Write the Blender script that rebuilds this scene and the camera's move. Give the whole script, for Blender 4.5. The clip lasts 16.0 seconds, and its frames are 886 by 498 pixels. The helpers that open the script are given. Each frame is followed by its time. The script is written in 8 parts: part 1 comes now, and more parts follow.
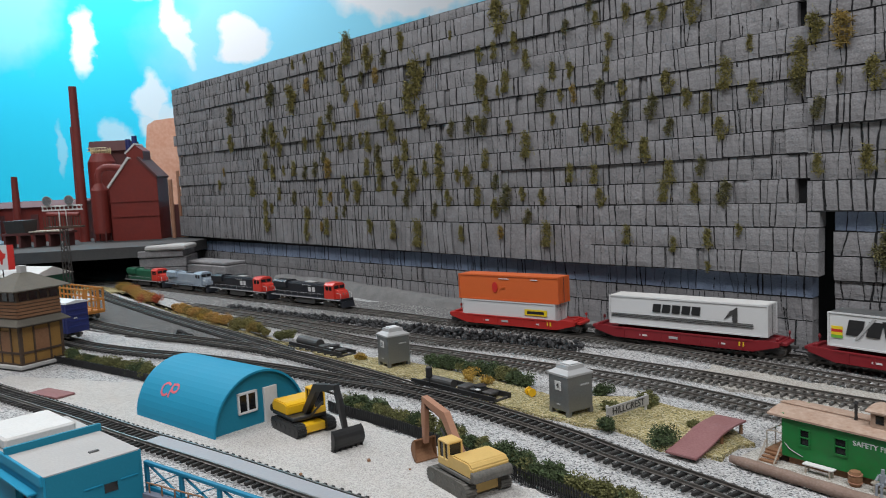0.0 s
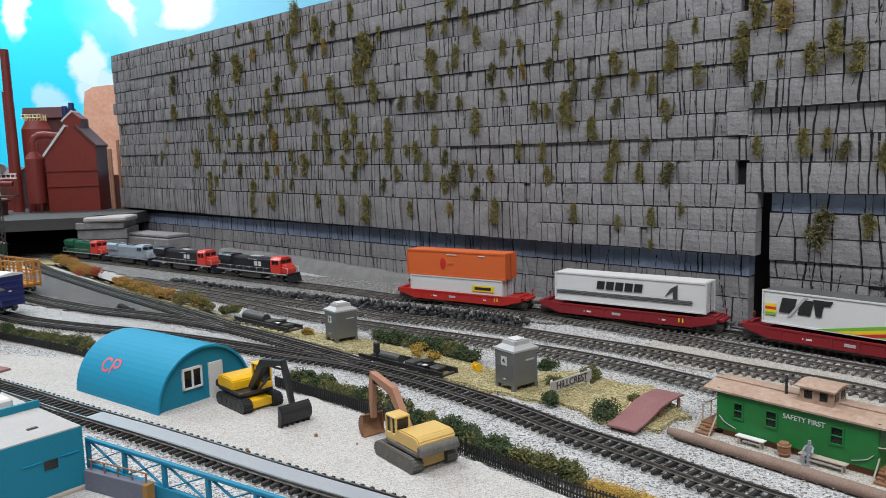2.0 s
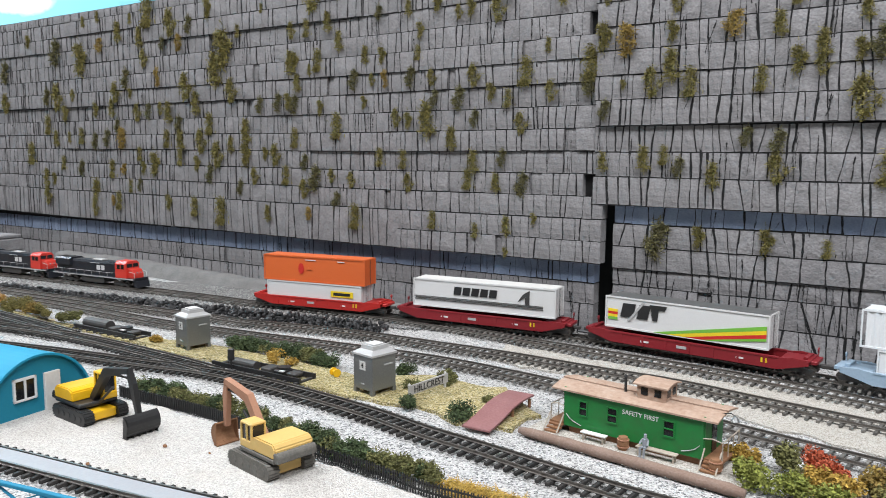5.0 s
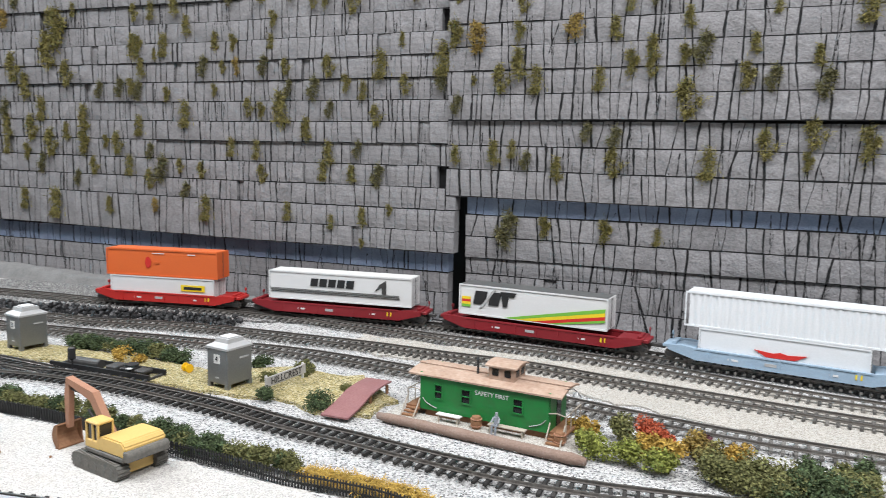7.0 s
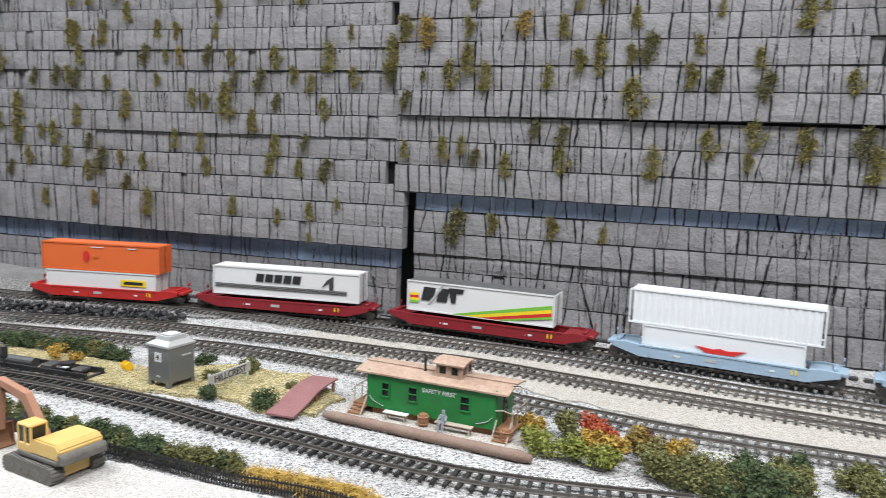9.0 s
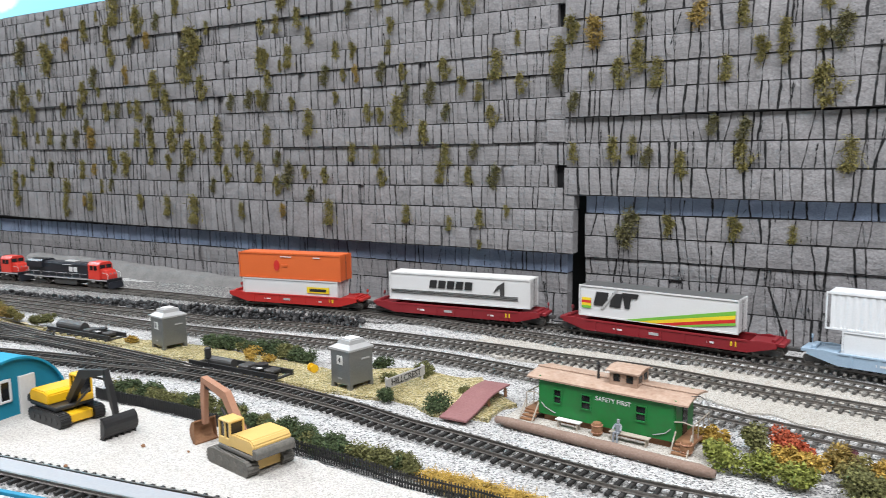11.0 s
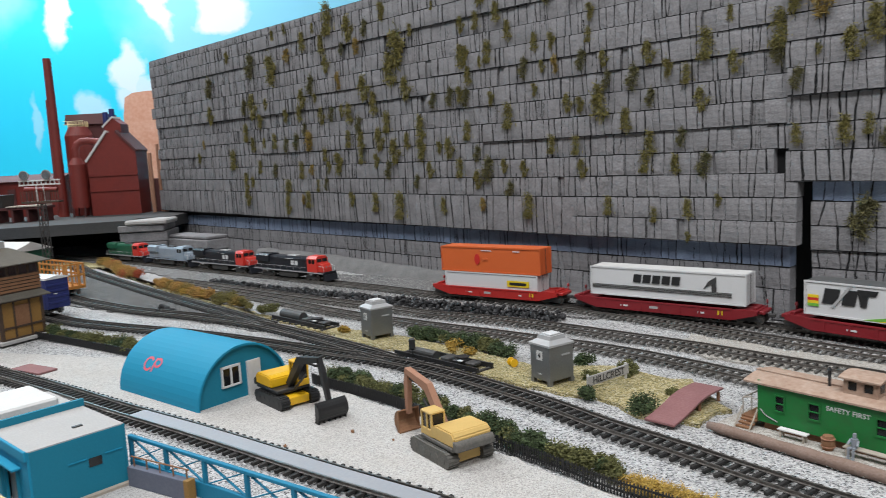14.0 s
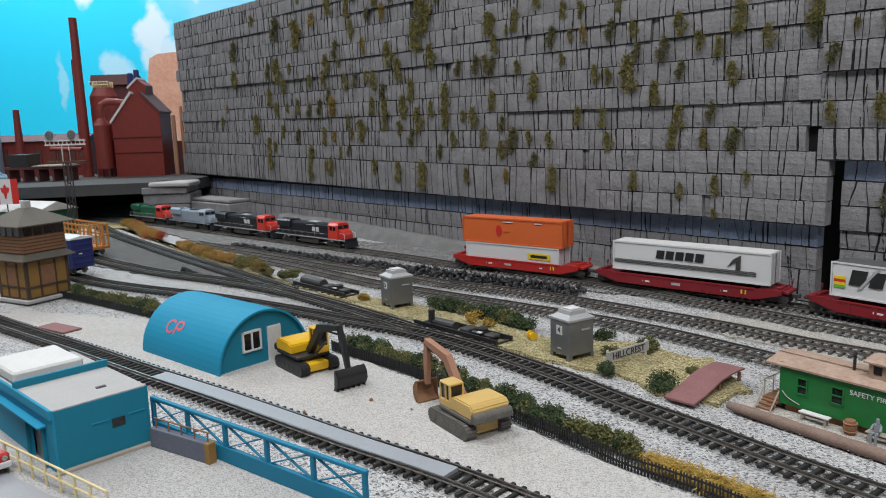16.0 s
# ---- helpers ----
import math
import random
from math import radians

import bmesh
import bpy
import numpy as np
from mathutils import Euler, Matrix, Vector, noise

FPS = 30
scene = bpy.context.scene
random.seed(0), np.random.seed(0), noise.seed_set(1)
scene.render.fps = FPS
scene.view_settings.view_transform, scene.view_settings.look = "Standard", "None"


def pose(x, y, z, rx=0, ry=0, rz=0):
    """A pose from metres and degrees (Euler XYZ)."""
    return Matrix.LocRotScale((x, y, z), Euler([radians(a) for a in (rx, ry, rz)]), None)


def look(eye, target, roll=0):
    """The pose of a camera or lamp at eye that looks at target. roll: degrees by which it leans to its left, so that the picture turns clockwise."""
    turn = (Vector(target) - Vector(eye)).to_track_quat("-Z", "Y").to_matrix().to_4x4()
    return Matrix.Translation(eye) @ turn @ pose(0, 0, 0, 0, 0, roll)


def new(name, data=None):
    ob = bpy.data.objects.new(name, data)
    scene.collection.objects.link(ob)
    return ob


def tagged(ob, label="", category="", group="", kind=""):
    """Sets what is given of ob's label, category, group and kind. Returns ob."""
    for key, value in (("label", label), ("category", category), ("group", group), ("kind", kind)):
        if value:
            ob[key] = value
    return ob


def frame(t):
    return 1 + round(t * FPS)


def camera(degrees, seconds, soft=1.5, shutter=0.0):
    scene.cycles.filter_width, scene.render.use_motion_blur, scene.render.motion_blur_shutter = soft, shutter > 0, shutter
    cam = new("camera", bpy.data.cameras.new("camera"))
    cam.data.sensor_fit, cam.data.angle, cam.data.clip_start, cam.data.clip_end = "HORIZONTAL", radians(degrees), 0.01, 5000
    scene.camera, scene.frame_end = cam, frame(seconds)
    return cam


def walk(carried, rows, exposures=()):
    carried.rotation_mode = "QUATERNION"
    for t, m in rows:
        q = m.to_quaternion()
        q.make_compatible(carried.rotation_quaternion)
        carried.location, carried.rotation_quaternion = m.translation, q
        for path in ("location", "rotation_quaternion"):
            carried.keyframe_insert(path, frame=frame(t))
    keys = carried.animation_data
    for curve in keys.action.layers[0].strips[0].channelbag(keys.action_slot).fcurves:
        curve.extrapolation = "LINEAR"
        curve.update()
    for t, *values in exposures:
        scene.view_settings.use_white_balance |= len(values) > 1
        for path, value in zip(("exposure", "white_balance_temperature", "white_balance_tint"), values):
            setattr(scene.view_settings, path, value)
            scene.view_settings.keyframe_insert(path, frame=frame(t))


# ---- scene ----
# The camera is held by hand about 0.2 m over a model railway layout.
cam = camera(61.18, 16.0, soft=0.9, shutter=0.5)
PATH = [
    (0, (0.0000, 0.0000, 0.1968), (0.0000, 1.9922, 0.0204), -2.74),
    (0.5, (-0.0005, -0.0007, 0.1978), (0.0542, 1.9870, -0.0173), -2.36),
    (1, (0.0004, -0.0006, 0.1974), (0.0849, 1.9826, -0.0469), -2.29),
    (1.5, (-0.0002, -0.0008, 0.1972), (0.0889, 1.9818, -0.0499), -2.08),
    (2, (-0.0010, -0.0016, 0.1983), (0.1355, 1.9782, -0.0503), -1.70),
    (2.5, (-0.0005, -0.0008, 0.1972), (0.1763, 1.9717, -0.0826), -1.68),
    (3, (-0.0027, -0.0033, 0.1969), (0.2781, 1.9630, -0.0368), -1.05),
    (5.5, (-0.0027, -0.0082, 0.1972), (0.5727, 1.8923, -0.0420), 0.48),
    (6, (-0.0045, -0.0114, 0.1968), (0.6661, 1.8572, -0.0449), 0.68),
    (6.5, (-0.0045, -0.0132, 0.1967), (0.7596, 1.8197, -0.0412), 0.90),
    (7, (-0.0065, -0.0161, 0.1958), (0.8581, 1.7703, -0.0512), 1.13),
    (7.5, (-0.0095, -0.0191, 0.1982), (0.9358, 1.7270, -0.0418), 1.48),
    (8, (-0.0100, -0.0204, 0.1972), (1.0214, 1.6733, -0.0634), 1.74),
    (8.5, (-0.0045, -0.0145, 0.1971), (1.0601, 1.6584, -0.0638), 2.03),
    (9, (-0.0047, -0.0142, 0.1984), (0.9794, 1.7073, -0.0626), 1.99),
    (9.5, (-0.0020, -0.0138, 0.1979), (0.8556, 1.7731, -0.0699), 1.53),
    (12, (-0.0012, -0.0101, 0.1986), (0.3704, 1.9394, -0.0489), -2.00),
    (12.5, (0.0013, -0.0051, 0.1976), (0.2656, 1.9613, -0.0544), -2.31),
    (13, (0.0013, -0.0045, 0.1970), (0.2052, 1.9704, -0.0440), -2.48),
    (13.5, (0.0018, -0.0051, 0.1984), (0.1356, 1.9750, -0.0496), -2.70),
    (14, (0.0016, -0.0015, 0.1970), (0.0412, 1.9821, -0.0551), -3.07),
    (14.5, (0.0011, 0.0000, 0.1970), (-0.0382, 1.9816, -0.0707), -3.45),
    (15, (0.0009, -0.0002, 0.1971), (-0.0601, 1.9810, -0.0693), -3.51),
    (15.5, (0.0007, 0.0017, 0.1990), (-0.0575, 1.9796, -0.0922), -2.91),
    (16, (-0.0004, 0.0020, 0.1988), (-0.0164, 1.9741, -0.1341), -1.80),
]
walk(cam, [(t, look(eye, target, roll)) for t, eye, target, roll in PATH],
     exposures=[(0, -0.36), (0.5, -0.36), (1.5, -0.22), (3, 0.1), (5.5, 0.42), (7.5, 0.5), (9.5, 0.52), (12, 0.36), (14, -0.12), (16, -0.32)])

# ---- world and light: a closed room with assumed ceiling panels out of view ----
world = bpy.data.worlds.new("room_air")
scene.world = world
world.use_nodes = True
bg = world.node_tree.nodes["Background"]
bg.inputs["Color"].default_value = (0.80, 0.88, 1.0, 1)
bg.inputs["Strength"].default_value = 0.35


def panel_lamp(x, y, z, sx, sy, watts):
    data = bpy.data.lights.new("ceiling_panel", "AREA")
    data.shape, data.size, data.size_y, data.energy = "RECTANGLE", sx, sy, watts
    data.color = (0.96, 0.97, 1.0)
    ob = new("ceiling_panel", data)
    ob.matrix_world = pose(x, y, z)
    return ob


# Unseen panels placed for even light; the first brightens the painted sky
panel_lamp(-1.35, 2.45, 1.72, 1.5, 0.3, 50)
panel_lamp(-1.9, 1.4, 1.75, 1.2, 0.3, 14)
panel_lamp(-0.9, 0.6, 1.75, 1.2, 0.3, 21)
panel_lamp(0.0, -0.3, 1.75, 1.2, 0.3, 33)
panel_lamp(0.5, -1.2, 1.75, 1.2, 0.3, 30)

# ---- mesh helpers ----
def part(name, bm, material, parent=None, label="", smooth=False):
    """Links a bmesh as one mesh object under a thing or a part."""
    me = bpy.data.meshes.new(name)
    bm.normal_update()
    bm.to_mesh(me)
    bm.free()
    if smooth:
        for p in me.polygons:
            p.use_smooth = True
    me.materials.append(material)
    ob = new(name, me)
    if parent is not None:
        ob.parent = parent
    return tagged(ob, label)


def thing(name, m, label, category, group="", kind=""):
    ob = new(name)
    ob.empty_display_size = 0.01
    ob.matrix_world = m
    return tagged(ob, label, category, group, kind)


def box(bm, x0, x1, y0, y1, z0, z1, chamfer=0.0, m=None):
    """A box between the limits, its edges chamfered, turned by m."""
    made = bmesh.ops.create_cube(bm, size=1)["verts"]
    for v in made:
        v.co = Vector(((x0 + x1) / 2 + v.co.x * (x1 - x0), (y0 + y1) / 2 + v.co.y * (y1 - y0), (z0 + z1) / 2 + v.co.z * (z1 - z0)))
    if chamfer:
        edges = list({e for v in made for e in v.link_edges})
        out = bmesh.ops.bevel(bm, geom=edges, offset=chamfer, segments=1, affect="EDGES", profile=0.5)
        made = list({v for f in out["faces"] for v in f.verts} | {v for v in made if v.is_valid})
    if m is not None:
        for v in made:
            v.co = m @ v.co
    return made


def rod(bm, a, b, r0, r1=None, seg=8, caps=True):
    """A round bar from a to b."""
    a, b = Vector(a), Vector(b)
    r1 = r0 if r1 is None else r1
    m = Matrix.Translation((a + b) / 2) @ (b - a).to_track_quat("Z", "Y").to_matrix().to_4x4()
    return bmesh.ops.create_cone(bm, cap_ends=caps, segments=seg, radius1=r0, radius2=r1, depth=(b - a).length, matrix=m)["verts"]


def prism(bm, outline, z0, z1, m=None):
    """A flat outline raised from z0 to z1."""
    low = [bm.verts.new((x, y, z0)) for x, y in outline]
    top = [bm.verts.new((x, y, z1)) for x, y in outline]
    n = len(outline)
    bm.faces.new(top)
    bm.faces.new(low[::-1])
    for k in range(n):
        bm.faces.new((low[k], low[(k + 1) % n], top[(k + 1) % n], top[k]))
    if m is not None:
        for v in low + top:
            v.co = m @ v.co
    bmesh.ops.recalc_face_normals(bm, faces=bm.faces)
    return low + top


def sideways(y0, y1):
    """Turns a prism's outline (x, z) upright, with its thickness along y from y0 to y1."""
    return Matrix.Translation((0, 0, 0)) @ Matrix(((1, 0, 0, 0), (0, 0, -1, 0), (0, 1, 0, 0), (0, 0, 0, 1)))


def upright(bm, outline, y0, y1):
    """An outline in x and z, as thick as y0 to y1."""
    return prism(bm, outline, -y1, -y0, sideways(y0, y1))


def across(bm, outline, x0, x1):
    """An outline in y and z, as long as x0 to x1."""
    return prism(bm, outline, x0, x1, Matrix(((0, 0, 1, 0), (1, 0, 0, 0), (0, 1, 0, 0), (0, 0, 0, 1))))


def tube(bm, points, r, seg=6):
    for a, b in zip(points, points[1:]):
        rod(bm, a, b, r, r, seg)


def smooth_line(points, step):
    """Points at even steps along a smooth line through the given ones (x, y)."""
    pts = [Vector((*p, 0)) for p in points]
    pts = [2 * pts[0] - pts[1]] + pts + [2 * pts[-1] - pts[-2]]
    fine = []
    for k in range(1, len(pts) - 2):
        a, b, c, d = pts[k - 1 : k + 3]
        for i in range(16):
            u = i / 16
            fine.append(0.5 * (2 * b + (c - a) * u + (2 * a - 5 * b + 4 * c - d) * u * u + (3 * b - a - 3 * c + d) * u**3))
    fine.append(pts[-2])
    out, left = [fine[0]], step
    for a, b in zip(fine, fine[1:]):
        span = (b - a).length
        while span > 1e-9 and left <= span:
            a = a + (b - a) * (left / span)
            span = (b - a).length
            out.append(a)
            left = step
        left -= span
    return out


# ---- materials ----
def material(name, colour, rough=0.6, metal=0.0, second=None, size=0.02, grain=0.0015, spread=0.5, bump=0.0, random_tint=0.0, coat=0.0, island=0.0, dents=0.0):
    """Colour varied at two sizes (metres), with a fine relief."""
    m = bpy.data.materials.new(name)
    m.use_nodes = True
    nt = m.node_tree
    N, link = nt.nodes, nt.links.new
    bsdf = N["Principled BSDF"]
    bsdf.inputs["Metallic"].default_value = metal
    bsdf.inputs["Coat Weight"].default_value = coat
    second = second or tuple(c * 0.72 for c in colour)
    co = N.new("ShaderNodeTexCoord").outputs["Object"]
    big, fine = N.new("ShaderNodeTexNoise"), N.new("ShaderNodeTexNoise")
    for node, s, d in ((big, size, 5.0), (fine, grain, 3.0)):
        node.inputs["Scale"].default_value, node.inputs["Detail"].default_value = 1 / s, d
        link(co, node.inputs["Vector"])
    mixv = N.new("ShaderNodeMath")
    mixv.operation = "MULTIPLY_ADD"
    mixv.inputs[1].default_value = 0.55
    link(fine.outputs["Fac"], mixv.inputs[0])
    half = N.new("ShaderNodeMath")
    half.operation = "MULTIPLY"
    half.inputs[1].default_value = 0.45
    link(big.outputs["Fac"], half.inputs[0])
    link(half.outputs[0], mixv.inputs[2])
    ramp = N.new("ShaderNodeMapRange")
    ramp.inputs["From Min"].default_value, ramp.inputs["From Max"].default_value = 0.5 - 0.2 * spread, 0.5 + 0.2 / max(spread, 0.2)
    link(mixv.outputs[0], ramp.inputs["Value"])
    mix = N.new("ShaderNodeMix")
    mix.data_type = "RGBA"
    mix.inputs["A"].default_value, mix.inputs["B"].default_value = (*colour, 1), (*second, 1)
    link(ramp.outputs["Result"], mix.inputs["Factor"])
    out = mix.outputs["Result"]
    if random_tint or island:
        src = N.new("ShaderNodeObjectInfo").outputs["Random"] if random_tint else N.new("ShaderNodeNewGeometry").outputs["Random Per Island"]
        val = N.new("ShaderNodeMapRange")
        k = random_tint or island
        val.inputs["To Min"].default_value, val.inputs["To Max"].default_value = 1 - k, 1 + k
        link(src, val.inputs["Value"])
        hsv = N.new("ShaderNodeHueSaturation")
        link(val.outputs["Result"], hsv.inputs["Value"])
        link(out, hsv.inputs["Color"])
        out = hsv.outputs["Color"]
    link(out, bsdf.inputs["Base Color"])
    rr = N.new("ShaderNodeMapRange")
    rr.inputs["To Min"].default_value, rr.inputs["To Max"].default_value = max(rough - 0.12, 0.03), min(rough + 0.12, 1)
    link(big.outputs["Fac"], rr.inputs["Value"])
    link(rr.outputs["Result"], bsdf.inputs["Roughness"])
    if bump:
        b = N.new("ShaderNodeBump")
        b.inputs["Strength"].default_value, b.inputs["Distance"].default_value = 0.8, bump
        both = N.new("ShaderNodeMath")
        both.operation = "MULTIPLY_ADD"
        both.inputs[1].default_value = dents
        link(big.outputs["Fac"], both.inputs[0])
        link(fine.outputs["Fac"], both.inputs[2])
        link(both.outputs[0], b.inputs["Height"])
        link(b.outputs["Normal"], bsdf.inputs["Normal"])
    return m


def gravel(name, grain, colours, bump, patch=0.12, dirt=(0.2, 0.19, 0.18), dirt_from=0.55):
    """Loose grains, each with a tone of its own between the colours, with dirty patches."""
    m = bpy.data.materials.new(name)
    m.use_nodes = True
    nt = m.node_tree
    N, link = nt.nodes, nt.links.new
    bsdf = N["Principled BSDF"]
    bsdf.inputs["Roughness"].default_value = 0.9
    co = N.new("ShaderNodeTexCoord").outputs["Object"]
    cell = N.new("ShaderNodeTexVoronoi")
    cell.inputs["Scale"].default_value = 1 / grain
    link(co, cell.inputs["Vector"])
    tone = N.new("ShaderNodeSeparateColor")
    link(cell.outputs["Color"], tone.inputs["Color"])
    ramp = N.new("ShaderNodeValToRGB")
    els = ramp.color_ramp.elements
    while len(els) < len(colours):
        els.new(0.5)
    for k, (pos, col) in enumerate(colours):
        els[k].position, els[k].color = pos, (*col, 1)
    link(tone.outputs["Red"], ramp.inputs["Fac"])
    big = N.new("ShaderNodeTexNoise")
    big.inputs["Scale"].default_value, big.inputs["Detail"].default_value = 1 / patch, 6
    link(co, big.inputs["Vector"])
    fac = N.new("ShaderNodeMapRange")
    fac.inputs["From Min"].default_value, fac.inputs["From Max"].default_value = dirt_from, dirt_from + 0.25
    fac.inputs["To Max"].default_value = 0.6
    link(big.outputs["Fac"], fac.inputs["Value"])
    mix = N.new("ShaderNodeMix")
    mix.data_type = "RGBA"
    mix.inputs["B"].default_value = (*dirt, 1)
    link(fac.outputs["Result"], mix.inputs["Factor"])
    link(ramp.outputs["Color"], mix.inputs["A"])
    link(mix.outputs["Result"], bsdf.inputs["Base Color"])
    b = N.new("ShaderNodeBump")
    b.inputs["Strength"].default_value, b.inputs["Distance"].default_value = 1.0, bump
    b.invert = True
    link(cell.outputs["Distance"], b.inputs["Height"])
    link(b.outputs["Normal"], bsdf.inputs["Normal"])
    return m


BALLAST = gravel("pale_ballast", 0.0012, [(0.0, (0.06, 0.06, 0.062)), (0.2, (0.24, 0.238, 0.235)), (0.45, (0.42, 0.415, 0.41)), (1.0, (0.62, 0.615, 0.60))], 0.0010)
GREY_SAND = gravel("grey_sand", 0.0008, [(0.0, (0.24, 0.232, 0.22)), (0.4, (0.38, 0.37, 0.355)), (1.0, (0.48, 0.468, 0.45))], 0.0004, 0.05, (0.36, 0.345, 0.33), 0.55)
DARK_BALLAST = gravel("dark_ballast", 0.0014, [(0.0, (0.03, 0.03, 0.03)), (0.4, (0.11, 0.107, 0.104)), (0.8, (0.25, 0.243, 0.235)), (1.0, (0.50, 0.49, 0.47))], 0.001)
SAND = gravel("pale_sand", 0.0009, [(0.0, (0.33, 0.315, 0.295)), (0.3, (0.44, 0.42, 0.395)), (1.0, (0.58, 0.56, 0.53))], 0.0007, 0.05, (0.44, 0.405, 0.365), 0.55)
TAN_SAND = gravel("tan_sand", 0.0008, [(0.0, (0.22, 0.20, 0.17)), (0.4, (0.38, 0.355, 0.315)), (1.0, (0.53, 0.505, 0.465))], 0.0005, 0.08, (0.36, 0.34, 0.3))
TURF = gravel("dry_turf", 0.0012, [(0.0, (0.10, 0.10, 0.04)), (0.3, (0.30, 0.24, 0.09)), (0.7, (0.48, 0.40, 0.19)), (1.0, (0.62, 0.56, 0.40))], 0.0014, 0.018, (0.20, 0.18, 0.08), 0.50)
ROAD_GREY = gravel("grey_road", 0.0009, [(0.0, (0.03, 0.03, 0.03)), (0.5, (0.075, 0.073, 0.07)), (0.85, (0.13, 0.127, 0.12)), (1.0, (0.34, 0.333, 0.325))], 0.0006, 0.03, (0.16, 0.157, 0.15), 0.52)
TIE = material("tie_plastic", (0.016, 0.0145, 0.0135), 0.8, second=(0.042, 0.039, 0.036), random_tint=0.5, bump=0.0002)
TIE_FAR = material("tie_weathered", (0.085, 0.08, 0.073), 0.85, second=(0.24, 0.23, 0.213), island=0.45, bump=0.0002)
TIE_DARK = material("tie_dark", (0.018, 0.017, 0.016), 0.8, second=(0.055, 0.052, 0.048), island=0.45, bump=0.0002)
RAIL = material("rail_steel", (0.22, 0.205, 0.19), 0.36, 0.75, second=(0.085, 0.074, 0.062), size=0.03)
ROCK = material("grey_foam_rock", (0.165, 0.161, 0.165), 0.92, second=(0.345, 0.337, 0.343), size=0.022, grain=0.0024, random_tint=0.06, bump=0.0011, dents=3.0)
ROCK_FAR = material("grey_foam_rock_far", (0.165, 0.161, 0.165), 0.92, second=(0.345, 0.337, 0.343), size=0.022, grain=0.0024, island=0.06, bump=0.0011, dents=3.0)
ROCK_BLUE = material("blue_grey_rock", (0.20, 0.25, 0.36), 0.92, second=(0.36, 0.44, 0.58), size=0.015, grain=0.0016, island=0.12, bump=0.0013)
# Black wash of joints and cracks; also darkness in the tunnel and wall cores
CRACK_AND_SHADE = material("black_wash_and_shade", (0.007, 0.007, 0.008), 0.95, second=(0.016, 0.016, 0.017))
MOSS = material("olive_moss", (0.135, 0.118, 0.036), 0.95, second=(0.30, 0.26, 0.085), size=0.006, island=0.45)
MOSS_DARK = material("green_moss", (0.09, 0.085, 0.035), 0.95, second=(0.20, 0.175, 0.075), size=0.006, island=0.5)
MOSS_YELLOW = material("yellow_moss", (0.26, 0.18, 0.045), 0.95, second=(0.19, 0.135, 0.045), size=0.006, island=0.45)
HEDGE = material("green_foam_foliage", (0.11, 0.112, 0.038), 0.95, second=(0.21, 0.205, 0.078), size=0.008, island=0.45)
HEDGE_DARK = material("dark_green_foliage", (0.045, 0.07, 0.028), 0.95, second=(0.09, 0.115, 0.045), size=0.008, island=0.5)
STRAW = material("ochre_foliage", (0.40, 0.26, 0.05), 0.9, second=(0.27, 0.17, 0.035), size=0.008, island=0.35)
AUTUMN_TAN = material("tan_foliage", (0.43, 0.25, 0.07), 0.9, second=(0.30, 0.17, 0.055), size=0.008, island=0.35)
RUST_LEAF = material("red_foliage", (0.42, 0.09, 0.04), 0.9, second=(0.28, 0.07, 0.03), size=0.008, island=0.4)
LIME = material("lime_foliage", (0.20, 0.22, 0.04), 0.9, second=(0.13, 0.15, 0.04), size=0.008, island=0.4)
PLUM = material("plum_foliage", (0.14, 0.05, 0.06), 0.9, island=0.4)
COAL = material("coal", (0.013, 0.013, 0.014), 0.6, second=(0.042, 0.042, 0.044), size=0.006, island=0.6, bump=0.0005)
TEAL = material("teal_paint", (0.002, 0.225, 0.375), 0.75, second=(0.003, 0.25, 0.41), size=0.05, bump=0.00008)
TEAL_DARK = material("darker_teal", (0.002, 0.165, 0.255), 0.75, second=(0.003, 0.19, 0.285), size=0.04, bump=0.00008)
PINK_RED = material("pinkish_red_paint", (0.62, 0.12, 0.15), 0.6, second=(0.52, 0.10, 0.16), size=0.006)
WHITE = material("white_plastic", (0.61, 0.61, 0.61), 0.5, second=(0.54, 0.54, 0.53), size=0.05)
OFFWHITE = material("chalky_white", (0.60, 0.59, 0.57), 0.75, second=(0.48, 0.47, 0.45), size=0.03)
BLACK = material("black_plastic", (0.016, 0.016, 0.017), 0.42, second=(0.03, 0.03, 0.03))
DARK_GLASS = material("dark_window", (0.012, 0.013, 0.015), 0.12)
YELLOW = material("yellow_plastic", (0.72, 0.42, 0.012), 0.35, second=(0.62, 0.34, 0.012), size=0.02)
TAN = material("faded_yellow_plastic", (0.60, 0.40, 0.13), 0.5, second=(0.50, 0.33, 0.11), size=0.02)
RUSTY = material("rusty_orange_plastic", (0.36, 0.185, 0.115), 0.6, second=(0.28, 0.13, 0.08), size=0.015)
DOCK_BLUE = material("blue_grey_dock", (0.105, 0.115, 0.155), 0.8, second=(0.15, 0.16, 0.20), size=0.012)
TEAL_TRUSS = material("teal_truss_paint", (0.002, 0.16, 0.28), 0.7, second=(0.003, 0.20, 0.33), size=0.03, bump=0.00008)
TRACK_GREY = material("dusty_crawler", (0.10, 0.095, 0.085), 0.75, second=(0.2, 0.185, 0.16), size=0.008)
CAB_GREY = material("grey_enamel", (0.20, 0.205, 0.205), 0.36, 0.6, second=(0.27, 0.275, 0.27), size=0.02)
CAB_LIGHT = material("pale_grey_enamel", (0.38, 0.38, 0.38), 0.5, second=(0.31, 0.31, 0.305), size=0.02)
CAB_GREEN = material("caboose_green", (0.008, 0.17, 0.035), 0.45, second=(0.03, 0.10, 0.032), size=0.014, grain=0.004, bump=0.0001)
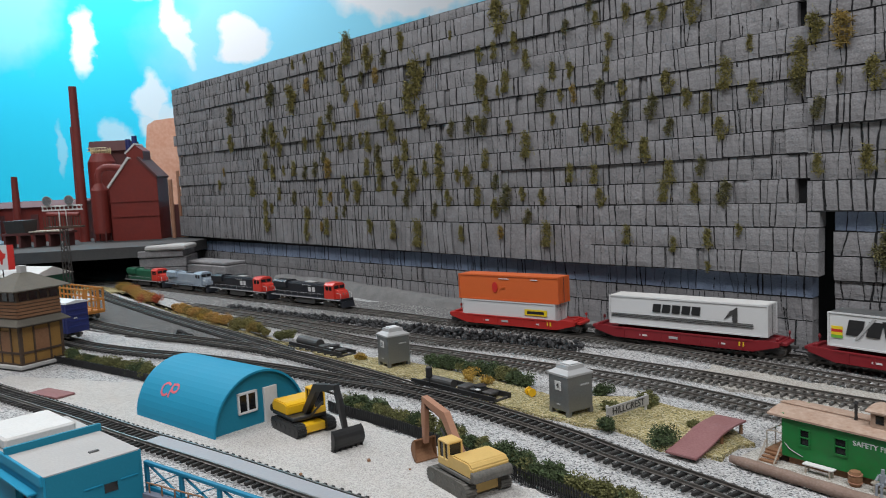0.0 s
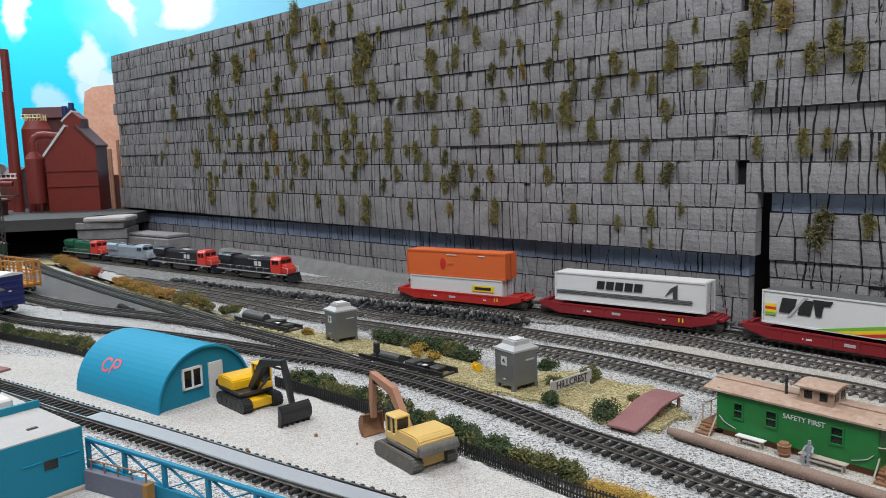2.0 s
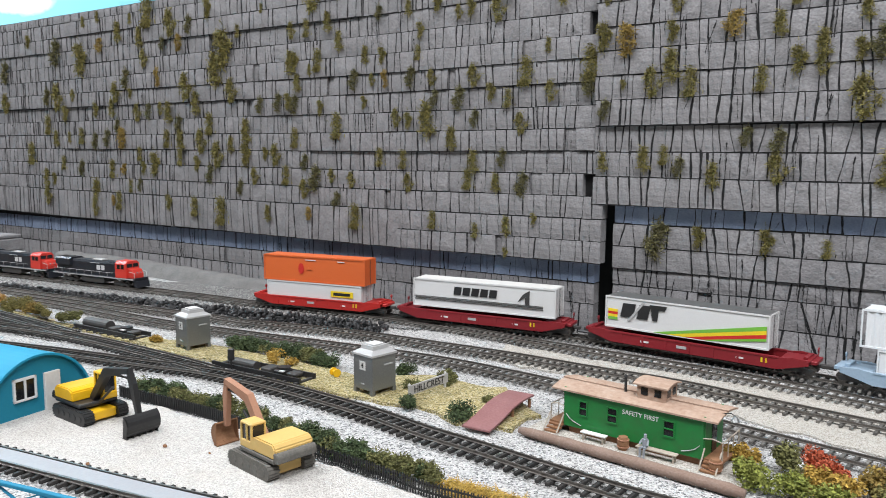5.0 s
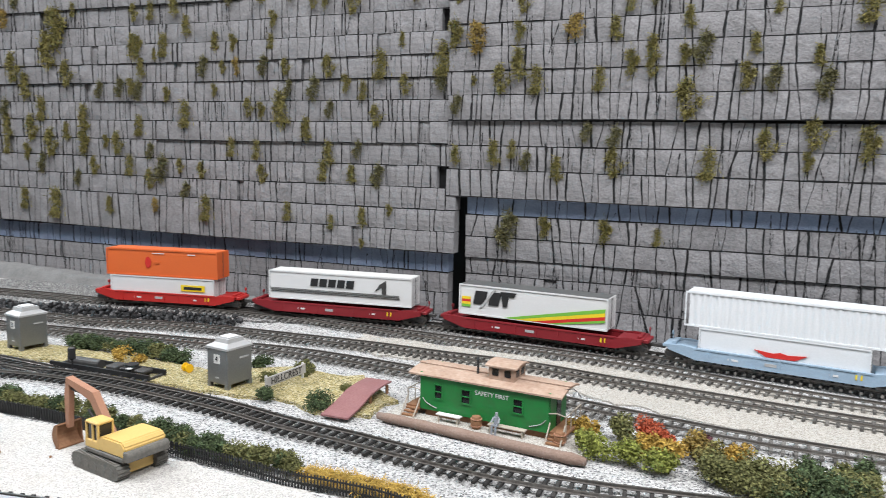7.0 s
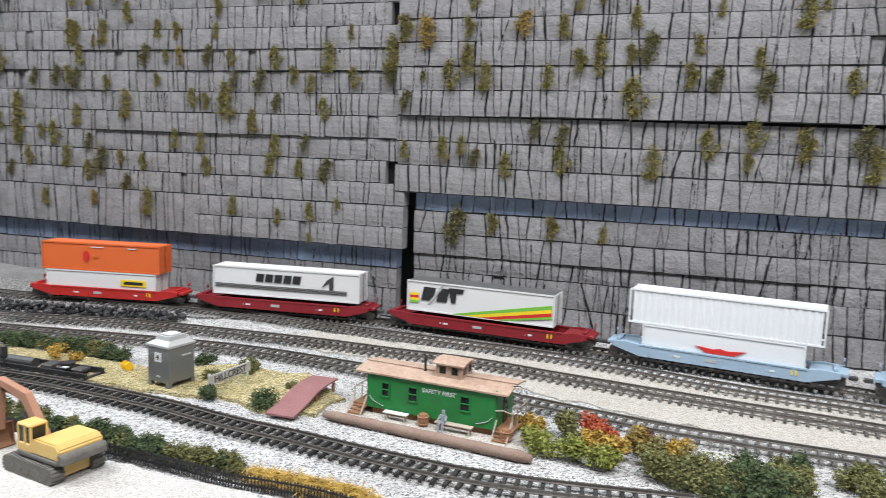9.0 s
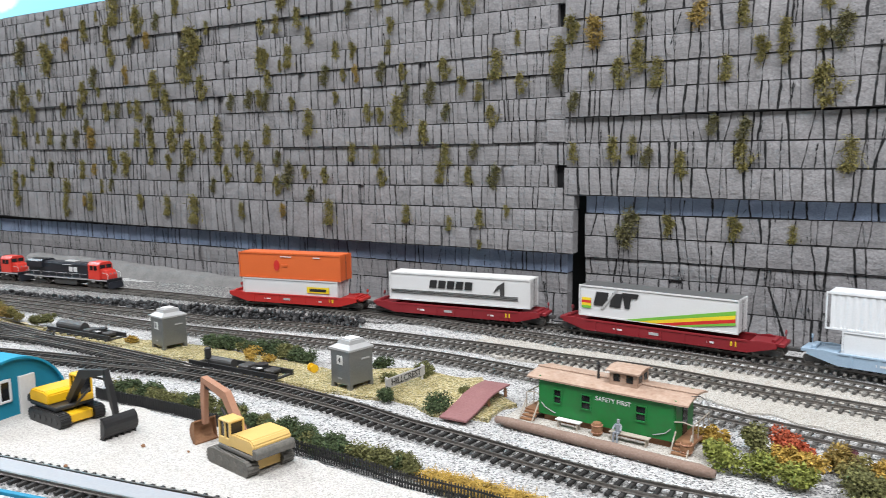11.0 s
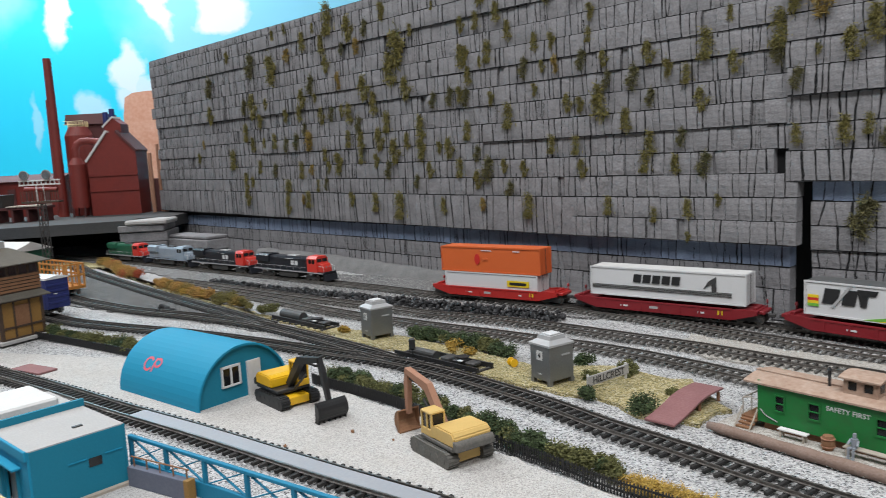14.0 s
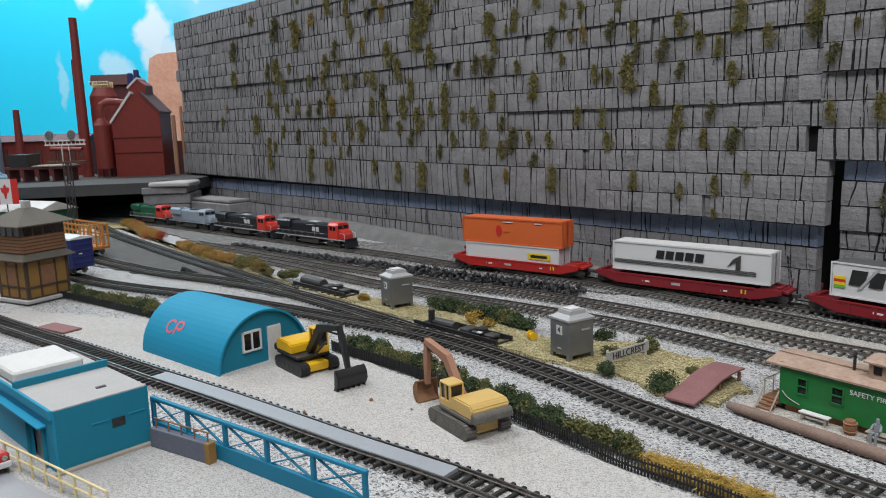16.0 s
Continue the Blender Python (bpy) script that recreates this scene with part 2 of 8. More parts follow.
ROOF_TAN = material("dusty_tan_roof", (0.29, 0.185, 0.13), 0.85, second=(0.43, 0.32, 0.25), size=0.012, grain=0.003, spread=0.9, bump=0.0002)
BROWN = material("brown_clay", (0.19, 0.125, 0.095), 0.85, second=(0.29, 0.215, 0.18), size=0.012, bump=0.0006)
BROWN_WOOD = material("brown_wood", (0.20, 0.095, 0.045), 0.75, second=(0.30, 0.16, 0.085), size=0.01)
GREY_WOOD = material("weathered_wood", (0.38, 0.33, 0.27), 0.8, second=(0.28, 0.24, 0.2), size=0.01)
MAROON = material("dusty_maroon_board", (0.20, 0.085, 0.085), 0.8, second=(0.29, 0.15, 0.145), size=0.014, bump=0.0001)
CAR_RED = material("red_well_car", (0.42, 0.022, 0.018), 0.45, second=(0.32, 0.02, 0.018), size=0.04)
CAR_MAROON = material("dark_red_well_car", (0.22, 0.014, 0.02), 0.45, second=(0.16, 0.012, 0.016), size=0.04)
CAR_BLUE = material("pale_blue_well_car", (0.30, 0.40, 0.50), 0.5, second=(0.22, 0.30, 0.38), size=0.04)
BOX_ORANGE = material("orange_container", (0.62, 0.125, 0.028), 0.5, second=(0.54, 0.10, 0.024), size=0.05)
BOX_BRIGHT = material("bright_orange_container", (0.66, 0.15, 0.02), 0.45, second=(0.6, 0.13, 0.02), size=0.05)
BOX_BROWN = material("dark_maroon_container", (0.075, 0.018, 0.016), 0.5, second=(0.1, 0.025, 0.02), size=0.05)
BOX_GREEN = material("green_container", (0.06, 0.27, 0.075), 0.5, second=(0.05, 0.22, 0.06), size=0.05)
BOX_SILVER = material("silver_white_container", (0.66, 0.68, 0.70), 0.45, second=(0.56, 0.58, 0.6), size=0.05)
RED = material("signal_red", (0.55, 0.025, 0.02), 0.45)
GREEN_STRIPE = material("green_stripe", (0.16, 0.42, 0.05), 0.5)
YELLOW_STRIPE = material("yellow_stripe", (0.75, 0.55, 0.02), 0.5)
PURPLE = material("purple_mark", (0.10, 0.05, 0.35), 0.5)
LOCO_BLACK = material("loco_black", (0.014, 0.016, 0.022), 0.38, second=(0.03, 0.032, 0.038), size=0.03)
LOCO_RED = material("loco_red", (0.62, 0.045, 0.03), 0.4, second=(0.55, 0.04, 0.03), size=0.03)
LOCO_SILVER = material("loco_silver_blue", (0.34, 0.40, 0.46), 0.4, 0.2, second=(0.2, 0.26, 0.34), size=0.02)
LOCO_GREEN = material("loco_green", (0.015, 0.10, 0.055), 0.45, second=(0.02, 0.13, 0.07), size=0.03)
GUNMETAL = material("dark_underframe", (0.035, 0.034, 0.034), 0.6, second=(0.07, 0.066, 0.06), size=0.01)
NAVY = material("navy_boxcar", (0.014, 0.022, 0.115), 0.5, second=(0.02, 0.03, 0.15), size=0.03)
ORANGE_CAR = material("orange_steel", (0.52, 0.22, 0.045), 0.6, second=(0.42, 0.17, 0.04), size=0.02)
MILL_RED = material("oxide_red_paint", (0.185, 0.024, 0.017), 0.55, second=(0.125, 0.018, 0.014), size=0.05, grain=0.006)
MILL_DARK = material("dark_oxide_paint", (0.09, 0.028, 0.028), 0.65, second=(0.12, 0.04, 0.035), size=0.06)
BRICK_DARK = material("tower_brown_siding", (0.055, 0.034, 0.022), 0.75, second=(0.10, 0.062, 0.04), size=0.01)
OCHRE = material("ochre_panel", (0.27, 0.145, 0.035), 0.7, second=(0.17, 0.09, 0.025), size=0.012)
SHINGLE = material("grey_shingle", (0.095, 0.085, 0.068), 0.85, second=(0.15, 0.137, 0.11), size=0.012, bump=0.0003)
CONCRETE = material("grey_concrete", (0.36, 0.35, 0.34), 0.85, second=(0.46, 0.45, 0.43), size=0.02, bump=0.0002)
PALE_ROAD = material("pale_grey_board", (0.27, 0.28, 0.30), 0.6, second=(0.33, 0.34, 0.355), size=0.05)
DECK_PALE = material("pale_bank", (0.13, 0.128, 0.125), 0.9, second=(0.28, 0.275, 0.268), size=0.02, bump=0.0005)
DECK_GREY = material("deck_grey", (0.04, 0.04, 0.041), 0.85, second=(0.085, 0.085, 0.083), size=0.03, bump=0.0002)
CREAM_RAIL = material("cream_railing", (0.72, 0.60, 0.32), 0.5)
BLUE_CLUTTER = material("blue_tarp", (0.08, 0.22, 0.36), 0.5, second=(0.2, 0.36, 0.48), size=0.02)
CHROME = material("lamp_reflector", (0.7, 0.7, 0.72), 0.15, 0.9)
FIGURE_GREY = material("figure_grey", (0.22, 0.24, 0.27), 0.6, second=(0.3, 0.31, 0.33), size=0.004)
ROOM_GREY = material("room_grey", (0.22, 0.22, 0.216), 0.9, second=(0.18, 0.18, 0.177), size=0.4, grain=0.02)

# ---- ground, patches of ground cover ----
def patch(name, outline, z, mat, label, rough_edge=0.004, seed=1):
    """A low spread of ground cover with a ragged edge."""
    rng = random.Random(seed)
    pts = []
    n = len(outline)
    for k in range(n):
        a, b = Vector(outline[k]), Vector(outline[(k + 1) % n])
        steps = max(2, int((b - a).length / 0.012))
        for i in range(steps):
            p = a.lerp(b, i / steps)
            pts.append((p.x + rng.uniform(-1, 1) * rough_edge, p.y + rng.uniform(-1, 1) * rough_edge))
    bm = bmesh.new()
    prism(bm, pts, -0.01, z)
    return tagged(part(name, bm, mat), label, "ground", kind="structure")


bm = bmesh.new()
bmesh.ops.create_grid(bm, x_segments=120, y_segments=120, size=1)
for v in bm.verts:
    v.co = Vector((v.co.x * 2.0 - 0.4, v.co.y * 1.9 + 1.2, 0))
    v.co.z = 0.0012 * noise.noise(v.co * 14) - 0.0012
tagged(part("ground", bm, BALLAST, smooth=True), "pale grey crushed ballast spread over the layout", "ground", kind="structure")

patch("sand_lot", [(-0.50, 0.84), (-0.36, 0.79), (-0.27, 0.755), (-0.10, 0.635), (-0.02, 0.555), (0.04, 0.468), (0.12, 0.37), (0.16, 0.30), (0.06, 0.30),
                   (0.0, 0.415), (-0.07, 0.465), (-0.165, 0.54), (-0.26, 0.615), (-0.345, 0.685), (-0.50, 0.80)], 0.0012, SAND, "fine white sand lot between siding and hedge", 0.003, 3)
patch("platform_sand", [(-0.5, 0.52), (-0.30, 0.56), (-0.20, 0.475), (-0.04, 0.352), (0.05, 0.25), (-0.25, 0.18), (-0.6, 0.3)], 0.0009, GREY_SAND, "fine grey sand beside the loading dock", 0.003, 4)
patch("back_ballast", [(-0.95, 1.75), (-0.62, 1.66), (-0.36, 1.42), (-0.05, 1.21), (0.12, 1.04), (0.24, 0.95), (0.40, 0.73), (0.52, 0.58), (0.46, 0.56), (0.36, 0.69),
                       (0.20, 0.835), (0.06, 0.90), (-0.10, 1.02), (-0.26, 1.15), (-0.40, 1.27), (-0.60, 1.52)], 0.0010, DARK_BALLAST, "dark grey ballast along the back track", 0.006, 5)
patch("left_ballast", [(-0.75, 1.5), (-0.57, 1.19), (-0.42, 1.06), (-0.25, 0.95), (-0.17, 0.88), (-0.20, 0.87), (-0.29, 0.945), (-0.44, 1.05), (-0.60, 1.17), (-0.8, 1.32)],
      0.0007, DARK_BALLAST, "dark grey ballast round the yard turnouts", 0.006, 6)
patch("gravel_road", [(-0.70, 1.46), (-0.655, 1.434), (-0.50, 1.255), (-0.40, 1.115), (-0.30, 1.0), (-0.335, 1.0), (-0.44, 1.075), (-0.58, 1.21), (-0.70, 1.36)],
      0.0016, ROAD_GREY, "smooth grey access road between two tracks", 0.003, 7)
patch("tan_strip", [(0.27, 0.74), (0.34, 0.655), (0.45, 0.52), (0.62, 0.29), (0.75, 0.10), (0.62, 0.08), (0.50, 0.26), (0.41, 0.38), (0.35, 0.50), (0.28, 0.63), (0.22, 0.70)],
      0.0008, TAN_SAND, "cream sand between the running tracks", 0.006, 8)
patch("turf_strip", [(-0.72, 1.60), (-0.60, 1.45), (-0.485, 1.29), (-0.33, 1.095), (-0.218, 0.965), (-0.105, 0.86), (-0.03, 0.80), (0.06, 0.70), (0.10, 0.655), (0.16, 0.64), (0.21, 0.59),
                     (0.215, 0.52), (0.18, 0.497), (0.15, 0.52), (0.12, 0.565), (0.075, 0.605), (0.035, 0.655), (-0.03, 0.735), (-0.095, 0.805), (-0.16, 0.885), (-0.25, 0.995), (-0.40, 1.175), (-0.52, 1.335), (-0.67, 1.54)],
      0.0019, TURF, "dry yellow turf between the tracks", 0.004, 9)
patch("turf_strip_wall", [(-0.78, 1.68), (-0.70, 1.60), (-0.66, 1.55), (-0.72, 1.56), (-0.86, 1.62)], 0.0022, TURF, "dry yellow turf by the tunnel", 0.004, 10)


# ---- tracks ----
def rail_profile(bm, line, off, z):
    """A rail with foot and head along the line, off to its side."""
    shape = [(-0.0013, 0), (0.0013, 0), (0.0013, 0.0004), (0.0004, 0.0007), (0.0004, 0.0016), (0.0006, 0.0018), (0.0006, 0.0024), (-0.0006, 0.0024), (-0.0006, 0.0018), (-0.0004, 0.0016), (-0.0004, 0.0007), (-0.0013, 0.0004)]
    rings = []
    for k, p in enumerate(line):
        d = (line[min(k + 1, len(line) - 1)] - line[max(k - 1, 0)]).normalized()
        side = Vector((-d.y, d.x, 0))
        rings.append([bm.verts.new(p + side * (off + u) + Vector((0, 0, z + w))) for u, w in shape])
    n = len(shape)
    for a, b in zip(rings, rings[1:]):
        for k in range(n):
            bm.faces.new((a[k], b[k], b[(k + 1) % n], a[(k + 1) % n]))
    bm.faces.new(rings[0])
    bm.faces.new(rings[-1][::-1])
    bmesh.ops.recalc_face_normals(bm, faces=bm.faces)


def tie_mesh(name, mat):
    bm = bmesh.new()
    box(bm, -0.0013, 0.0013, -0.0152, 0.0152, -0.0006, 0.0018, 0.0003)
    for y in (-0.00825, 0.00825):
        box(bm, -0.0011, 0.0011, y - 0.0022, y + 0.0022, 0.0018, 0.0022)
    me = bpy.data.meshes.new(name)
    bm.to_mesh(me)
    bm.free()
    me.materials.append(mat)
    return me


TIE_MESH = tie_mesh("tie", TIE)
TRACK_Z = 0.0014
late_ties = []


def track(points, label, single_ties=False, z=TRACK_Z, seed=2, ties=None):
    ob = thing("track", Matrix(), label, "railway track", "tracks of the yard")
    line = smooth_line(points, 0.012)
    for off in (-0.00825, 0.00825):
        bm = bmesh.new()
        rail_profile(bm, line, off, z + 0.0018)
        part("rail", bm, RAIL, ob)
    places = smooth_line(points, 0.0078)
    rng = random.Random(seed)
    mats = []
    for k, p in enumerate(places):
        d = places[min(k + 1, len(places) - 1)] - places[max(k - 1, 0)]
        mats.append(Matrix.Translation(p + Vector((0, 0, z))) @ Matrix.Rotation(math.atan2(d.y, d.x) + rng.uniform(-0.03, 0.03), 4, "Z"))
    if single_ties:
        late_ties.append((ob, mats))
    else:
        verts, faces = [], []
        base = TIE_MESH
        for m in mats:
            n = len(verts)
            verts += [tuple(m @ v.co) for v in base.vertices]
            faces += [tuple(n + i for i in f.vertices) for f in base.polygons]
        me = bpy.data.meshes.new("ties")
        me.from_pydata(verts, [], faces)
        me.materials.append(ties or TIE_FAR)
        t = new("tie_bed", me)
        t.parent = ob
        tagged(t, kind="stuff")
    return ob


R1 = [(-0.95, 1.86), (-0.75, 1.70), (-0.585, 1.560), (-0.37, 1.371), (-0.09, 1.12), (0.003, 1.03), (0.07, 0.985), (0.150, 0.918), (0.20, 0.872), (0.284, 0.800), (0.355, 0.735), (0.405, 0.678), (0.476, 0.575), (0.565, 0.44), (0.63, 0.335), (0.75, 0.13), (0.86, -0.06), (0.97, -0.25), (1.08, -0.44), (1.14, -0.54)]
track(R1, "weathered back track close under the rock wall", z=0.0018)
track([(0.07, 0.977), (0.150, 0.905), (0.205, 0.848), (0.26, 0.778), (0.31, 0.712), (0.375, 0.632), (0.417, 0.580), (0.469, 0.505), (0.526, 0.402), (0.597, 0.300), (0.70, 0.13)], "weathered second track branching beside the back track", z=0.0018)
track([(-0.45, 1.31), (-0.256, 1.133), (-0.156, 1.040), (-0.072, 0.968), (0.0, 0.901), (0.065, 0.857), (0.128, 0.806), (0.19, 0.746), (0.25, 0.686), (0.305, 0.622), (0.36, 0.562), (0.408, 0.488), (0.489, 0.371), (0.555, 0.278), (0.66, 0.12)], "grey running track through pale ballast")
track([(-0.33, 1.16), (-0.232, 1.065), (-0.105, 0.930), (-0.018, 0.853), (0.066, 0.784), (0.141, 0.720), (0.186, 0.676), (0.224, 0.629), (0.262, 0.577), (0.305, 0.51), (0.35, 0.433), (0.404, 0.350), (0.492, 0.242), (0.58, 0.13)], "grey running track behind the caboose")
track([(-0.66, 1.115), (-0.535, 1.035), (-0.475, 0.985), (-0.394, 0.933), (-0.305, 0.884), (-0.223, 0.831), (-0.149, 0.778), (-0.102, 0.742), (-0.045, 0.702), (0.0, 0.658), (0.040, 0.611), (0.087, 0.548), (0.117, 0.500), (0.148, 0.458), (0.174, 0.420), (0.197, 0.388), (0.221, 0.357), (0.246, 0.331), (0.272, 0.307), (0.33, 0.26)], "dark near main track with black ties", True)
track([(-0.72, 1.325), (-0.62, 1.235), (-0.535, 1.145), (-0.444, 1.064), (-0.389, 1.022), (-0.293, 0.960), (-0.206, 0.892), (-0.147, 0.832), (-0.088, 0.764), (-0.036, 0.700)], "yard lead merging into the main track", z=0.0019, ties=TIE_DARK)
track([(-0.74, 1.58), (-0.660, 1.462), (-0.527, 1.293), (-0.423, 1.164), (-0.314, 1.034), (-0.250, 0.958), (-0.196, 0.890)], "yard lead curving away toward the tunnel", z=0.0022, ties=TIE_DARK)
track([(-0.60, 0.872), (-0.479, 0.774), (-0.345, 0.670), (-0.260, 0.601), (-0.168, 0.529), (-0.074, 0.452), (-0.006, 0.399), (0.06, 0.34)], "dark siding beside the sand lot", True)

# Board laid flush between the siding's rails
bm = bmesh.new()
line = smooth_line([(-0.238, 0.583), (-0.168, 0.529), (-0.074, 0.452), (0.0, 0.394)], 0.01)
outl = []
for s in (1, -1):
    row = []
    for k, p in enumerate(line):
        d = (line[min(k + 1, len(line) - 1)] - line[max(k - 1, 0)]).normalized()
        row.append((p.x - d.y * 0.0068 * s, p.y + d.x * 0.0068 * s))
    outl += row if s == 1 else row[::-1]
prism(bm, outl, 0.001, 0.0052)
tagged(part("crossing_board", bm, PALE_ROAD), "smooth pale grey board laid between the rails of the siding", "crossing board")


# ---- the rock wall of stacked foam slabs ----
WX, WY = 0.375, 0.765


def wall_frame():
    """A frame whose x runs along the wall, y out of its face (towards the layout)."""
    m = Matrix(((-0.667, -0.745, 0, WX), (0.745, -0.667, 0, WY), (0, 0, 1, 0), (0, 0, 0, 1)))
    return m


def block_geometry(left, right, z0, z1, depth, rng):
    """Vertices and faces of a carved block between two joints: left and right are rows of (along, half width of the groove), bottom to top."""
    n = len(left)
    front, verts, faces = [], [], []
    bulge = rng.uniform(-0.0002, 0.0007)
    lip, foot = rng.uniform(0.0003, 0.0007), rng.uniform(0.0003, 0.0010)
    for k in range(n):
        u = k / (n - 1)
        z = z0 + foot + (z1 - z0 - foot - lip) * u
        a, b = left[k][0] + left[k][1], right[k][0] - right[k][1]
        mid = a + (b - a) * rng.uniform(0.35, 0.65)
        ends = 0.0005 if k in (0, n - 1) else 0.0
        front.append([(a, -0.0002 - ends, z + rng.uniform(-0.0002, 0.0002)), (mid, bulge * 4 * u * (1 - u) - ends + rng.uniform(-0.0003, 0.0003), z), (b, -0.0002 - ends, z + rng.uniform(-0.0002, 0.0002))])
    for row in front:
        verts += row
    for k in range(n - 1):
        i = 3 * k
        faces += [(i, i + 1, i + 4, i + 3), (i + 1, i + 2, i + 5, i + 4)]
    base = len(verts)
    for k in range(n):
        for x, y, z in (front[k][0], front[k][2]):
            verts.append((x, -depth, z))
    for k in range(n - 1):
        i, j = 3 * k, base + 2 * k
        faces += [(j, i, i + 3, j + 2), (i + 2, j + 1, j + 3, i + 5)]
    i, j = 3 * (n - 1), base + 2 * (n - 1)
    faces += [(i, i + 1, i + 2, j + 1, j), (2, 1, 0, base, base + 1)]
    return verts, faces


late_blocks = []


class Courses:
    """Fills a stretch of the wall with courses of carved blocks: those near the gap singly, the rest joined."""

    def __init__(self, seed, steps, slope, run_on, deep):
        self.rng, self.verts, self.faces = random.Random(seed), [], []
        self.wash_verts, self.wash_faces = [], []
        self.steps, self.run_on, self.deep = steps, run_on, deep
        # joints that run on up the wall through many courses, each with a slant of its own
        self.joints, s = [], -1.4
        while s < 1.7:
            s += self.rng.choice(steps) * self.rng.uniform(0.8, 1.25)
            slant = self.rng.uniform(-slope, slope) * (2.6 if self.rng.random() < 0.14 else 1)
            self.joints.append((s, slant, self.rng.uniform(0, 99)))

    def cuts(self, s0, s1, z0, z1):
        """The joints of the next course between s0 and s1: rows of (along, half width) from bottom to top."""
        rng, lines = self.rng, []
        zs = [z0 + (z1 - z0) * k / 4 for k in range(5)]

        def line(at, wide):
            return [(at(z), wide * rng.choice((0.55, 0.8, 1.0, 1.0, 1.25)) + 0.00012) for z in zs]

        for s, slant, seed in self.joints:
            if rng.random() < self.run_on:
                at = lambda z: s + slant * (z - 0.22) + 0.0011 * noise.noise(Vector((seed, z * 60, 0))) + 0.0004 * noise.noise(Vector((seed, z * 260, 7)))
            else:
                q, lean = s + rng.uniform(-0.008, 0.008), rng.uniform(-0.08, 0.08)
                at = lambda z: q + lean * (z - z0) + 0.0005 * noise.noise(Vector((seed, z * 200, 3)))
            lines.append(line(at, self.deep * rng.choice((0.35, 0.6, 1.0, 1.0, 1.5)) * (1 + 1.5 * max(0, min(1, s - 0.15)))))
        lines.sort(key=lambda r: r[2][0])
        out = [[(s0, 0.0)] * 5]
        for r in lines:
            if all(p[0] - q[0] > 0.0046 for p, q in zip(r, out[-1])) and all(s1 - p[0] > 0.004 for p in r):
                out.append(r)
        return out + [[(s1, 0.0)] * 5]

    def row(self, s0, s1, z0, z1, out, single=(0, 0), owner=None, warp=None):
        rng = self.rng
        face, until = out, s0 + rng.uniform(0.1, 0.4)
        marks = self.cuts(s0, s1, z0, z1)
        for a, b in zip(marks, marks[1:]):
            s, e = a[2][0], b[2][0]
            dz = (warp(s) if warp else 0.0) + 0.0007 * noise.noise(Vector((s * 7, z0 * 90, 0)))
            if s > until:
                face, until = out + rng.uniform(-0.0016, 0.0016), s + rng.uniform(0.1, 0.4)
            o = face + rng.uniform(-0.00035, 0.00035)
            if rng.random() < 0.012:
                o -= 0.0035
            verts, faces = block_geometry([(p - s, w) for p, w in a], [(p - s, w) for p, w in b], 0.0, z1 - z0, 0.016, rng)
            m = Matrix.Translation((s, o, z0 + dz))
            n = len(self.wash_verts)
            y = o - 0.0009
            for (p, _), z in ((a[0], z0 - 0.0004), (b[0], z0 - 0.0004), (b[4], z1 + 0.0002), (a[4], z1 + 0.0002)):
                self.wash_verts.append((p, y, z + dz))
            self.wash_faces.append((n, n + 1, n + 2, n + 3))
            if owner is not None and single[0] <= s < single[1]:
                late_blocks.append((owner, verts, faces, m))
            else:
                n = len(self.verts)
                self.verts += [(x + s, yy + o, z + z0 + dz) for x, yy, z in verts]
                self.faces += [tuple(n + i for i in f) for f in faces]

    def done(self, name, mat, owner):
        if self.wash_faces:
            me = bpy.data.meshes.new("joint_wash")
            me.from_pydata(self.wash_verts, [], self.wash_faces)
            me.materials.append(CRACK_AND_SHADE)
            ob = new("joint_wash", me)
            ob.parent = owner
            tagged(ob, kind="stuff")
        if not self.faces:
            return None
        me = bpy.data.meshes.new(name)
        me.from_pydata(self.verts, [], self.faces)
        me.materials.append(mat)
        ob = new(name, me)
        ob.parent = owner
        return tagged(ob, kind="stuff")


def slab_part(owner, name, s0, s1, out0, out1, z0, z1, mat):
    bm = bmesh.new()
    box(bm, s0, s1, out0, out1, z0, z1)
    return part(name, bm, mat, owner)


INCH = 0.0254
LEFT_END = 1.56
wall_left = thing("rock_wall_left", wall_frame(), "tall grey quarry wall of stacked carved foam slabs", "rock wall", kind="structure")
# Black backing slab: darkness of open gaps and holes is put into its colour
slab_part(wall_left, "core", 0.004, LEFT_END - 0.01, -0.10, -0.0085, 0.084, 0.452, CRACK_AND_SHADE)
WIDE_STEPS, CLOSE_STEPS = (0.0050, 0.0070, 0.0095, 0.013), (0.005, 0.0065, 0.008, 0.010)
c = Courses(11, WIDE_STEPS, 0.05, 0.5, 0.00062)
lean = [0.0, 0.004, 0.002, -0.001, 0.003, 0.0, -0.002, 0.002, 0.004, 0.0, -0.002, 0.001, 0.002, 0.0]
levels = [0.083, 0.133] + [0.133 + INCH * (k + 1) for k in range(12)] + [0.4525]


def sag(s):
    """The courses of the far stretch climb a little."""
    return 0.010 * max(0, s - 0.3) / 1.2


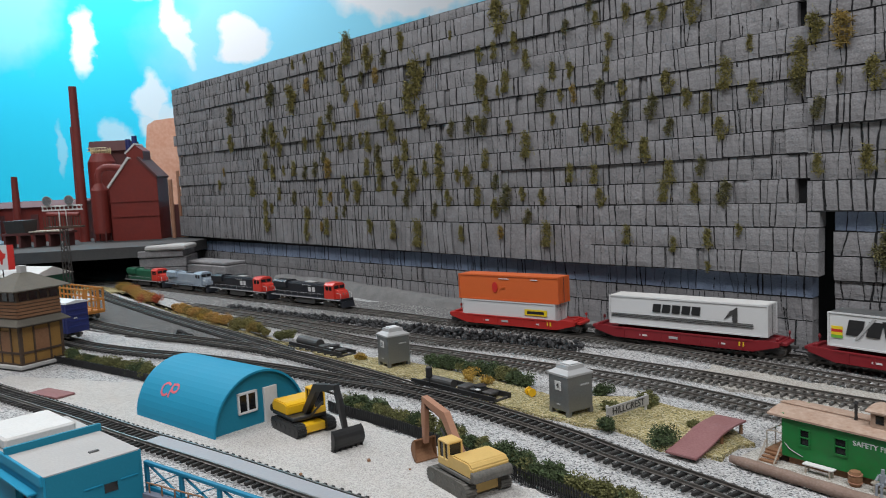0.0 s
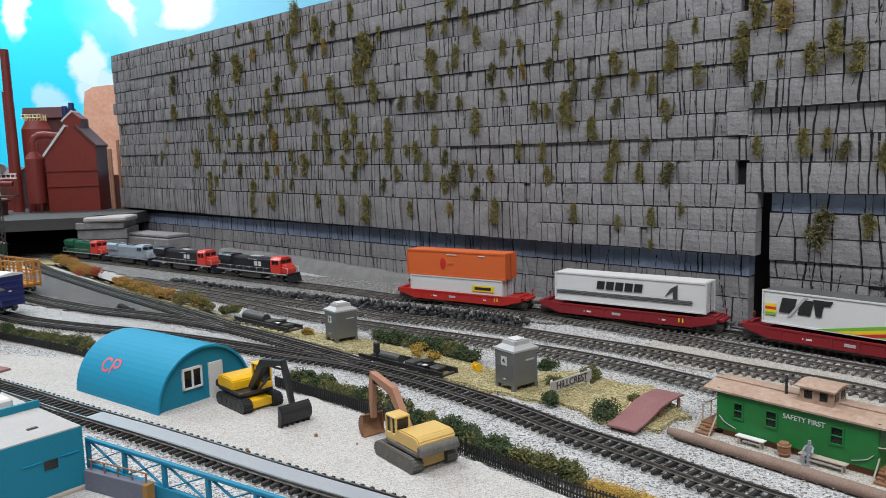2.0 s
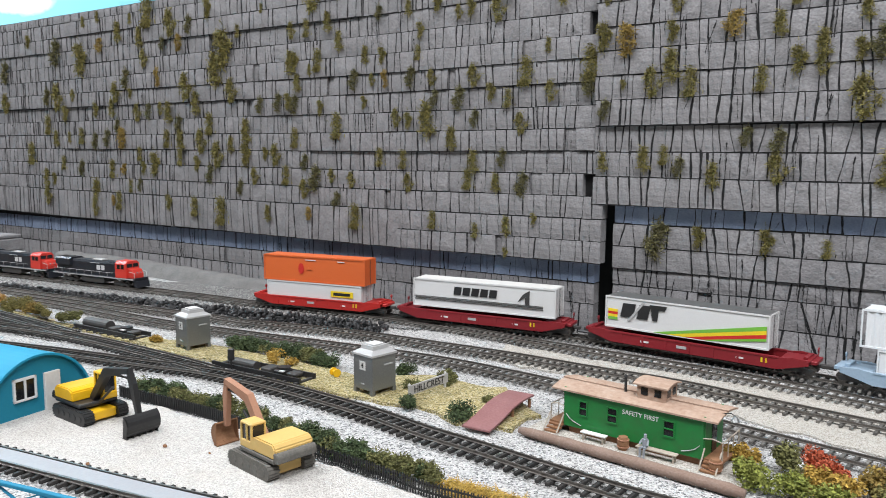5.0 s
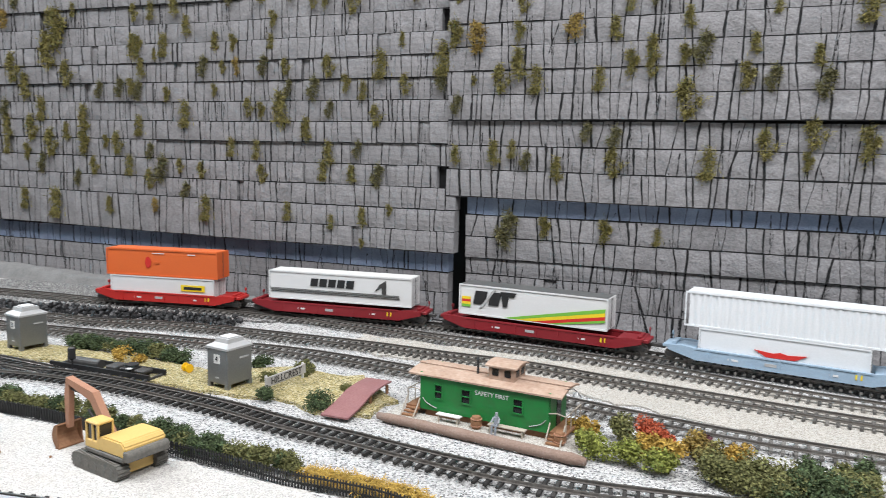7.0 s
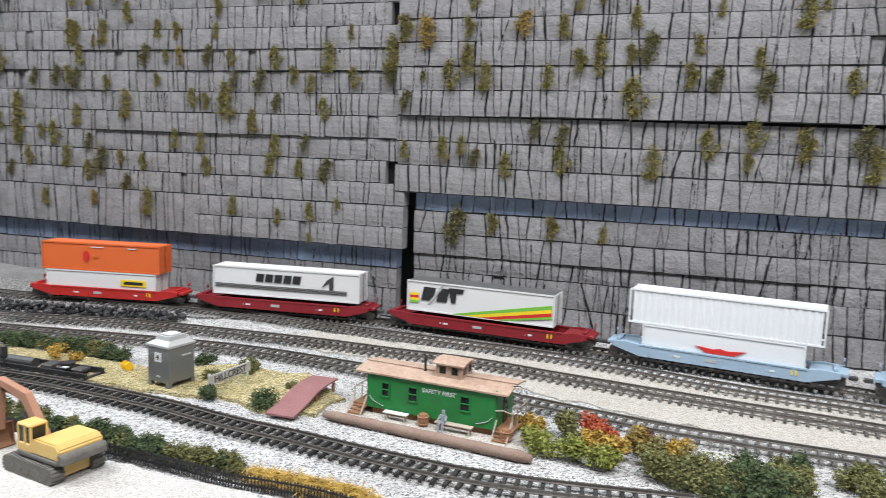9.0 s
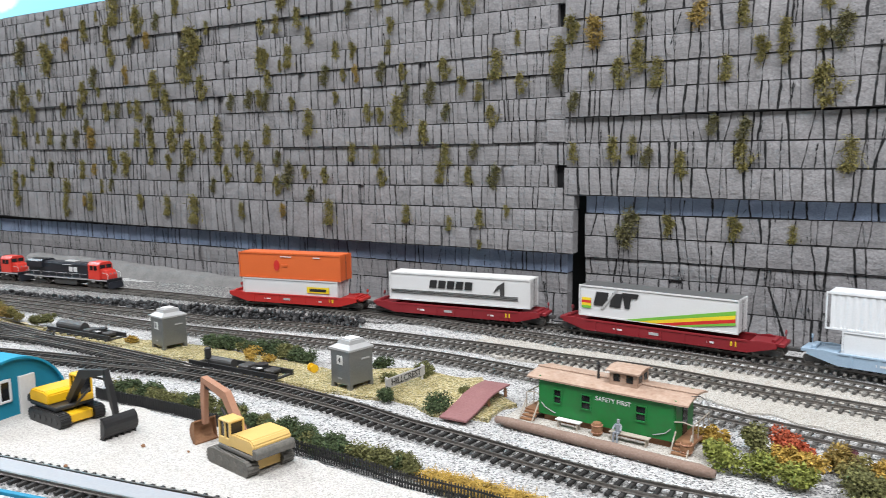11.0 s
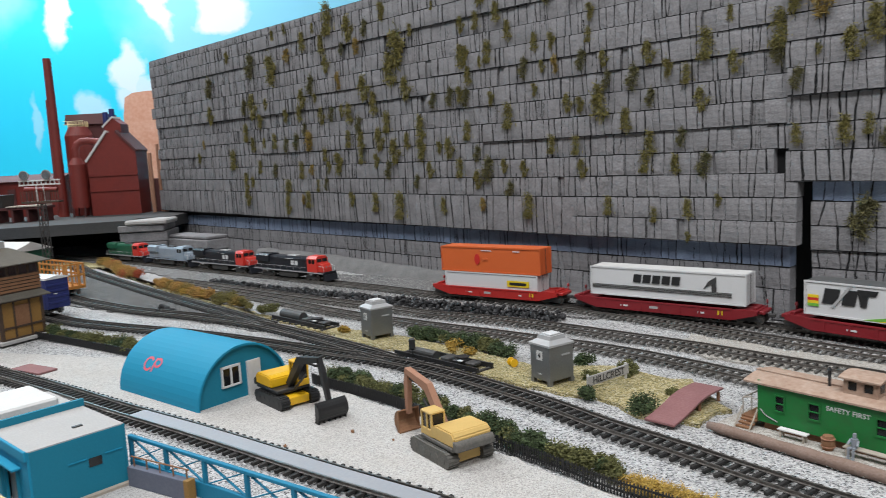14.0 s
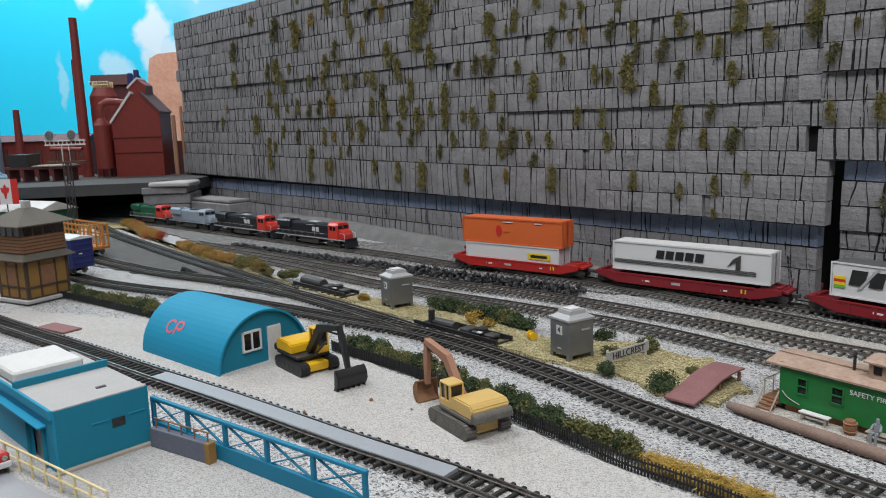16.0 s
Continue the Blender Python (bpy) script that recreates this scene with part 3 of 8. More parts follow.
for k, (z0, z1) in enumerate(zip(levels, levels[1:])):
    end = LEFT_END - 0.012 + 0.0016 * k + (0.012 if k in (0, 2, 8) else 0)
    out = (0.006 if k == 0 else 0.0) + lean[k % 14] * 0.6
    # a block is missing beside the gap in two courses
    near = -0.012 if k < 2 else 0.013 if k == 2 else 0.010 if k == 9 else 0.0 if k % 3 else -0.004
    if k == 0:
        c.row(near, 0.27, z0, 0.108, out, single=(-0.1, 0.13), owner=wall_left)
        c.row(near, 0.27, 0.108, z1, out - 0.0006, single=(-0.1, 0.13), owner=wall_left)
        c.row(0.27, end, z0, z1, out, warp=sag)
    else:
        c.row(near, end, z0, z1, out, single=(-0.1, 0.13) if k < 9 else (0, 0), owner=wall_left, warp=sag)
c.done("block_courses", ROCK_FAR, wall_left)

foot_left = thing("rock_foot_left", wall_frame(), "recessed grey rock footing under the overhanging slabs", "rock wall", kind="structure")
# The footing's core is black too, a coloured stand-in for deep shade
slab_part(foot_left, "core", 0.006, LEFT_END - 0.03, -0.10, -0.0235, -0.004, 0.10, CRACK_AND_SHADE)
c = Courses(12, WIDE_STEPS, 0.08, 0.8, 0.0005)
c.row(0.0, LEFT_END - 0.03, 0.0, 0.034, -0.008, single=(0, 1.6), owner=foot_left)
c.row(0.0, LEFT_END - 0.03, 0.034, 0.058, -0.009, single=(0, 1.6), owner=foot_left)
c.done("block_courses", ROCK_FAR, foot_left)
# Top of the recess, right under the overhang, in blue-grey rock
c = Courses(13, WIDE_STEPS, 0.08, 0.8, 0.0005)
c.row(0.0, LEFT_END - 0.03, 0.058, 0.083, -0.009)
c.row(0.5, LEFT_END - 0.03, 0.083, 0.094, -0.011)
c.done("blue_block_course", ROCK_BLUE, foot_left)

RIGHT_END = -1.25
wall_right = thing("rock_wall_right", wall_frame(), "tall grey quarry wall with black vertical cracks", "rock wall", kind="structure")
slab_part(wall_right, "core", RIGHT_END, -0.006, -0.10, -0.0045, 0.151, 0.46, CRACK_AND_SHADE)
levels = [0.150, 0.181, 0.208, 0.236, 0.264, 0.290, 0.316, 0.341, 0.367, 0.392, 0.418, 0.46]
low = Courses(14, CLOSE_STEPS, 0.10, 0.93, 0.00075)
high = Courses(17, (0.0065, 0.009, 0.0115), 0.07, 0.94, 0.00075)
for k, (z0, z1) in enumerate(zip(levels, levels[1:])):
    c = low if k < 3 else high
    c.row(RIGHT_END, -0.0005 - 0.002 * (k % 2), z0, z1, 0.003 if k < 3 else 0.007, single=(-0.16, 0.0) if k < 7 else (0, 0), owner=wall_right,
          warp=(lambda s: -0.004 * min(1, max(0, -s - 0.05) / 0.5)) if k < 3 else None)
low.done("block_courses", ROCK_FAR, wall_right)
high.done("block_courses", ROCK_FAR, wall_right)
foot_right = thing("rock_foot_right", wall_frame(), "recessed lower rock wall beside a dark gap", "rock wall", kind="structure")
# Same black backing, colouring the slits of this footing dark
slab_part(foot_right, "core", RIGHT_END, -0.030, -0.10, -0.0235, -0.004, 0.152, CRACK_AND_SHADE)
c = Courses(15, CLOSE_STEPS, 0.13, 0.93, 0.00075)
for z0, z1, out in ((0.0, 0.030, -0.006), (0.030, 0.060, -0.007), (0.060, 0.079, -0.008), (0.079, 0.104, -0.0065), (0.104, 0.129, -0.007)):
    c.row(RIGHT_END, -0.022, z0, z1, out, single=(-0.17, 0), owner=foot_right)
c.done("block_courses", ROCK_FAR, foot_right)
# Blue-grey rock again for the highest recessed course
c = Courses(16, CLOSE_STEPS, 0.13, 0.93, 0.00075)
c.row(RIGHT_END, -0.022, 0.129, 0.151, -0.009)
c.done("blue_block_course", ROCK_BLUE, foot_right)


# Black cracks run down over several courses, beaded and slanting
def crack_lines(owner, s0, s1, z0, z1, out, count, seed, slope, longest):
    rng = random.Random(seed)
    verts, faces = [], []
    for _ in range(count):
        s, z = rng.uniform(s0, s1), rng.uniform(z0 + 0.02, z1)
        length, slant = rng.uniform(0.02, longest), rng.uniform(-slope, slope) * (3 if rng.random() < 0.2 else 1)
        wide, run, row = rng.uniform(0.0002, 0.0006), 0.0, []
        while run < length and z - run > z0:
            s += slant * 0.002 + rng.uniform(-0.0003, 0.0003)
            taper = wide * rng.choice((0.3, 0.6, 1.0, 1.0, 1.8)) * (1 - 0.5 * run / length)
            row.append(((s - taper, out, z - run), (s + taper, out, z - run), (s, out + 0.00015, z - run)))
            run += 0.002
        for a, b in zip(row, row[1:]):
            n = len(verts)
            verts += [*a, *b]
            faces += [(n, n + 2, n + 5, n + 3), (n + 2, n + 1, n + 4, n + 5)]
    me = bpy.data.meshes.new("cracks")
    me.from_pydata(verts, [], faces)
    me.materials.append(CRACK_AND_SHADE)
    ob = new("cracks", me)
    ob.parent = owner
    tagged(ob, kind="stuff")


crack_lines(wall_left, 0.0, 1.5, 0.09, 0.46, 0.0012, 420, 21, 0.08, 0.05)
crack_lines(wall_right, RIGHT_END, -0.005, 0.152, 0.235, 0.0036, 170, 22, 0.14, 0.06)
crack_lines(wall_right, RIGHT_END, -0.005, 0.240, 0.46, 0.0076, 170, 23, 0.12, 0.09)
crack_lines(foot_right, RIGHT_END, -0.03, 0.0, 0.15, -0.0060, 260, 24, 0.2, 0.08)
crack_lines(foot_left, 0.0, 1.5, 0.0, 0.08, -0.0080, 160, 25, 0.15, 0.04)

# Earth bank at the foot of the wall, with a pale trodden top
bm = bmesh.new()
rows = []
rng = random.Random(31)
for k in range(40):
    s = 0.26 + k * 0.021
    u = k / 39
    top = 0.004 + 0.017 * min(1, u * 1.5)
    reach = 0.004 + 0.014 * min(1, u * 2.2)
    rows.append([bm.verts.new((s, o, z)) for o, z in ((-0.03, top), (reach * 0.5, top + rng.uniform(-0.002, 0.002)), (reach * 0.85, top * 0.8 + rng.uniform(-0.002, 0.001)), (reach + rng.uniform(-0.004, 0.004), top * 0.25), (reach + 0.008, -0.003))])
for a, b in zip(rows, rows[1:]):
    for k in range(4):
        bm.faces.new((a[k], a[k + 1], b[k + 1], b[k]))
bank = part("earth_bank", bm, DECK_PALE, smooth=True)
bank.matrix_world = wall_frame()
tagged(bank, "pale grey earth bank at the foot of the rock wall", "bank", kind="structure")

# ---- tunnel portal: rock pier, deck over it, dark bore ----
def rock_pier(x, y, turn, w, d, h, label, seed):
    ob = thing("rock_pier", pose(x, y, 0, 0, 0, turn), label, "rock pier", kind="structure")
    rng = random.Random(seed)
    z = 0.0
    while z < h - 0.005:
        t = min(rng.uniform(0.014, 0.026), h - z)
        bm = bmesh.new()
        box(bm, -w / 2 + rng.uniform(-0.004, 0.004), w / 2 + rng.uniform(-0.004, 0.004), -d / 2 + rng.uniform(-0.006, 0.004), d / 2, z, z + t - 0.001, 0.0016)
        part("slab", bm, ROCK, ob)
        z += t
    return ob


rock_pier(-0.625, 1.70, 4, 0.10, 0.10, 0.078, "stacked grey rock slabs beside the tunnel mouth", 41)
rock_pier(-0.50, 1.64, -42, 0.16, 0.05, 0.052, "low stacked grey rock slabs behind the back track", 42)
bm = bmesh.new()
box(bm, -0.655, -0.565, 1.64, 1.72, 0.0775, 0.088, 0.003)
tagged(part("cap_stone", bm, CONCRETE), "pale grey cap slab on the rock pier", "rock slab", kind="structure")
bm = bmesh.new()
prism(bm, [(-1.75, 1.52), (-0.90, 1.62), (-0.655, 1.655), (-0.58, 1.75), (-0.58, 2.6), (-2.3, 2.6), (-2.3, 1.48)], 0.064, 0.088)
tagged(part("tunnel_deck", bm, DECK_GREY), "dark grey deck carrying the mill above the tunnel", "deck", kind="structure")
# Black panels in the bore carry its shade as colour
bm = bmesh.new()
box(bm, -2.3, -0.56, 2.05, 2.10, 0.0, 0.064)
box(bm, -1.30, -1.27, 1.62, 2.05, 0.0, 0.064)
tagged(part("tunnel_black", bm, CRACK_AND_SHADE), "black panels in the tunnel, its darkness put into their colour", "tunnel", kind="structure")

# ---- painted sky wall and the unseen room round it ----
def sky_paint():
    m = bpy.data.materials.new("painted_sky")
    m.use_nodes = True
    nt = m.node_tree
    N, link = nt.nodes, nt.links.new
    bsdf = N["Principled BSDF"]
    bsdf.inputs["Roughness"].default_value = 0.6
    co = N.new("ShaderNodeTexCoord").outputs["Object"]
    sep = N.new("ShaderNodeSeparateXYZ")
    link(co, sep.inputs[0])
    up = N.new("ShaderNodeMapRange")
    up.inputs["From Min"].default_value, up.inputs["From Max"].default_value = 0.1, 1.1
    link(sep.outputs["Z"], up.inputs["Value"])
    base = N.new("ShaderNodeMix")
    base.data_type = "RGBA"
    base.inputs["A"].default_value, base.inputs["B"].default_value = (0.012, 0.63, 0.90, 1), (0.018, 0.62, 0.90, 1)
    link(up.outputs["Result"], base.inputs["Factor"])
    warp = N.new("ShaderNodeTexNoise")
    warp.inputs["Scale"].default_value, warp.inputs["Detail"].default_value = 9.0, 4.0
    link(co, warp.inputs["Vector"])
    centred = N.new("ShaderNodeVectorMath")
    centred.operation = "SUBTRACT"
    centred.inputs[1].default_value = (0.5, 0.5, 0.5)
    link(warp.outputs["Color"], centred.inputs[0])
    scaled = N.new("ShaderNodeVectorMath")
    scaled.operation = "SCALE"
    scaled.inputs["Scale"].default_value = 0.16
    link(centred.outputs[0], scaled.inputs[0])
    moved = N.new("ShaderNodeVectorMath")
    link(co, moved.inputs[0])
    link(scaled.outputs[0], moved.inputs[1])
    total = None
    # The widest faint oval is no cloud but pale haze put into the colour
    clouds = [(-1.327, 0.80, 0.045, 0.13, 0.05, 0.95), (-0.97, 0.83, 0.055, 0.17, -0.35, 0.9), (-0.72, 0.772, 0.115, 0.105, 0, 1.0), (-1.08, 0.57, 0.07, 0.10, 0.2, 0.8), (-1.05, 0.46, 0.10, 0.09, 0, 0.7),
              (-1.24, 0.42, 0.06, 0.09, -0.3, 0.5), (-0.08, 0.93, 0.33, 0.13, 0, 1.0), (-0.55, 0.72, 0.55, 0.34, 0.1, 0.3), (-1.44, 0.38, 0.025, 0.12, 0, 0.3), (-1.62, 1.0, 0.24, 0.3, 0, 0.25), (-1.1, 1.05, 0.1, 0.1, 0, 0.9), (-2.3, 0.8, 0.3, 0.15, 0, 0.8), (0.9, 1.0, 0.5, 0.2, 0, 0.9)]
    for x, z, rx, rz, tilt, amount in clouds:
        mp = N.new("ShaderNodeMapping")
        mp.vector_type = "TEXTURE"
        mp.inputs["Location"].default_value, mp.inputs["Rotation"].default_value, mp.inputs["Scale"].default_value = (x, 0, z), (0, tilt, 0), (rx, 50, rz)
        link(moved.outputs[0], mp.inputs["Vector"])
        ln = N.new("ShaderNodeVectorMath")
        ln.operation = "LENGTH"
        link(mp.outputs[0], ln.inputs[0])
        edge = N.new("ShaderNodeMapRange")
        edge.inputs["From Min"].default_value, edge.inputs["From Max"].default_value = 1.1, 0.72
        edge.inputs["To Max"].default_value = amount
        link(ln.outputs["Value"], edge.inputs["Value"])
        if total is None:
            total = edge.outputs["Result"]
        else:
            mx = N.new("ShaderNodeMath")
            mx.operation = "MAXIMUM"
            link(total, mx.inputs[0])
            link(edge.outputs["Result"], mx.inputs[1])
            total = mx.outputs[0]
    mix = N.new("ShaderNodeMix")
    mix.data_type = "RGBA"
    link(total, mix.inputs["Factor"])
    link(base.outputs["Result"], mix.inputs["A"])
    mix.inputs["B"].default_value = (0.80, 0.84, 0.88, 1)
    link(mix.outputs["Result"], bsdf.inputs["Base Color"])
    return m


SKY = sky_paint()
bm = bmesh.new()
box(bm, -3.6, 2.4, 0.0, 0.08, -0.9, 1.8)
sky_wall = part("backdrop", bm, SKY)
sky_wall.matrix_world = pose(0, 2.9, 0)
tagged(sky_wall, "room wall painted as bright blue sky with white clouds and pale haze", "backdrop", kind="structure")
# Shell out of view, added to enclose the light; its grey sets the bounce
for name, lim in (("wall_south", (-3.6, 2.4, -2.58, -2.5, -0.9, 1.8)), ("wall_west", (-3.68, -3.6, -2.5, 2.98, -0.9, 1.8)), ("wall_east", (2.4, 2.48, -2.5, 2.98, -0.9, 1.8)), ("ceiling", (-3.68, 2.48, -2.58, 2.98, 1.8, 1.88)), ("floor", (-3.68, 2.48, -2.58, 2.98, -0.95, -0.9))):
    bm = bmesh.new()
    box(bm, *lim)
    tagged(part(name, bm, ROOM_GREY), "plain grey side of the unseen room, toned to limit bounced light", "room", kind="structure")
bm = bmesh.new()
box(bm, -2.4, 1.6, -0.7, 2.9, -0.9, -0.04)
tagged(part("layout_base", bm, BROWN_WOOD), "plain wooden benchwork under the model railway", "benchwork", kind="structure")

# ---- things beside the near tracks ----
def lettering(body, size, mat, parent, m, depth=0.0002):
    """Raised letters in the built-in font."""
    cu = bpy.data.curves.new("lettering", "FONT")
    cu.body, cu.size, cu.extrude, cu.align_x, cu.align_y = body, size, depth, "CENTER", "CENTER"
    cu.materials.append(mat)
    ob = new("lettering", cu)
    ob.parent = parent
    ob.matrix_local = m
    return ob


def facing(x, y, z, turn=0):
    """Stands flat writing upright at a face that looks along -y, then turns it."""
    return pose(0, 0, 0, 0, 0, turn) @ pose(x, y, z, 90, 0, 0)


def arch_shed():
    ob = thing("quonset_hut", pose(-0.1895, 0.5830, 0.001, 0, 0, 139.5), "teal arched metal hut standing on the white sand", "hut")
    r, length, n = 0.0465, 0.124, 28
    bm = bmesh.new()
    out = [(-r + r * math.cos(math.pi * k / n) * 1.0, r * math.sin(math.pi * k / n)) for k in range(n + 1)]
    inn = [(-r + (r - 0.0018) * math.cos(math.pi * k / n), (r - 0.0018) * math.sin(math.pi * k / n)) for k in range(n, -1, -1)]
    across(bm, out + inn, 0.0, length)
    part("arched_roof", bm, TEAL, ob)
    for x in (0.0035, length - 0.006):
        bm = bmesh.new()
        across(bm, [(-r + (r - 0.0018) * math.cos(math.pi * k / n), (r - 0.0018) * math.sin(math.pi * k / n)) for k in range(n + 1)], x, x + 0.0015)
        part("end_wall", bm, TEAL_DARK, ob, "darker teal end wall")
    win = part("window", (lambda b: (box(b, 0.0026, 0.0034, -0.0435, -0.0265, 0.0130, 0.0300), b)[1])(bmesh.new()), DARK_GLASS, ob, "dark double window with white frame")
    for y0, y1, z0, z1 in ((-0.0445, -0.0255, 0.0285, 0.0305), (-0.0445, -0.0255, 0.0125, 0.0142), (-0.0445, -0.0428, 0.0125, 0.0305), (-0.0272, -0.0255, 0.0125, 0.0305), (-0.0358, -0.0342, 0.0140, 0.0290)):
        bm = bmesh.new()
        box(bm, 0.0016, 0.0036, y0, y1, z0, z1, 0.0002)
        part("window_frame", bm, WHITE, win)
    bm = bmesh.new()
    box(bm, 0.0012, 0.0036, -0.0645, -0.0510, 0.0, 0.0300, 0.0003)
    door = part("door", bm, OFFWHITE, ob, "off-white door")
    bm = bmesh.new()
    rod(bm, (0.0004, -0.062, 0.014), (0.0014, -0.062, 0.014), 0.0006)
    part("door_knob", bm, BLACK, door)
    # hand-painted loops on the curved roof
    def stroke(points, wide):
        bm = bmesh.new()
        rr, ring = r + 0.0003, []
        for k, (x, a) in enumerate(points):
            x0, a0 = points[max(k - 1, 0)]
            x1, a1 = points[min(k + 1, len(points) - 1)]
            d = Vector((x1 - x0, math.radians(a1 - a0) * r)).normalized() * wide
            for q in (-1, 1):
                t = math.radians(a) + q * d.x / r
                ring.append(bm.verts.new((x - q * d.y, -r + rr * math.cos(t), rr * math.sin(t))))
        for k in range(len(points) - 1):
            bm.faces.new((ring[2 * k], ring[2 * k + 1], ring[2 * k + 3], ring[2 * k + 2]))
        part("painted_stroke", bm, PINK_RED, ob)

    def arc(x, a, rx, ra, t0, t1):
        return [(x + rx * math.cos(math.radians(t)), a + ra * math.sin(math.radians(t))) for t in range(t0, t1 + 1, 15)]

    stroke(arc(0.0850, 36, 0.0058, 7, 215, 500), 0.0011)
    stroke(arc(0.0718, 39, 0.0046, 4.5, 0, 360), 0.0011)
    stroke([(0.0758, 44), (0.0764, 39), (0.0770, 34), (0.0774, 28)], 0.0011)
    return ob


arch_shed()


def crawler(bm, y0, y1, length, h):
    """A crawler belt with rounded ends."""
    r = h / 2
    n = 10
    pts = [(length / 2 - r + r * math.sin(math.pi * k / n), r + r * math.cos(math.pi * k / n)) for k in range(n + 1)]
    pts += [(-length / 2 + r - r * math.sin(math.pi * k / n), r - r * math.cos(math.pi * k / n)) for k in range(n + 1)]
    upright(bm, pts, y0, y1)
    k = -length / 2 + r
    while k < length / 2 - r:
        box(bm, k, k + 0.0012, y0 - 0.0002, y1 + 0.0002, -0.0004, 0.0004)
        box(bm, k, k + 0.0012, y0 - 0.0002, y1 + 0.0002, h - 0.0003, h + 0.0005)
        k += 0.0022
    for s in (-1, 1):
        for q in range(1, 7):
            a = math.pi * q / 7
            m = pose(s * (length / 2 - r + r * math.sin(a)), 0, r + r * math.cos(a), 0, -s * (90 - math.degrees(a)) , 0)
            box(bm, -0.0005, 0.0005, y0 - 0.0002, y1 + 0.0002, -0.0006, 0.0006, 0, m)


def beam(bm, line, y0, y1, w):
    """A tapering boom through points (x, z) with widths."""
    top, low = [], []
    for k, (p, ww) in enumerate(zip(line, w)):
        a, b = line[max(k - 1, 0)], line[min(k + 1, len(line) - 1)]
        d = Vector((b[0] - a[0], b[1] - a[1])).normalized()
        top.append((p[0] - d.y * ww, p[1] + d.x * ww))
        low.append((p[0] + d.y * ww, p[1] - d.x * ww))
    upright(bm, top + low[::-1], y0, y1)


def excavator(x, y, turn, body, boom_mat, arm_mat, bucket_mat, belt, under, label, tip, foot, cab_side, cab_mat, bucket_half, cab_top):
    ob = thing("excavator", pose(x, y, 0.0013, 0, 0, turn), label, "excavator", "excavators on the sand")
    for s in (-1, 1):
        bm = bmesh.new()
        crawler(bm, s * 0.0135 - 0.004, s * 0.0135 + 0.004, 0.046, 0.0098)
        belt_ob = part("crawler_track", bm, belt, ob)
        for k in range(5):
            bm = bmesh.new()
            rod(bm, (-0.016 + k * 0.008, s * 0.0135 - 0.0044, 0.0048), (-0.016 + k * 0.008, s * 0.0135 + 0.0044, 0.0048), 0.0026, None, 10)
            part("road_wheel", bm, BLACK if belt is BLACK else TRACK_GREY, belt_ob)
    bm = bmesh.new()
    box(bm, -0.020, 0.020, -0.0095, 0.0095, 0.0018, 0.0088, 0.0008)
    part("undercarriage", bm, under, ob)
    bm = bmesh.new()
    rod(bm, (0, 0, 0.0085), (0, 0, 0.0115), 0.009, None, 20)
    part("slewing_ring", bm, BLACK, ob)
    bm = bmesh.new()
    box(bm, -0.024, 0.013, -0.0150, 0.0150, 0.0110, 0.0140, 0.0006)
    part("upper_deck", bm, TRACK_GREY if belt is not BLACK else BLACK, ob)
    bm = bmesh.new()
    upright(bm, [(-0.0255, 0.0138), (0.001, 0.0138), (0.001, 0.0215), (-0.004, 0.0235), (-0.0225, 0.0235), (-0.0255, 0.0205)], -0.0145, 0.0145)
    bmesh.ops.bevel(bm, geom=bm.edges[:], offset=0.0009, segments=2, affect="EDGES")
    part("engine_housing", bm, body, ob)
    bm = bmesh.new()
    upright(bm, [(-0.0290, 0.0122), (-0.0240, 0.0122), (-0.0240, 0.0185), (-0.0275, 0.0185), (-0.0290, 0.0165)], -0.0148, 0.0148)
    bmesh.ops.bevel(bm, geom=bm.edges[:], offset=0.0006, segments=1, affect="EDGES")
    part("counterweight", bm, BLACK if belt is BLACK else TRACK_GREY, ob)
    # cab: posts, roof, panes
    s = cab_side
    cy0, cy1 = (0.0035, 0.0145) if s > 0 else (-0.0145, -0.0035)
    bm = bmesh.new()
    box(bm, 0.0, 0.0135, cy0, cy1, 0.0138, 0.0190, 0.0005)
    cab = part("cab", bm, cab_mat, ob)
    bm = bmesh.new()
    box(bm, -0.0003, 0.0125, cy0 - 0.0002, cy1 + 0.0002, cab_top - 0.0020, cab_top, 0.0007)
    part("cab_roof", bm, cab_mat, cab)
    for px in (0.0006, 0.0056, 0.0120):
        for py in (cy0 + 0.0006, cy1 - 0.0006):
            bm = bmesh.new()
            box(bm, px - 0.0006, px + 0.0006, py - 0.0006, py + 0.0006, 0.0185, cab_top - 0.0013)
            part("cab_post", bm, cab_mat, cab)
    bm = bmesh.new()
    box(bm, 0.0008, 0.0118, cy0 + 0.0009, cy1 - 0.0009, 0.0188, cab_top - 0.0018)
    part("cab_glass", bm, DARK_GLASS, cab)
    # boom, arm, bucket
    tx, tz = tip
    fx, fz = foot
    bm = bmesh.new()
    beam(bm, [(0.006, 0.0150), (0.010 + 0.35 * (tx - 0.01), 0.0150 + 0.80 * (tz - 0.015)), (tx, tz)], -0.0024, 0.0024, (0.0026, 0.0034, 0.0018))
    part("boom", bm, boom_mat, ob)
    bm = bmesh.new()
    beam(bm, [(tx - 0.0015, tz + 0.0014), (tx + 0.3 * (fx - tx), tz + 0.3 * (fz - tz)), (fx, fz)], -0.0019, 0.0019, (0.0014, 0.0026, 0.0014))
    part("arm", bm, arm_mat, ob)
    bm = bmesh.new()
    rod(bm, (0.014, 0.0, 0.0135), (0.45 * tx + 0.008, 0.0, 0.55 * tz + 0.004), 0.0010)
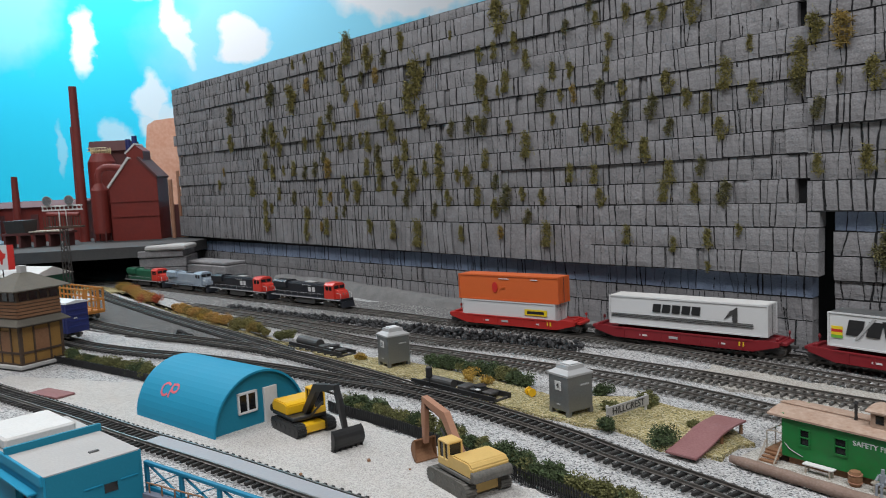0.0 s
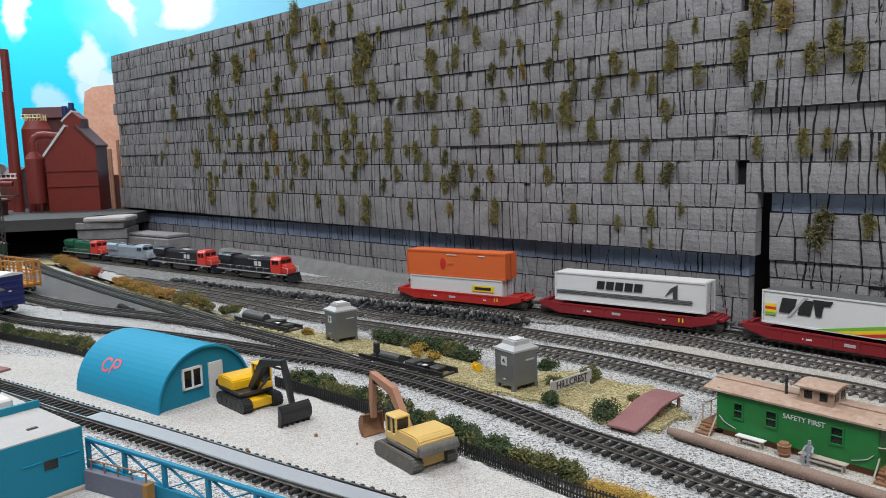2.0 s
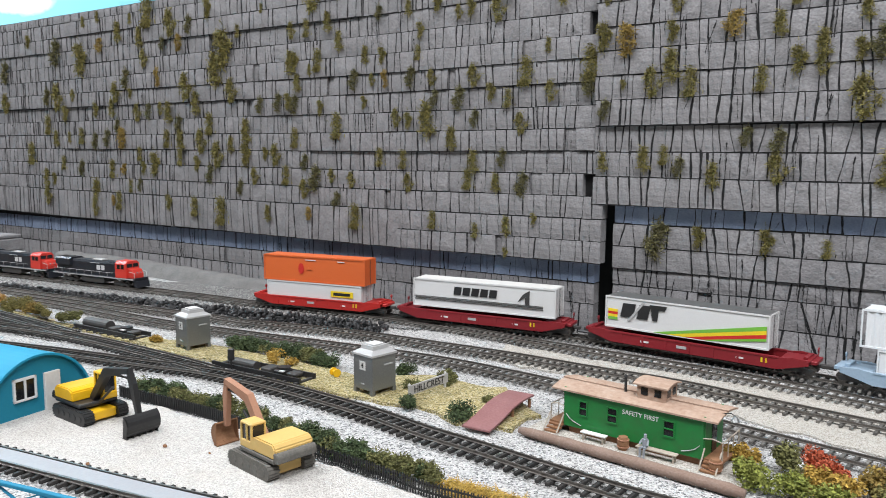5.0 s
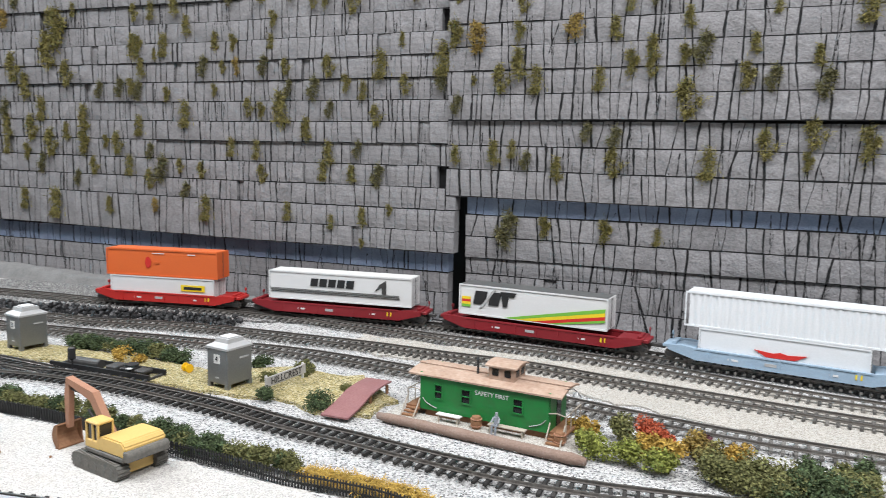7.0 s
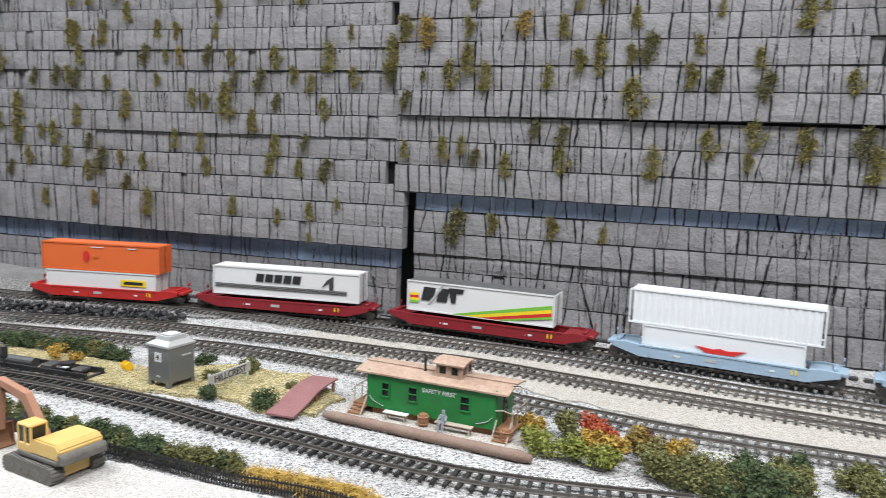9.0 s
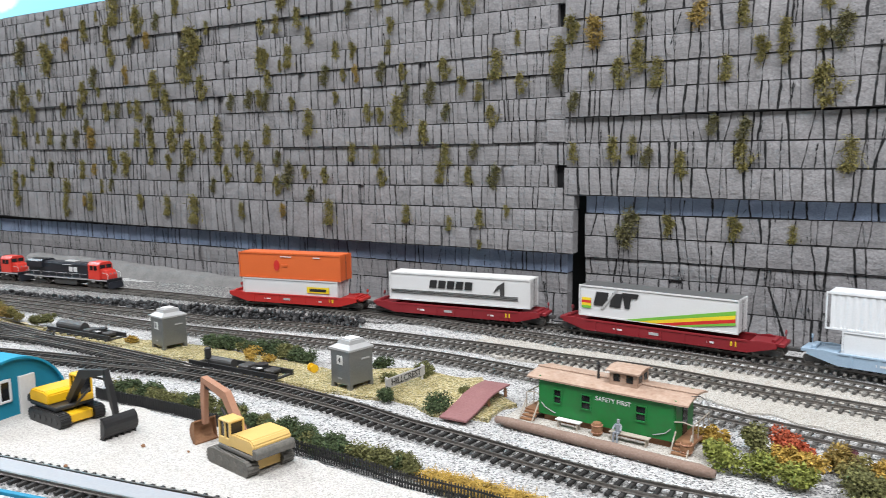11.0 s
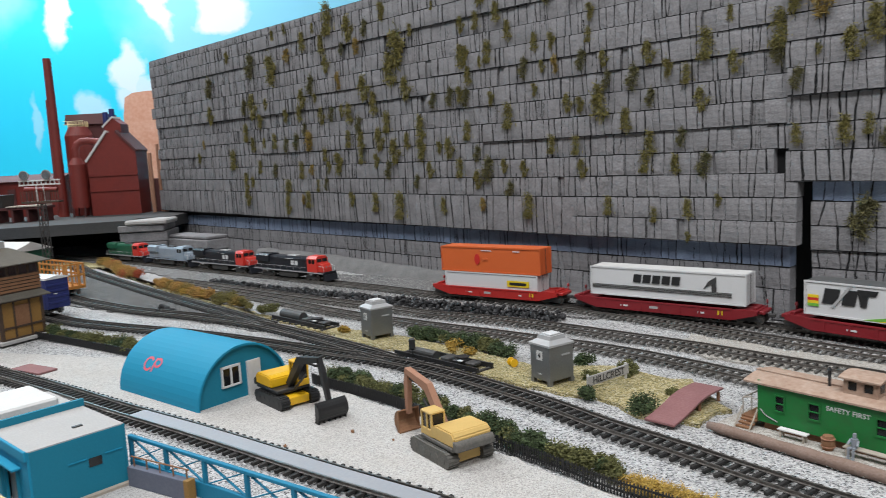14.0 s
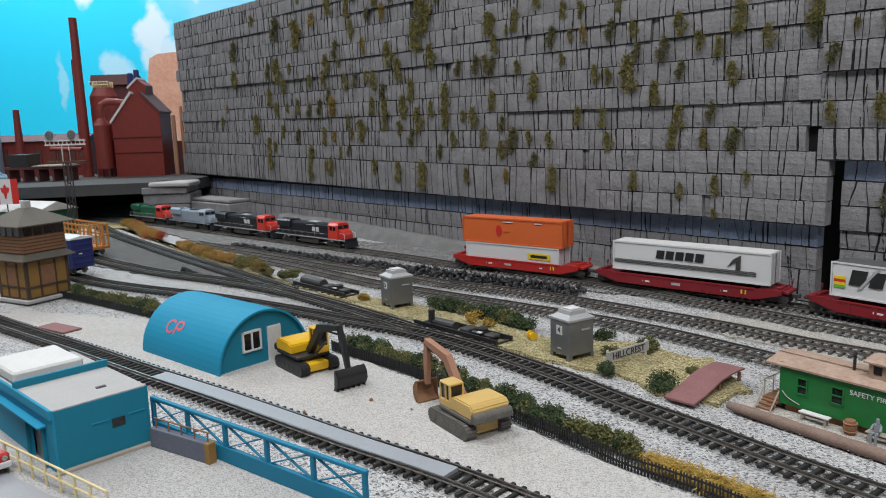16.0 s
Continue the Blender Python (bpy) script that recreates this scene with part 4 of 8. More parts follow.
    rod(bm, (0.5 * tx + 0.006, 0.0, 0.0385 if tz > 0.04 else 0.03), (tx + 0.2 * (fx - tx), 0.0, tz + 0.25 * (fz - tz) + 0.002), 0.0009)
    part("hydraulic_ram", bm, GUNMETAL, ob)
    bm = bmesh.new()
    n = 8
    out = [(fx - 0.0015 - 0.0080 * math.cos(math.radians(115 + 150 * k / n)) , 0.0085 + 0.0085 * math.sin(math.radians(115 + 150 * k / n))) for k in range(n + 1)]
    inn = [(fx - 0.0015 - 0.0070 * math.cos(math.radians(115 + 150 * k / n)), 0.0085 + 0.0075 * math.sin(math.radians(115 + 150 * k / n))) for k in range(n, -1, -1)]
    upright(bm, out + inn, -bucket_half, bucket_half)
    for yy in (-bucket_half, bucket_half - 0.0007):
        upright(bm, out + [(fx - 0.0002, 0.0006), (fx + 0.0012, 0.0162)], yy, yy + 0.0007)
    bucket = part("bucket", bm, bucket_mat, ob)
    for k in range(6):
        bm = bmesh.new()
        yy = -bucket_half + 0.0005 + k * (2 * bucket_half - 0.0021) / 5
        upright(bm, [(fx - 0.0010, 0.0006), (fx + 0.0042, -0.0009), (fx + 0.0030, 0.0030)], yy, yy + 0.0011)
        part("tooth", bm, bucket_mat, bucket)
    return ob


excavator(-0.1215, 0.6015, -51, YELLOW, BLACK, BLACK, BLACK, BLACK, YELLOW, "yellow excavator with black boom and bucket on the sand", (0.057, 0.0450), (0.066, 0.014), 1, YELLOW, 0.0130, 0.0345)
excavator(0.0095, 0.4715, 122, TAN, RUSTY, RUSTY, BROWN_WOOD, TRACK_GREY, TAN, "faded tan excavator with rusty orange boom, digging", (0.052, 0.0455), (0.053, 0.013), 1, TAN, 0.0088, 0.0308)


def cabinet(x, y, turn, digit, label):
    ob = thing("transformer_cabinet", pose(x, y, 0.0016, 0, 0, turn), label, "cabinet", "trackside cabinets")
    a, b, h = 0.0135, 0.0120, 0.0335
    bm = bmesh.new()
    box(bm, -a, a, -b, b, 0.004, h, 0.0006)
    part("body", bm, CAB_GREY, ob)
    for sx in (-1, 1):
        for sy in (-1, 1):
            bm = bmesh.new()
            box(bm, sx * a - 0.0035 * (sx > 0), sx * a + 0.0035 * (sx < 0), sy * b - 0.0035 * (sy > 0), sy * b + 0.0035 * (sy < 0), 0, 0.0045)
            part("foot", bm, CAB_GREY, ob)
    bm = bmesh.new()
    v = [bm.verts.new((sx * (a + 0.0007) * k, sy * (b + 0.0007) * k, z)) for z, k in ((h - 0.0005, 1), (h + 0.0012, 1), (h + 0.0042, 0.62), (h + 0.0075, 0.58)) for sx, sy in ((-1, -1), (1, -1), (1, 1), (-1, 1))]
    for lv in range(3):
        for k in range(4):
            bm.faces.new((v[4 * lv + k], v[4 * lv + (k + 1) % 4], v[4 * lv + 4 + (k + 1) % 4], v[4 * lv + 4 + k]))
    bm.faces.new(v[12:16])
    bm.faces.new(v[3::-1])
    part("stepped_lid", bm, CAB_LIGHT, ob, "pale grey stepped lid")
    bm = bmesh.new()
    box(bm, -0.0055, 0.0055, -0.0055, 0.0055, h + 0.0075, h + 0.0088, 0.0004)
    part("lid_plate", bm, WHITE, ob)
    bm = bmesh.new()
    box(bm, -a - 0.0004, -a + 0.001, -0.0035, 0.0035, 0.0210, 0.0285)
    plate = part("number_plate", bm, OFFWHITE, ob, "pale square plate")
    lettering(digit, 0.0062, BLACK, plate, pose(-a - 0.00062, 0, 0.0248, 90, 0, -90))
    bm = bmesh.new()
    box(bm, 0.0, 0.009, -b - 0.0006, -b + 0.001, 0.0245, 0.0258)
    part("vent", bm, CAB_LIGHT, ob)
    bm = bmesh.new()
    box(bm, -a - 0.0005, -a + 0.001, -0.002, 0.002, 0.0085, 0.0096)
    part("latch", bm, CAB_LIGHT, ob)
    return ob


cabinet(0.1005, 0.6105, 32, "4", "grey metal transformer cabinet numbered 4, on short feet")
cabinet(-0.0590, 0.8050, 32, "3", "grey metal transformer cabinet numbered 3, on short feet")


# ---- caboose on its platform ----
def caboose():
    ob = thing("caboose", pose(0.2607, 0.4481, 0.0075, 0, 0, -53.7), "green grounded caboose with dusty tan roof and cupola", "caboose")
    L, W, H = 0.0505, 0.0168, 0.0275
    # side walls with real window openings
    wins = [(-0.0355, 0.0060), (-0.0130, 0.0070), (0.0275, 0.0070)]
    for s in (-1, 1):
        bm = bmesh.new()
        xs = [-L] + [e for c, w in wins for e in (c - w / 2, c + w / 2)] + [L]
        for k in range(0, len(xs), 2):
            box(bm, xs[k], xs[k + 1], s * W - 0.0008, s * W + 0.0008, 0.0005, H)
        for c, w in wins:
            box(bm, c - w / 2, c + w / 2, s * W - 0.0008, s * W + 0.0008, 0.0005, 0.0105)
            box(bm, c - w / 2, c + w / 2, s * W - 0.0008, s * W + 0.0008, 0.0205, H)
        side = part("side_wall", bm, CAB_GREEN, ob)
        for c, w in wins:
            bm = bmesh.new()
            box(bm, c - w / 2 + 0.0002, c + w / 2 - 0.0002, s * W - 0.0004, s * W + 0.0001, 0.0106, 0.0204)
            glass = part("window_pane", bm, DARK_GLASS, side)
            bm = bmesh.new()
            o = s * 0.0011
            y0, y1 = sorted((s * W + o * 0.4, s * W + o * 1.3))
            box(bm, c - w / 2 - 0.0008, c + w / 2 + 0.0008, y0, y1, 0.0095, 0.0106)
            box(bm, c - w / 2 - 0.0006, c + w / 2 + 0.0006, y0, y1, 0.0204, 0.0212)
            box(bm, c - w / 2 - 0.0006, c - w / 2 + 0.0002, y0, y1, 0.0100, 0.0208)
            box(bm, c + w / 2 - 0.0002, c + w / 2 + 0.0006, y0, y1, 0.0100, 0.0208)
            box(bm, c - w / 2, c + w / 2, y0, y1, 0.0152, 0.0158)
            part("window_frame", bm, CAB_GREEN, side)
        if s < 0:
            lettering("SAFETY FIRST", 0.0044, WHITE, side, facing(0.0075, -W - 0.00095, 0.0200))
        # curved grab irons at both ends
        for e in (-1, 1):
            bm = bmesh.new()
            pts = [(e * (L - 0.002 - 0.012 * math.sin(math.radians(a))), s * (W + 0.0014), 0.0030 + 0.0065 * (1 - math.sin(math.radians(a)) ** 0.5 if a else 1)) for a in range(0, 91, 15)]
            tube(bm, pts, 0.0003, 5)
            part("grab_iron", bm, CAB_LIGHT, side)
    for e in (-1, 1):
        bm = bmesh.new()
        box(bm, e * L - 0.0008, e * L + 0.0008, -W, W, 0.0005, H + 0.001)
        wall = part("end_wall", bm, CAB_GREEN, ob)
        bm = bmesh.new()
        box(bm, e * (L + 0.0008) - 0.0004, e * (L + 0.0008) + 0.0004, -0.0045, 0.0045, 0.0015, 0.0215)
        part("end_door", bm, DARK_GLASS, wall)
    bm = bmesh.new()
    box(bm, -L, L, -W, W, 0.0, 0.0015)
    part("floor_frame", bm, BROWN_WOOD, ob)
    bm = bmesh.new()
    box(bm, -L + 0.003, L - 0.003, -W + 0.002, W - 0.002, -0.0046, 0.0002)
    part("foundation", bm, BROWN_WOOD, ob)
    for e in (-1, 1):
        for yy in (-0.012, 0.012):
            bm = bmesh.new()
            box(bm, e * (L + 0.010) - 0.0012, e * (L + 0.010) + 0.0012, yy - 0.0012, yy + 0.0012, -0.0046, 0.0004)
            part("platform_post", bm, BROWN_WOOD, ob)
    # gently curved roof
    bm = bmesh.new()
    n = 8
    out = [(-(W + 0.0028) + 2 * (W + 0.0028) * k / n, H + 0.0028 - 0.0028 * (2 * k / n - 1) ** 2) for k in range(n + 1)]
    across(bm, out + [(y, z - 0.0012) for y, z in out[::-1]], -L - 0.0095, L + 0.0095)
    roof = part("roof", bm, ROOF_TAN, ob, "dusty tan curved roof")
    bm = bmesh.new()
    box(bm, -L - 0.010, L + 0.010, -0.0022, 0.0022, H + 0.0030, H + 0.0037)
    part("running_board", bm, ROOF_TAN, roof)
    # cupola
    cx0, cx1, cw, ct = 0.0010, 0.0215, 0.0100, H + 0.0125
    bm = bmesh.new()
    box(bm, cx0, cx1, -cw, cw, H + 0.0015, ct, 0.0003)
    cup = part("cupola", bm, ROOF_TAN, ob, "tan cupola on the roof")
    bm = bmesh.new()
    out = [(-(cw + 0.002) + 2 * (cw + 0.002) * k / n, ct + 0.0018 - 0.0018 * (2 * k / n - 1) ** 2) for k in range(n + 1)]
    across(bm, out + [(y, z - 0.0010) for y, z in out[::-1]], cx0 - 0.0022, cx1 + 0.0022)
    part("cupola_roof", bm, ROOF_TAN, cup)
    for x in (0.0065, 0.0160):
        for s in (-1, 1):
            bm = bmesh.new()
            box(bm, x - 0.0024, x + 0.0024, s * cw - 0.0003, s * cw + 0.0003, H + 0.0050, H + 0.0100)
            part("cupola_window", bm, DARK_GLASS, cup)
    for x in (cx0, cx1):
        for y in (-0.0045, 0.0045):
            bm = bmesh.new()
            box(bm, x - 0.0003, x + 0.0003, y - 0.0028, y + 0.0028, H + 0.0050, H + 0.0100)
            part("cupola_window", bm, DARK_GLASS, cup)
    bm = bmesh.new()
    rod(bm, (-0.0100, -0.004, H), (-0.0100, -0.004, H + 0.0135), 0.0010)
    rod(bm, (-0.0100, -0.004, H + 0.0130), (-0.0100, -0.004, H + 0.0150), 0.0015, 0.0006)
    part("stove_pipe", bm, BLACK, ob)
    # end platforms, railings and steps
    for e in (-1, 1):
        bm = bmesh.new()
        x0, x1 = sorted((e * L, e * (L + 0.0125)))
        box(bm, x0, x1, -W, W, 0.0, 0.0016)
        plat = part("end_platform", bm, BROWN_WOOD, ob)
        bm = bmesh.new()
        xe = e * (L + 0.0118)
        tube(bm, [(xe, -W + 0.001, 0.0015), (xe, -W + 0.001, 0.0135), (xe, W - 0.001, 0.0135), (xe, W - 0.001, 0.0015)], 0.00045)
        tube(bm, [(xe, -0.005, 0.0015), (xe, -0.005, 0.0135)], 0.0004)
        tube(bm, [(xe, 0.005, 0.0015), (xe, 0.005, 0.0135)], 0.0004)
        tube(bm, [(e * L, -W - 0.0006, 0.0145), (e * (L + 0.006), -W - 0.0006, 0.0155), (xe, -W + 0.001, 0.0135)], 0.0004)
        part("railing", bm, GREY_WOOD, plat)
        for k in range(3):
            bm = bmesh.new()
            box(bm, x0 + 0.001, x1 - 0.001, -W - 0.0028 - 0.0032 * k, -W + 0.0004 - 0.0032 * k, -0.0008 - 0.0017 * k, 0.0004 - 0.0017 * k)
            part("step", bm, BROWN_WOOD, plat)
        bm = bmesh.new()
        for xx in (x0 + 0.0008, x1 - 0.0008):
            tube(bm, [(xx, -W, 0.0080), (xx, -W - 0.0105, -0.0044)], 0.0005)
        part("stair_rail", bm, GREY_WOOD, plat)
    # lamp on a bent arm at the end
    bm = bmesh.new()
    tube(bm, [(L + 0.006, -0.006, H + 0.002), (L + 0.013, -0.006, H + 0.0035), (L + 0.0155, -0.006, H + 0.002)], 0.00035)
    arm = part("lamp_arm", bm, BLACK, ob)
    bm = bmesh.new()
    rod(bm, (L + 0.0155, -0.006, H - 0.0012), (L + 0.0155, -0.006, H + 0.002), 0.0030, 0.0008, 12)
    part("lamp_shade", bm, CAB_GREY, arm)
    return ob


caboose()
# clay platform with a rounded kerb
ob = thing("caboose_platform", Matrix(), "brown clay platform with a rounded kerb under the caboose", "platform")
bm = bmesh.new()
prism(bm, [(0.1915, 0.4900), (0.2800, 0.3640), (0.3180, 0.3920), (0.2290, 0.5180)], 0.0005, 0.0030)
part("base", bm, TAN_SAND, ob)
bm = bmesh.new()
line = [Vector((0.1865, 0.4885, 0.0030)).lerp(Vector((0.2785, 0.3565, 0.0030)), k / 16) for k in range(17)]
rng = random.Random(51)
rings = []
d = (line[-1] - line[0]).normalized()
across_kerb = Vector((-d.y, d.x, 0))
for k, p in enumerate(line):
    r = 0.0037 + rng.uniform(-0.0004, 0.0004) if 0 < k < 16 else 0.0025
    rings.append([bm.verts.new(p + across_kerb * r * math.cos(q * math.pi / 5) + Vector((0, 0, r * math.sin(q * math.pi / 5)))) for q in range(10)])
for a, b in zip(rings, rings[1:]):
    for q in range(10):
        bm.faces.new((a[q], a[(q + 1) % 10], b[(q + 1) % 10], b[q]))
bm.faces.new(rings[0][::-1])
bm.faces.new(rings[-1])
bmesh.ops.recalc_face_normals(bm, faces=bm.faces)
part("kerb", bm, BROWN, ob, smooth=True)
PLAT = 0.0031


def on_platform(along, out):
    """A spot in front of the caboose: metres along its side from its middle, and out from its side."""
    c, s = math.cos(math.radians(-53.7)), math.sin(math.radians(-53.7))
    return 0.2607 + c * along + s * (0.0168 + out), 0.4481 + s * along - c * (0.0168 + out)


def bench(along, out, length, top_mat, label):
    x, y = on_platform(along, out)
    ob = thing("bench", pose(x, y, PLAT, 0, 0, -53.7), label, "bench")
    bm = bmesh.new()
    box(bm, -length / 2, length / 2, -0.0026, 0.0026, 0.0050, 0.0060, 0.0002)
    part("seat", bm, top_mat, ob)
    for s in (-1, 1):
        for y in (-0.0018, 0.0018):
            bm = bmesh.new()
            box(bm, s * (length / 2 - 0.002) - 0.0005, s * (length / 2 - 0.002) + 0.0005, y - 0.0005, y + 0.0005, 0, 0.0052)
            part("leg", bm, GREY_WOOD, ob)


def barrel(along, out, label):
    x, y = on_platform(along, out)
    ob = thing("barrel", pose(x, y, PLAT), label, "barrel", "barrels on the platform")
    bm = bmesh.new()
    for k in range(5):
        z0, z1 = k * 0.0018, (k + 1) * 0.0018
        rod(bm, (0, 0, z0), (0, 0, z1), 0.0030 + 0.0010 * math.sin(math.pi * k / 5), 0.0030 + 0.0010 * math.sin(math.pi * (k + 1) / 5), 14)
    part("staves", bm, BROWN_WOOD, ob)
    for z in (0.0020, 0.0068):
        bm = bmesh.new()
        rod(bm, (0, 0, z), (0, 0, z + 0.0006), 0.0042, None, 14)
        part("hoop", bm, RUSTY, ob)


bench(-0.024, 0.0055, 0.019, OFFWHITE, "small bench with pale top beside the caboose")
bench(0.022, 0.0060, 0.028, GREY_WOOD, "long weathered wooden bench beside the caboose")
barrel(-0.002, 0.0055, "brown wooden barrel beside the green caboose")
barrel(0.0600, 0.0040, "brown wooden barrel at the platform's end")
x, y = on_platform(0.014, 0.0068)
bm = bmesh.new()
rod(bm, (0, 0, 0.0052), (0, 0.0004, 0.0115), 0.0018, 0.0021, 8)
rod(bm, (0, 0.0004, 0.0120), (0, 0.0004, 0.0148), 0.0012, 0.0010, 8)
for s in (-1, 1):
    rod(bm, (s * 0.001, 0, 0.0060), (s * 0.0014, -0.0042, 0.0062), 0.0009)
    rod(bm, (s * 0.0014, -0.0042, 0.0062), (s * 0.0014, -0.0046, 0.0), 0.0008)
    rod(bm, (s * 0.0021, 0.0004, 0.0108), (s * 0.0028, -0.0022, 0.0080), 0.0007)
ob = part("figurine", bm, FIGURE_GREY)
ob.matrix_world = pose(x, y, PLAT, 0, 0, -53.7)
tagged(ob, "small plain grey plastic figurine sitting on the bench", "figurine")

# maroon loading ramp
ob = thing("loading_ramp", Matrix(), "dusty maroon sagging board used as loading ramp", "ramp")
bm = bmesh.new()
a, b = Vector((0.156, 0.499, 0)), Vector((0.2105, 0.549, 0))
d = (b - a).normalized()
side = Vector((d.y, -d.x, 0))
rows = []
for k in range(9):
    u = k / 8
    z = 0.0018 + 0.0075 * min(1, u * 1.9) - 0.001 * math.sin(u * 6)
    p = a.lerp(b, u)
    rows.append([bm.verts.new(p + side * w + Vector((0, 0, z + h))) for w, h in ((-0.0115, 0), (0.0115, 0), (0.0115, 0.0014), (-0.0115, 0.0014))])
for r0, r1 in zip(rows, rows[1:]):
    for k in range(4):
        bm.faces.new((r0[k], r0[(k + 1) % 4], r1[(k + 1) % 4], r1[k]))
bm.faces.new(rows[0])
bm.faces.new(rows[-1][::-1])
bmesh.ops.recalc_face_normals(bm, faces=bm.faces)
part("board", bm, MAROON, ob)
for u in (0.55, 0.95):
    p = a.lerp(b, u)
    bm = bmesh.new()
    for w in (-0.009, 0.009):
        q = p + side * w
        box(bm, q.x - 0.001, q.x + 0.001, q.y - 0.001, q.y + 0.001, 0.001, 0.0080)
    part("prop", bm, BROWN_WOOD, ob)
for x, y, turn, s in ((-0.404, 0.748, -32, 0.024),):
    bm = bmesh.new()
    box(bm, -s, s, -0.010, 0.010, 0.0, 0.0022, 0.0004)
    ob = part("maroon_board", bm, MAROON)
    ob.matrix_world = pose(x, y, 0.0012, 0, 0, turn)
    tagged(ob, "flat maroon board lying on the sand", "board")

# station sign
ob = thing("station_sign", pose(0.1430, 0.5905, 0.0018, 0, 0, 36.5), "white station name board on two short posts", "sign")
bm = bmesh.new()
box(bm, -0.0255, 0.0255, -0.0006, 0.0006, 0.0045, 0.0125)
board = part("board", bm, CONCRETE, ob)
lettering("HILLCREST", 0.0082, BLACK, board, facing(0, -0.00085, 0.0083))
for s in (-1, 1):
    bm = bmesh.new()
    box(bm, s * 0.0235 - 0.0008, s * 0.0235 + 0.0008, 0.0003, 0.0019, 0.0, 0.0138)
    part("post", bm, OFFWHITE, ob)

# switch stand with a dark target
ob = thing("switch_stand", pose(-0.0190, 0.7010, 0.0018), "black switch stand with a dark round target", "switch stand")
bm = bmesh.new()
box(bm, -0.004, 0.004, -0.003, 0.003, 0, 0.002, 0.0003)
part("base", bm, BLACK, ob)
bm = bmesh.new()
rod(bm, (0, 0, 0.001), (0, 0, 0.013), 0.0007)
part("mast", bm, BLACK, ob)
bm = bmesh.new()
box(bm, -0.0031, 0.0031, -0.0017, 0.0017, 0.0100, 0.0215, 0.0013)
part("target", bm, BLACK, ob)


# black steel loads lying by the track
def steel_load(x, y, turn, label, long_roll):
    ob = thing("steel_load", pose(x, y, 0.0019, 0, 0, turn), label, "steel load", "loads beside the track")
    bm = bmesh.new()
    for yy in (-0.010, 0.0095):
        box(bm, -0.056, 0.056, yy, yy + 0.0022, 0.001, 0.0052)
    part("side_beam", bm, BLACK, ob)
    for k in range(9):
        bm = bmesh.new()
        xx = -0.054 + k * 0.0132
        box(bm, xx, xx + 0.0024, -0.013, 0.0130, 0.0, 0.0018)
        part("crosspiece", bm, GUNMETAL, ob)
    bm = bmesh.new()
    if long_roll:
        rod(bm, (-0.046, 0.001, 0.0062), (-0.002, 0.001, 0.0062), 0.0062, None, 16)
    else:
        rod(bm, (-0.040, 0.000, 0.0050), (-0.006, 0.000, 0.0050), 0.0045, None, 14)
    part("roll", bm, GUNMETAL, ob, smooth=False)
    for k in range(3):
        bm = bmesh.new()
        box(bm, 0.006 + 0.014 * k, 0.018 + 0.014 * k, -0.0075 + 0.002 * k, 0.0070, 0.0035, 0.0078 - 0.0008 * k, 0.0008)
        part("casting", bm, BLACK if k % 2 else GUNMETAL, ob)
    bm = bmesh.new()
    rod(bm, (0.026, 0.003, 0.0075), (0.026, 0.003, 0.0090), 0.0060, None, 16)
    part("wheel_disc", bm, BLACK, ob)
    bm = bmesh.new()
    box(bm, 0.030, 0.0345, -0.0082, -0.0050, 0.0074, 0.0082)
    part("tag", bm, WHITE, ob)


steel_load(0.008, 0.689, -47, "black steel castings on a frame beside the main track", False)
steel_load(-0.154, 0.896, -47, "dark grey pipe and beams on a frame beside the track", True)

# yellow cable drum
ob = thing("cable_drum", pose(0.0725, 0.6605, 0.0019, 0, 0, 20), "small yellow cable drum lying on the turf", "cable drum")
for y in (-0.0035, 0.0035):
    bm = bmesh.new()
    rod(bm, (0, y - 0.0005, 0.0038), (0, y + 0.0005, 0.0038), 0.0038, None, 16)
    part("flange", bm, YELLOW, ob)
bm = bmesh.new()
rod(bm, (0, -0.003, 0.0038), (0, 0.003, 0.0038), 0.0018, None, 12)
part("core", bm, YELLOW, ob)

# ---- teal loading house, truss and dock in the foreground ----
ob = thing("loading_house", pose(-0.2350, 0.4155, 0.001, 0, 0, 47), "flat-roofed teal loading house with grey roof", "building")
W, D, H = 0.0580, 0.118, 0.0385
# Right and near walls take the darker teal, front and far the lighter
bm = bmesh.new()
box(bm, 0.0, W, 0.0, 0.0012, 0, 0.0006)
box(bm, W - 0.0015, W, 0.0, D, 0.0, H, 0.0)
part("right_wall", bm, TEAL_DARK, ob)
bm = bmesh.new()
for y0, y1, z0, z1 in ((0.0, 0.016, 0.0, H), (0.016, 0.040, 0.025, H), (0.040, D, 0.0, H)):
    box(bm, 0.0, 0.0015, y0, y1, z0, z1)
part("front_wall", bm, TEAL, ob)
bm = bmesh.new()
box(bm, 0.0016, W - 0.0016, 0.0, 0.0015, 0.0, H - 0.0004)
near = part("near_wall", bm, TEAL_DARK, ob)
bm = bmesh.new()
box(bm, 0.034, 0.042, -0.0004, 0.0004, 0.018, 0.0235)
part("small_window", bm, DARK_GLASS, near)
for x0 in (0.022, 0.044):
    bm = bmesh.new()
    box(bm, x0, x0 + 0.011, -0.0006, 0.0002, 0.0235, 0.0242)
    part("ledge", bm, TEAL, near)
bm = bmesh.new()
box(bm, 0.0015, W - 0.0015, D - 0.0015, D, 0.0, H)
part("far_wall", bm, TEAL, ob)
bm = bmesh.new()
box(bm, 0.0005, W - 0.0005, 0.0005, D - 0.0005, H - 0.0016, H + 0.0004)
roof = part("roof", bm, CONCRETE, ob, "pale grey flat roof")
bm = bmesh.new()
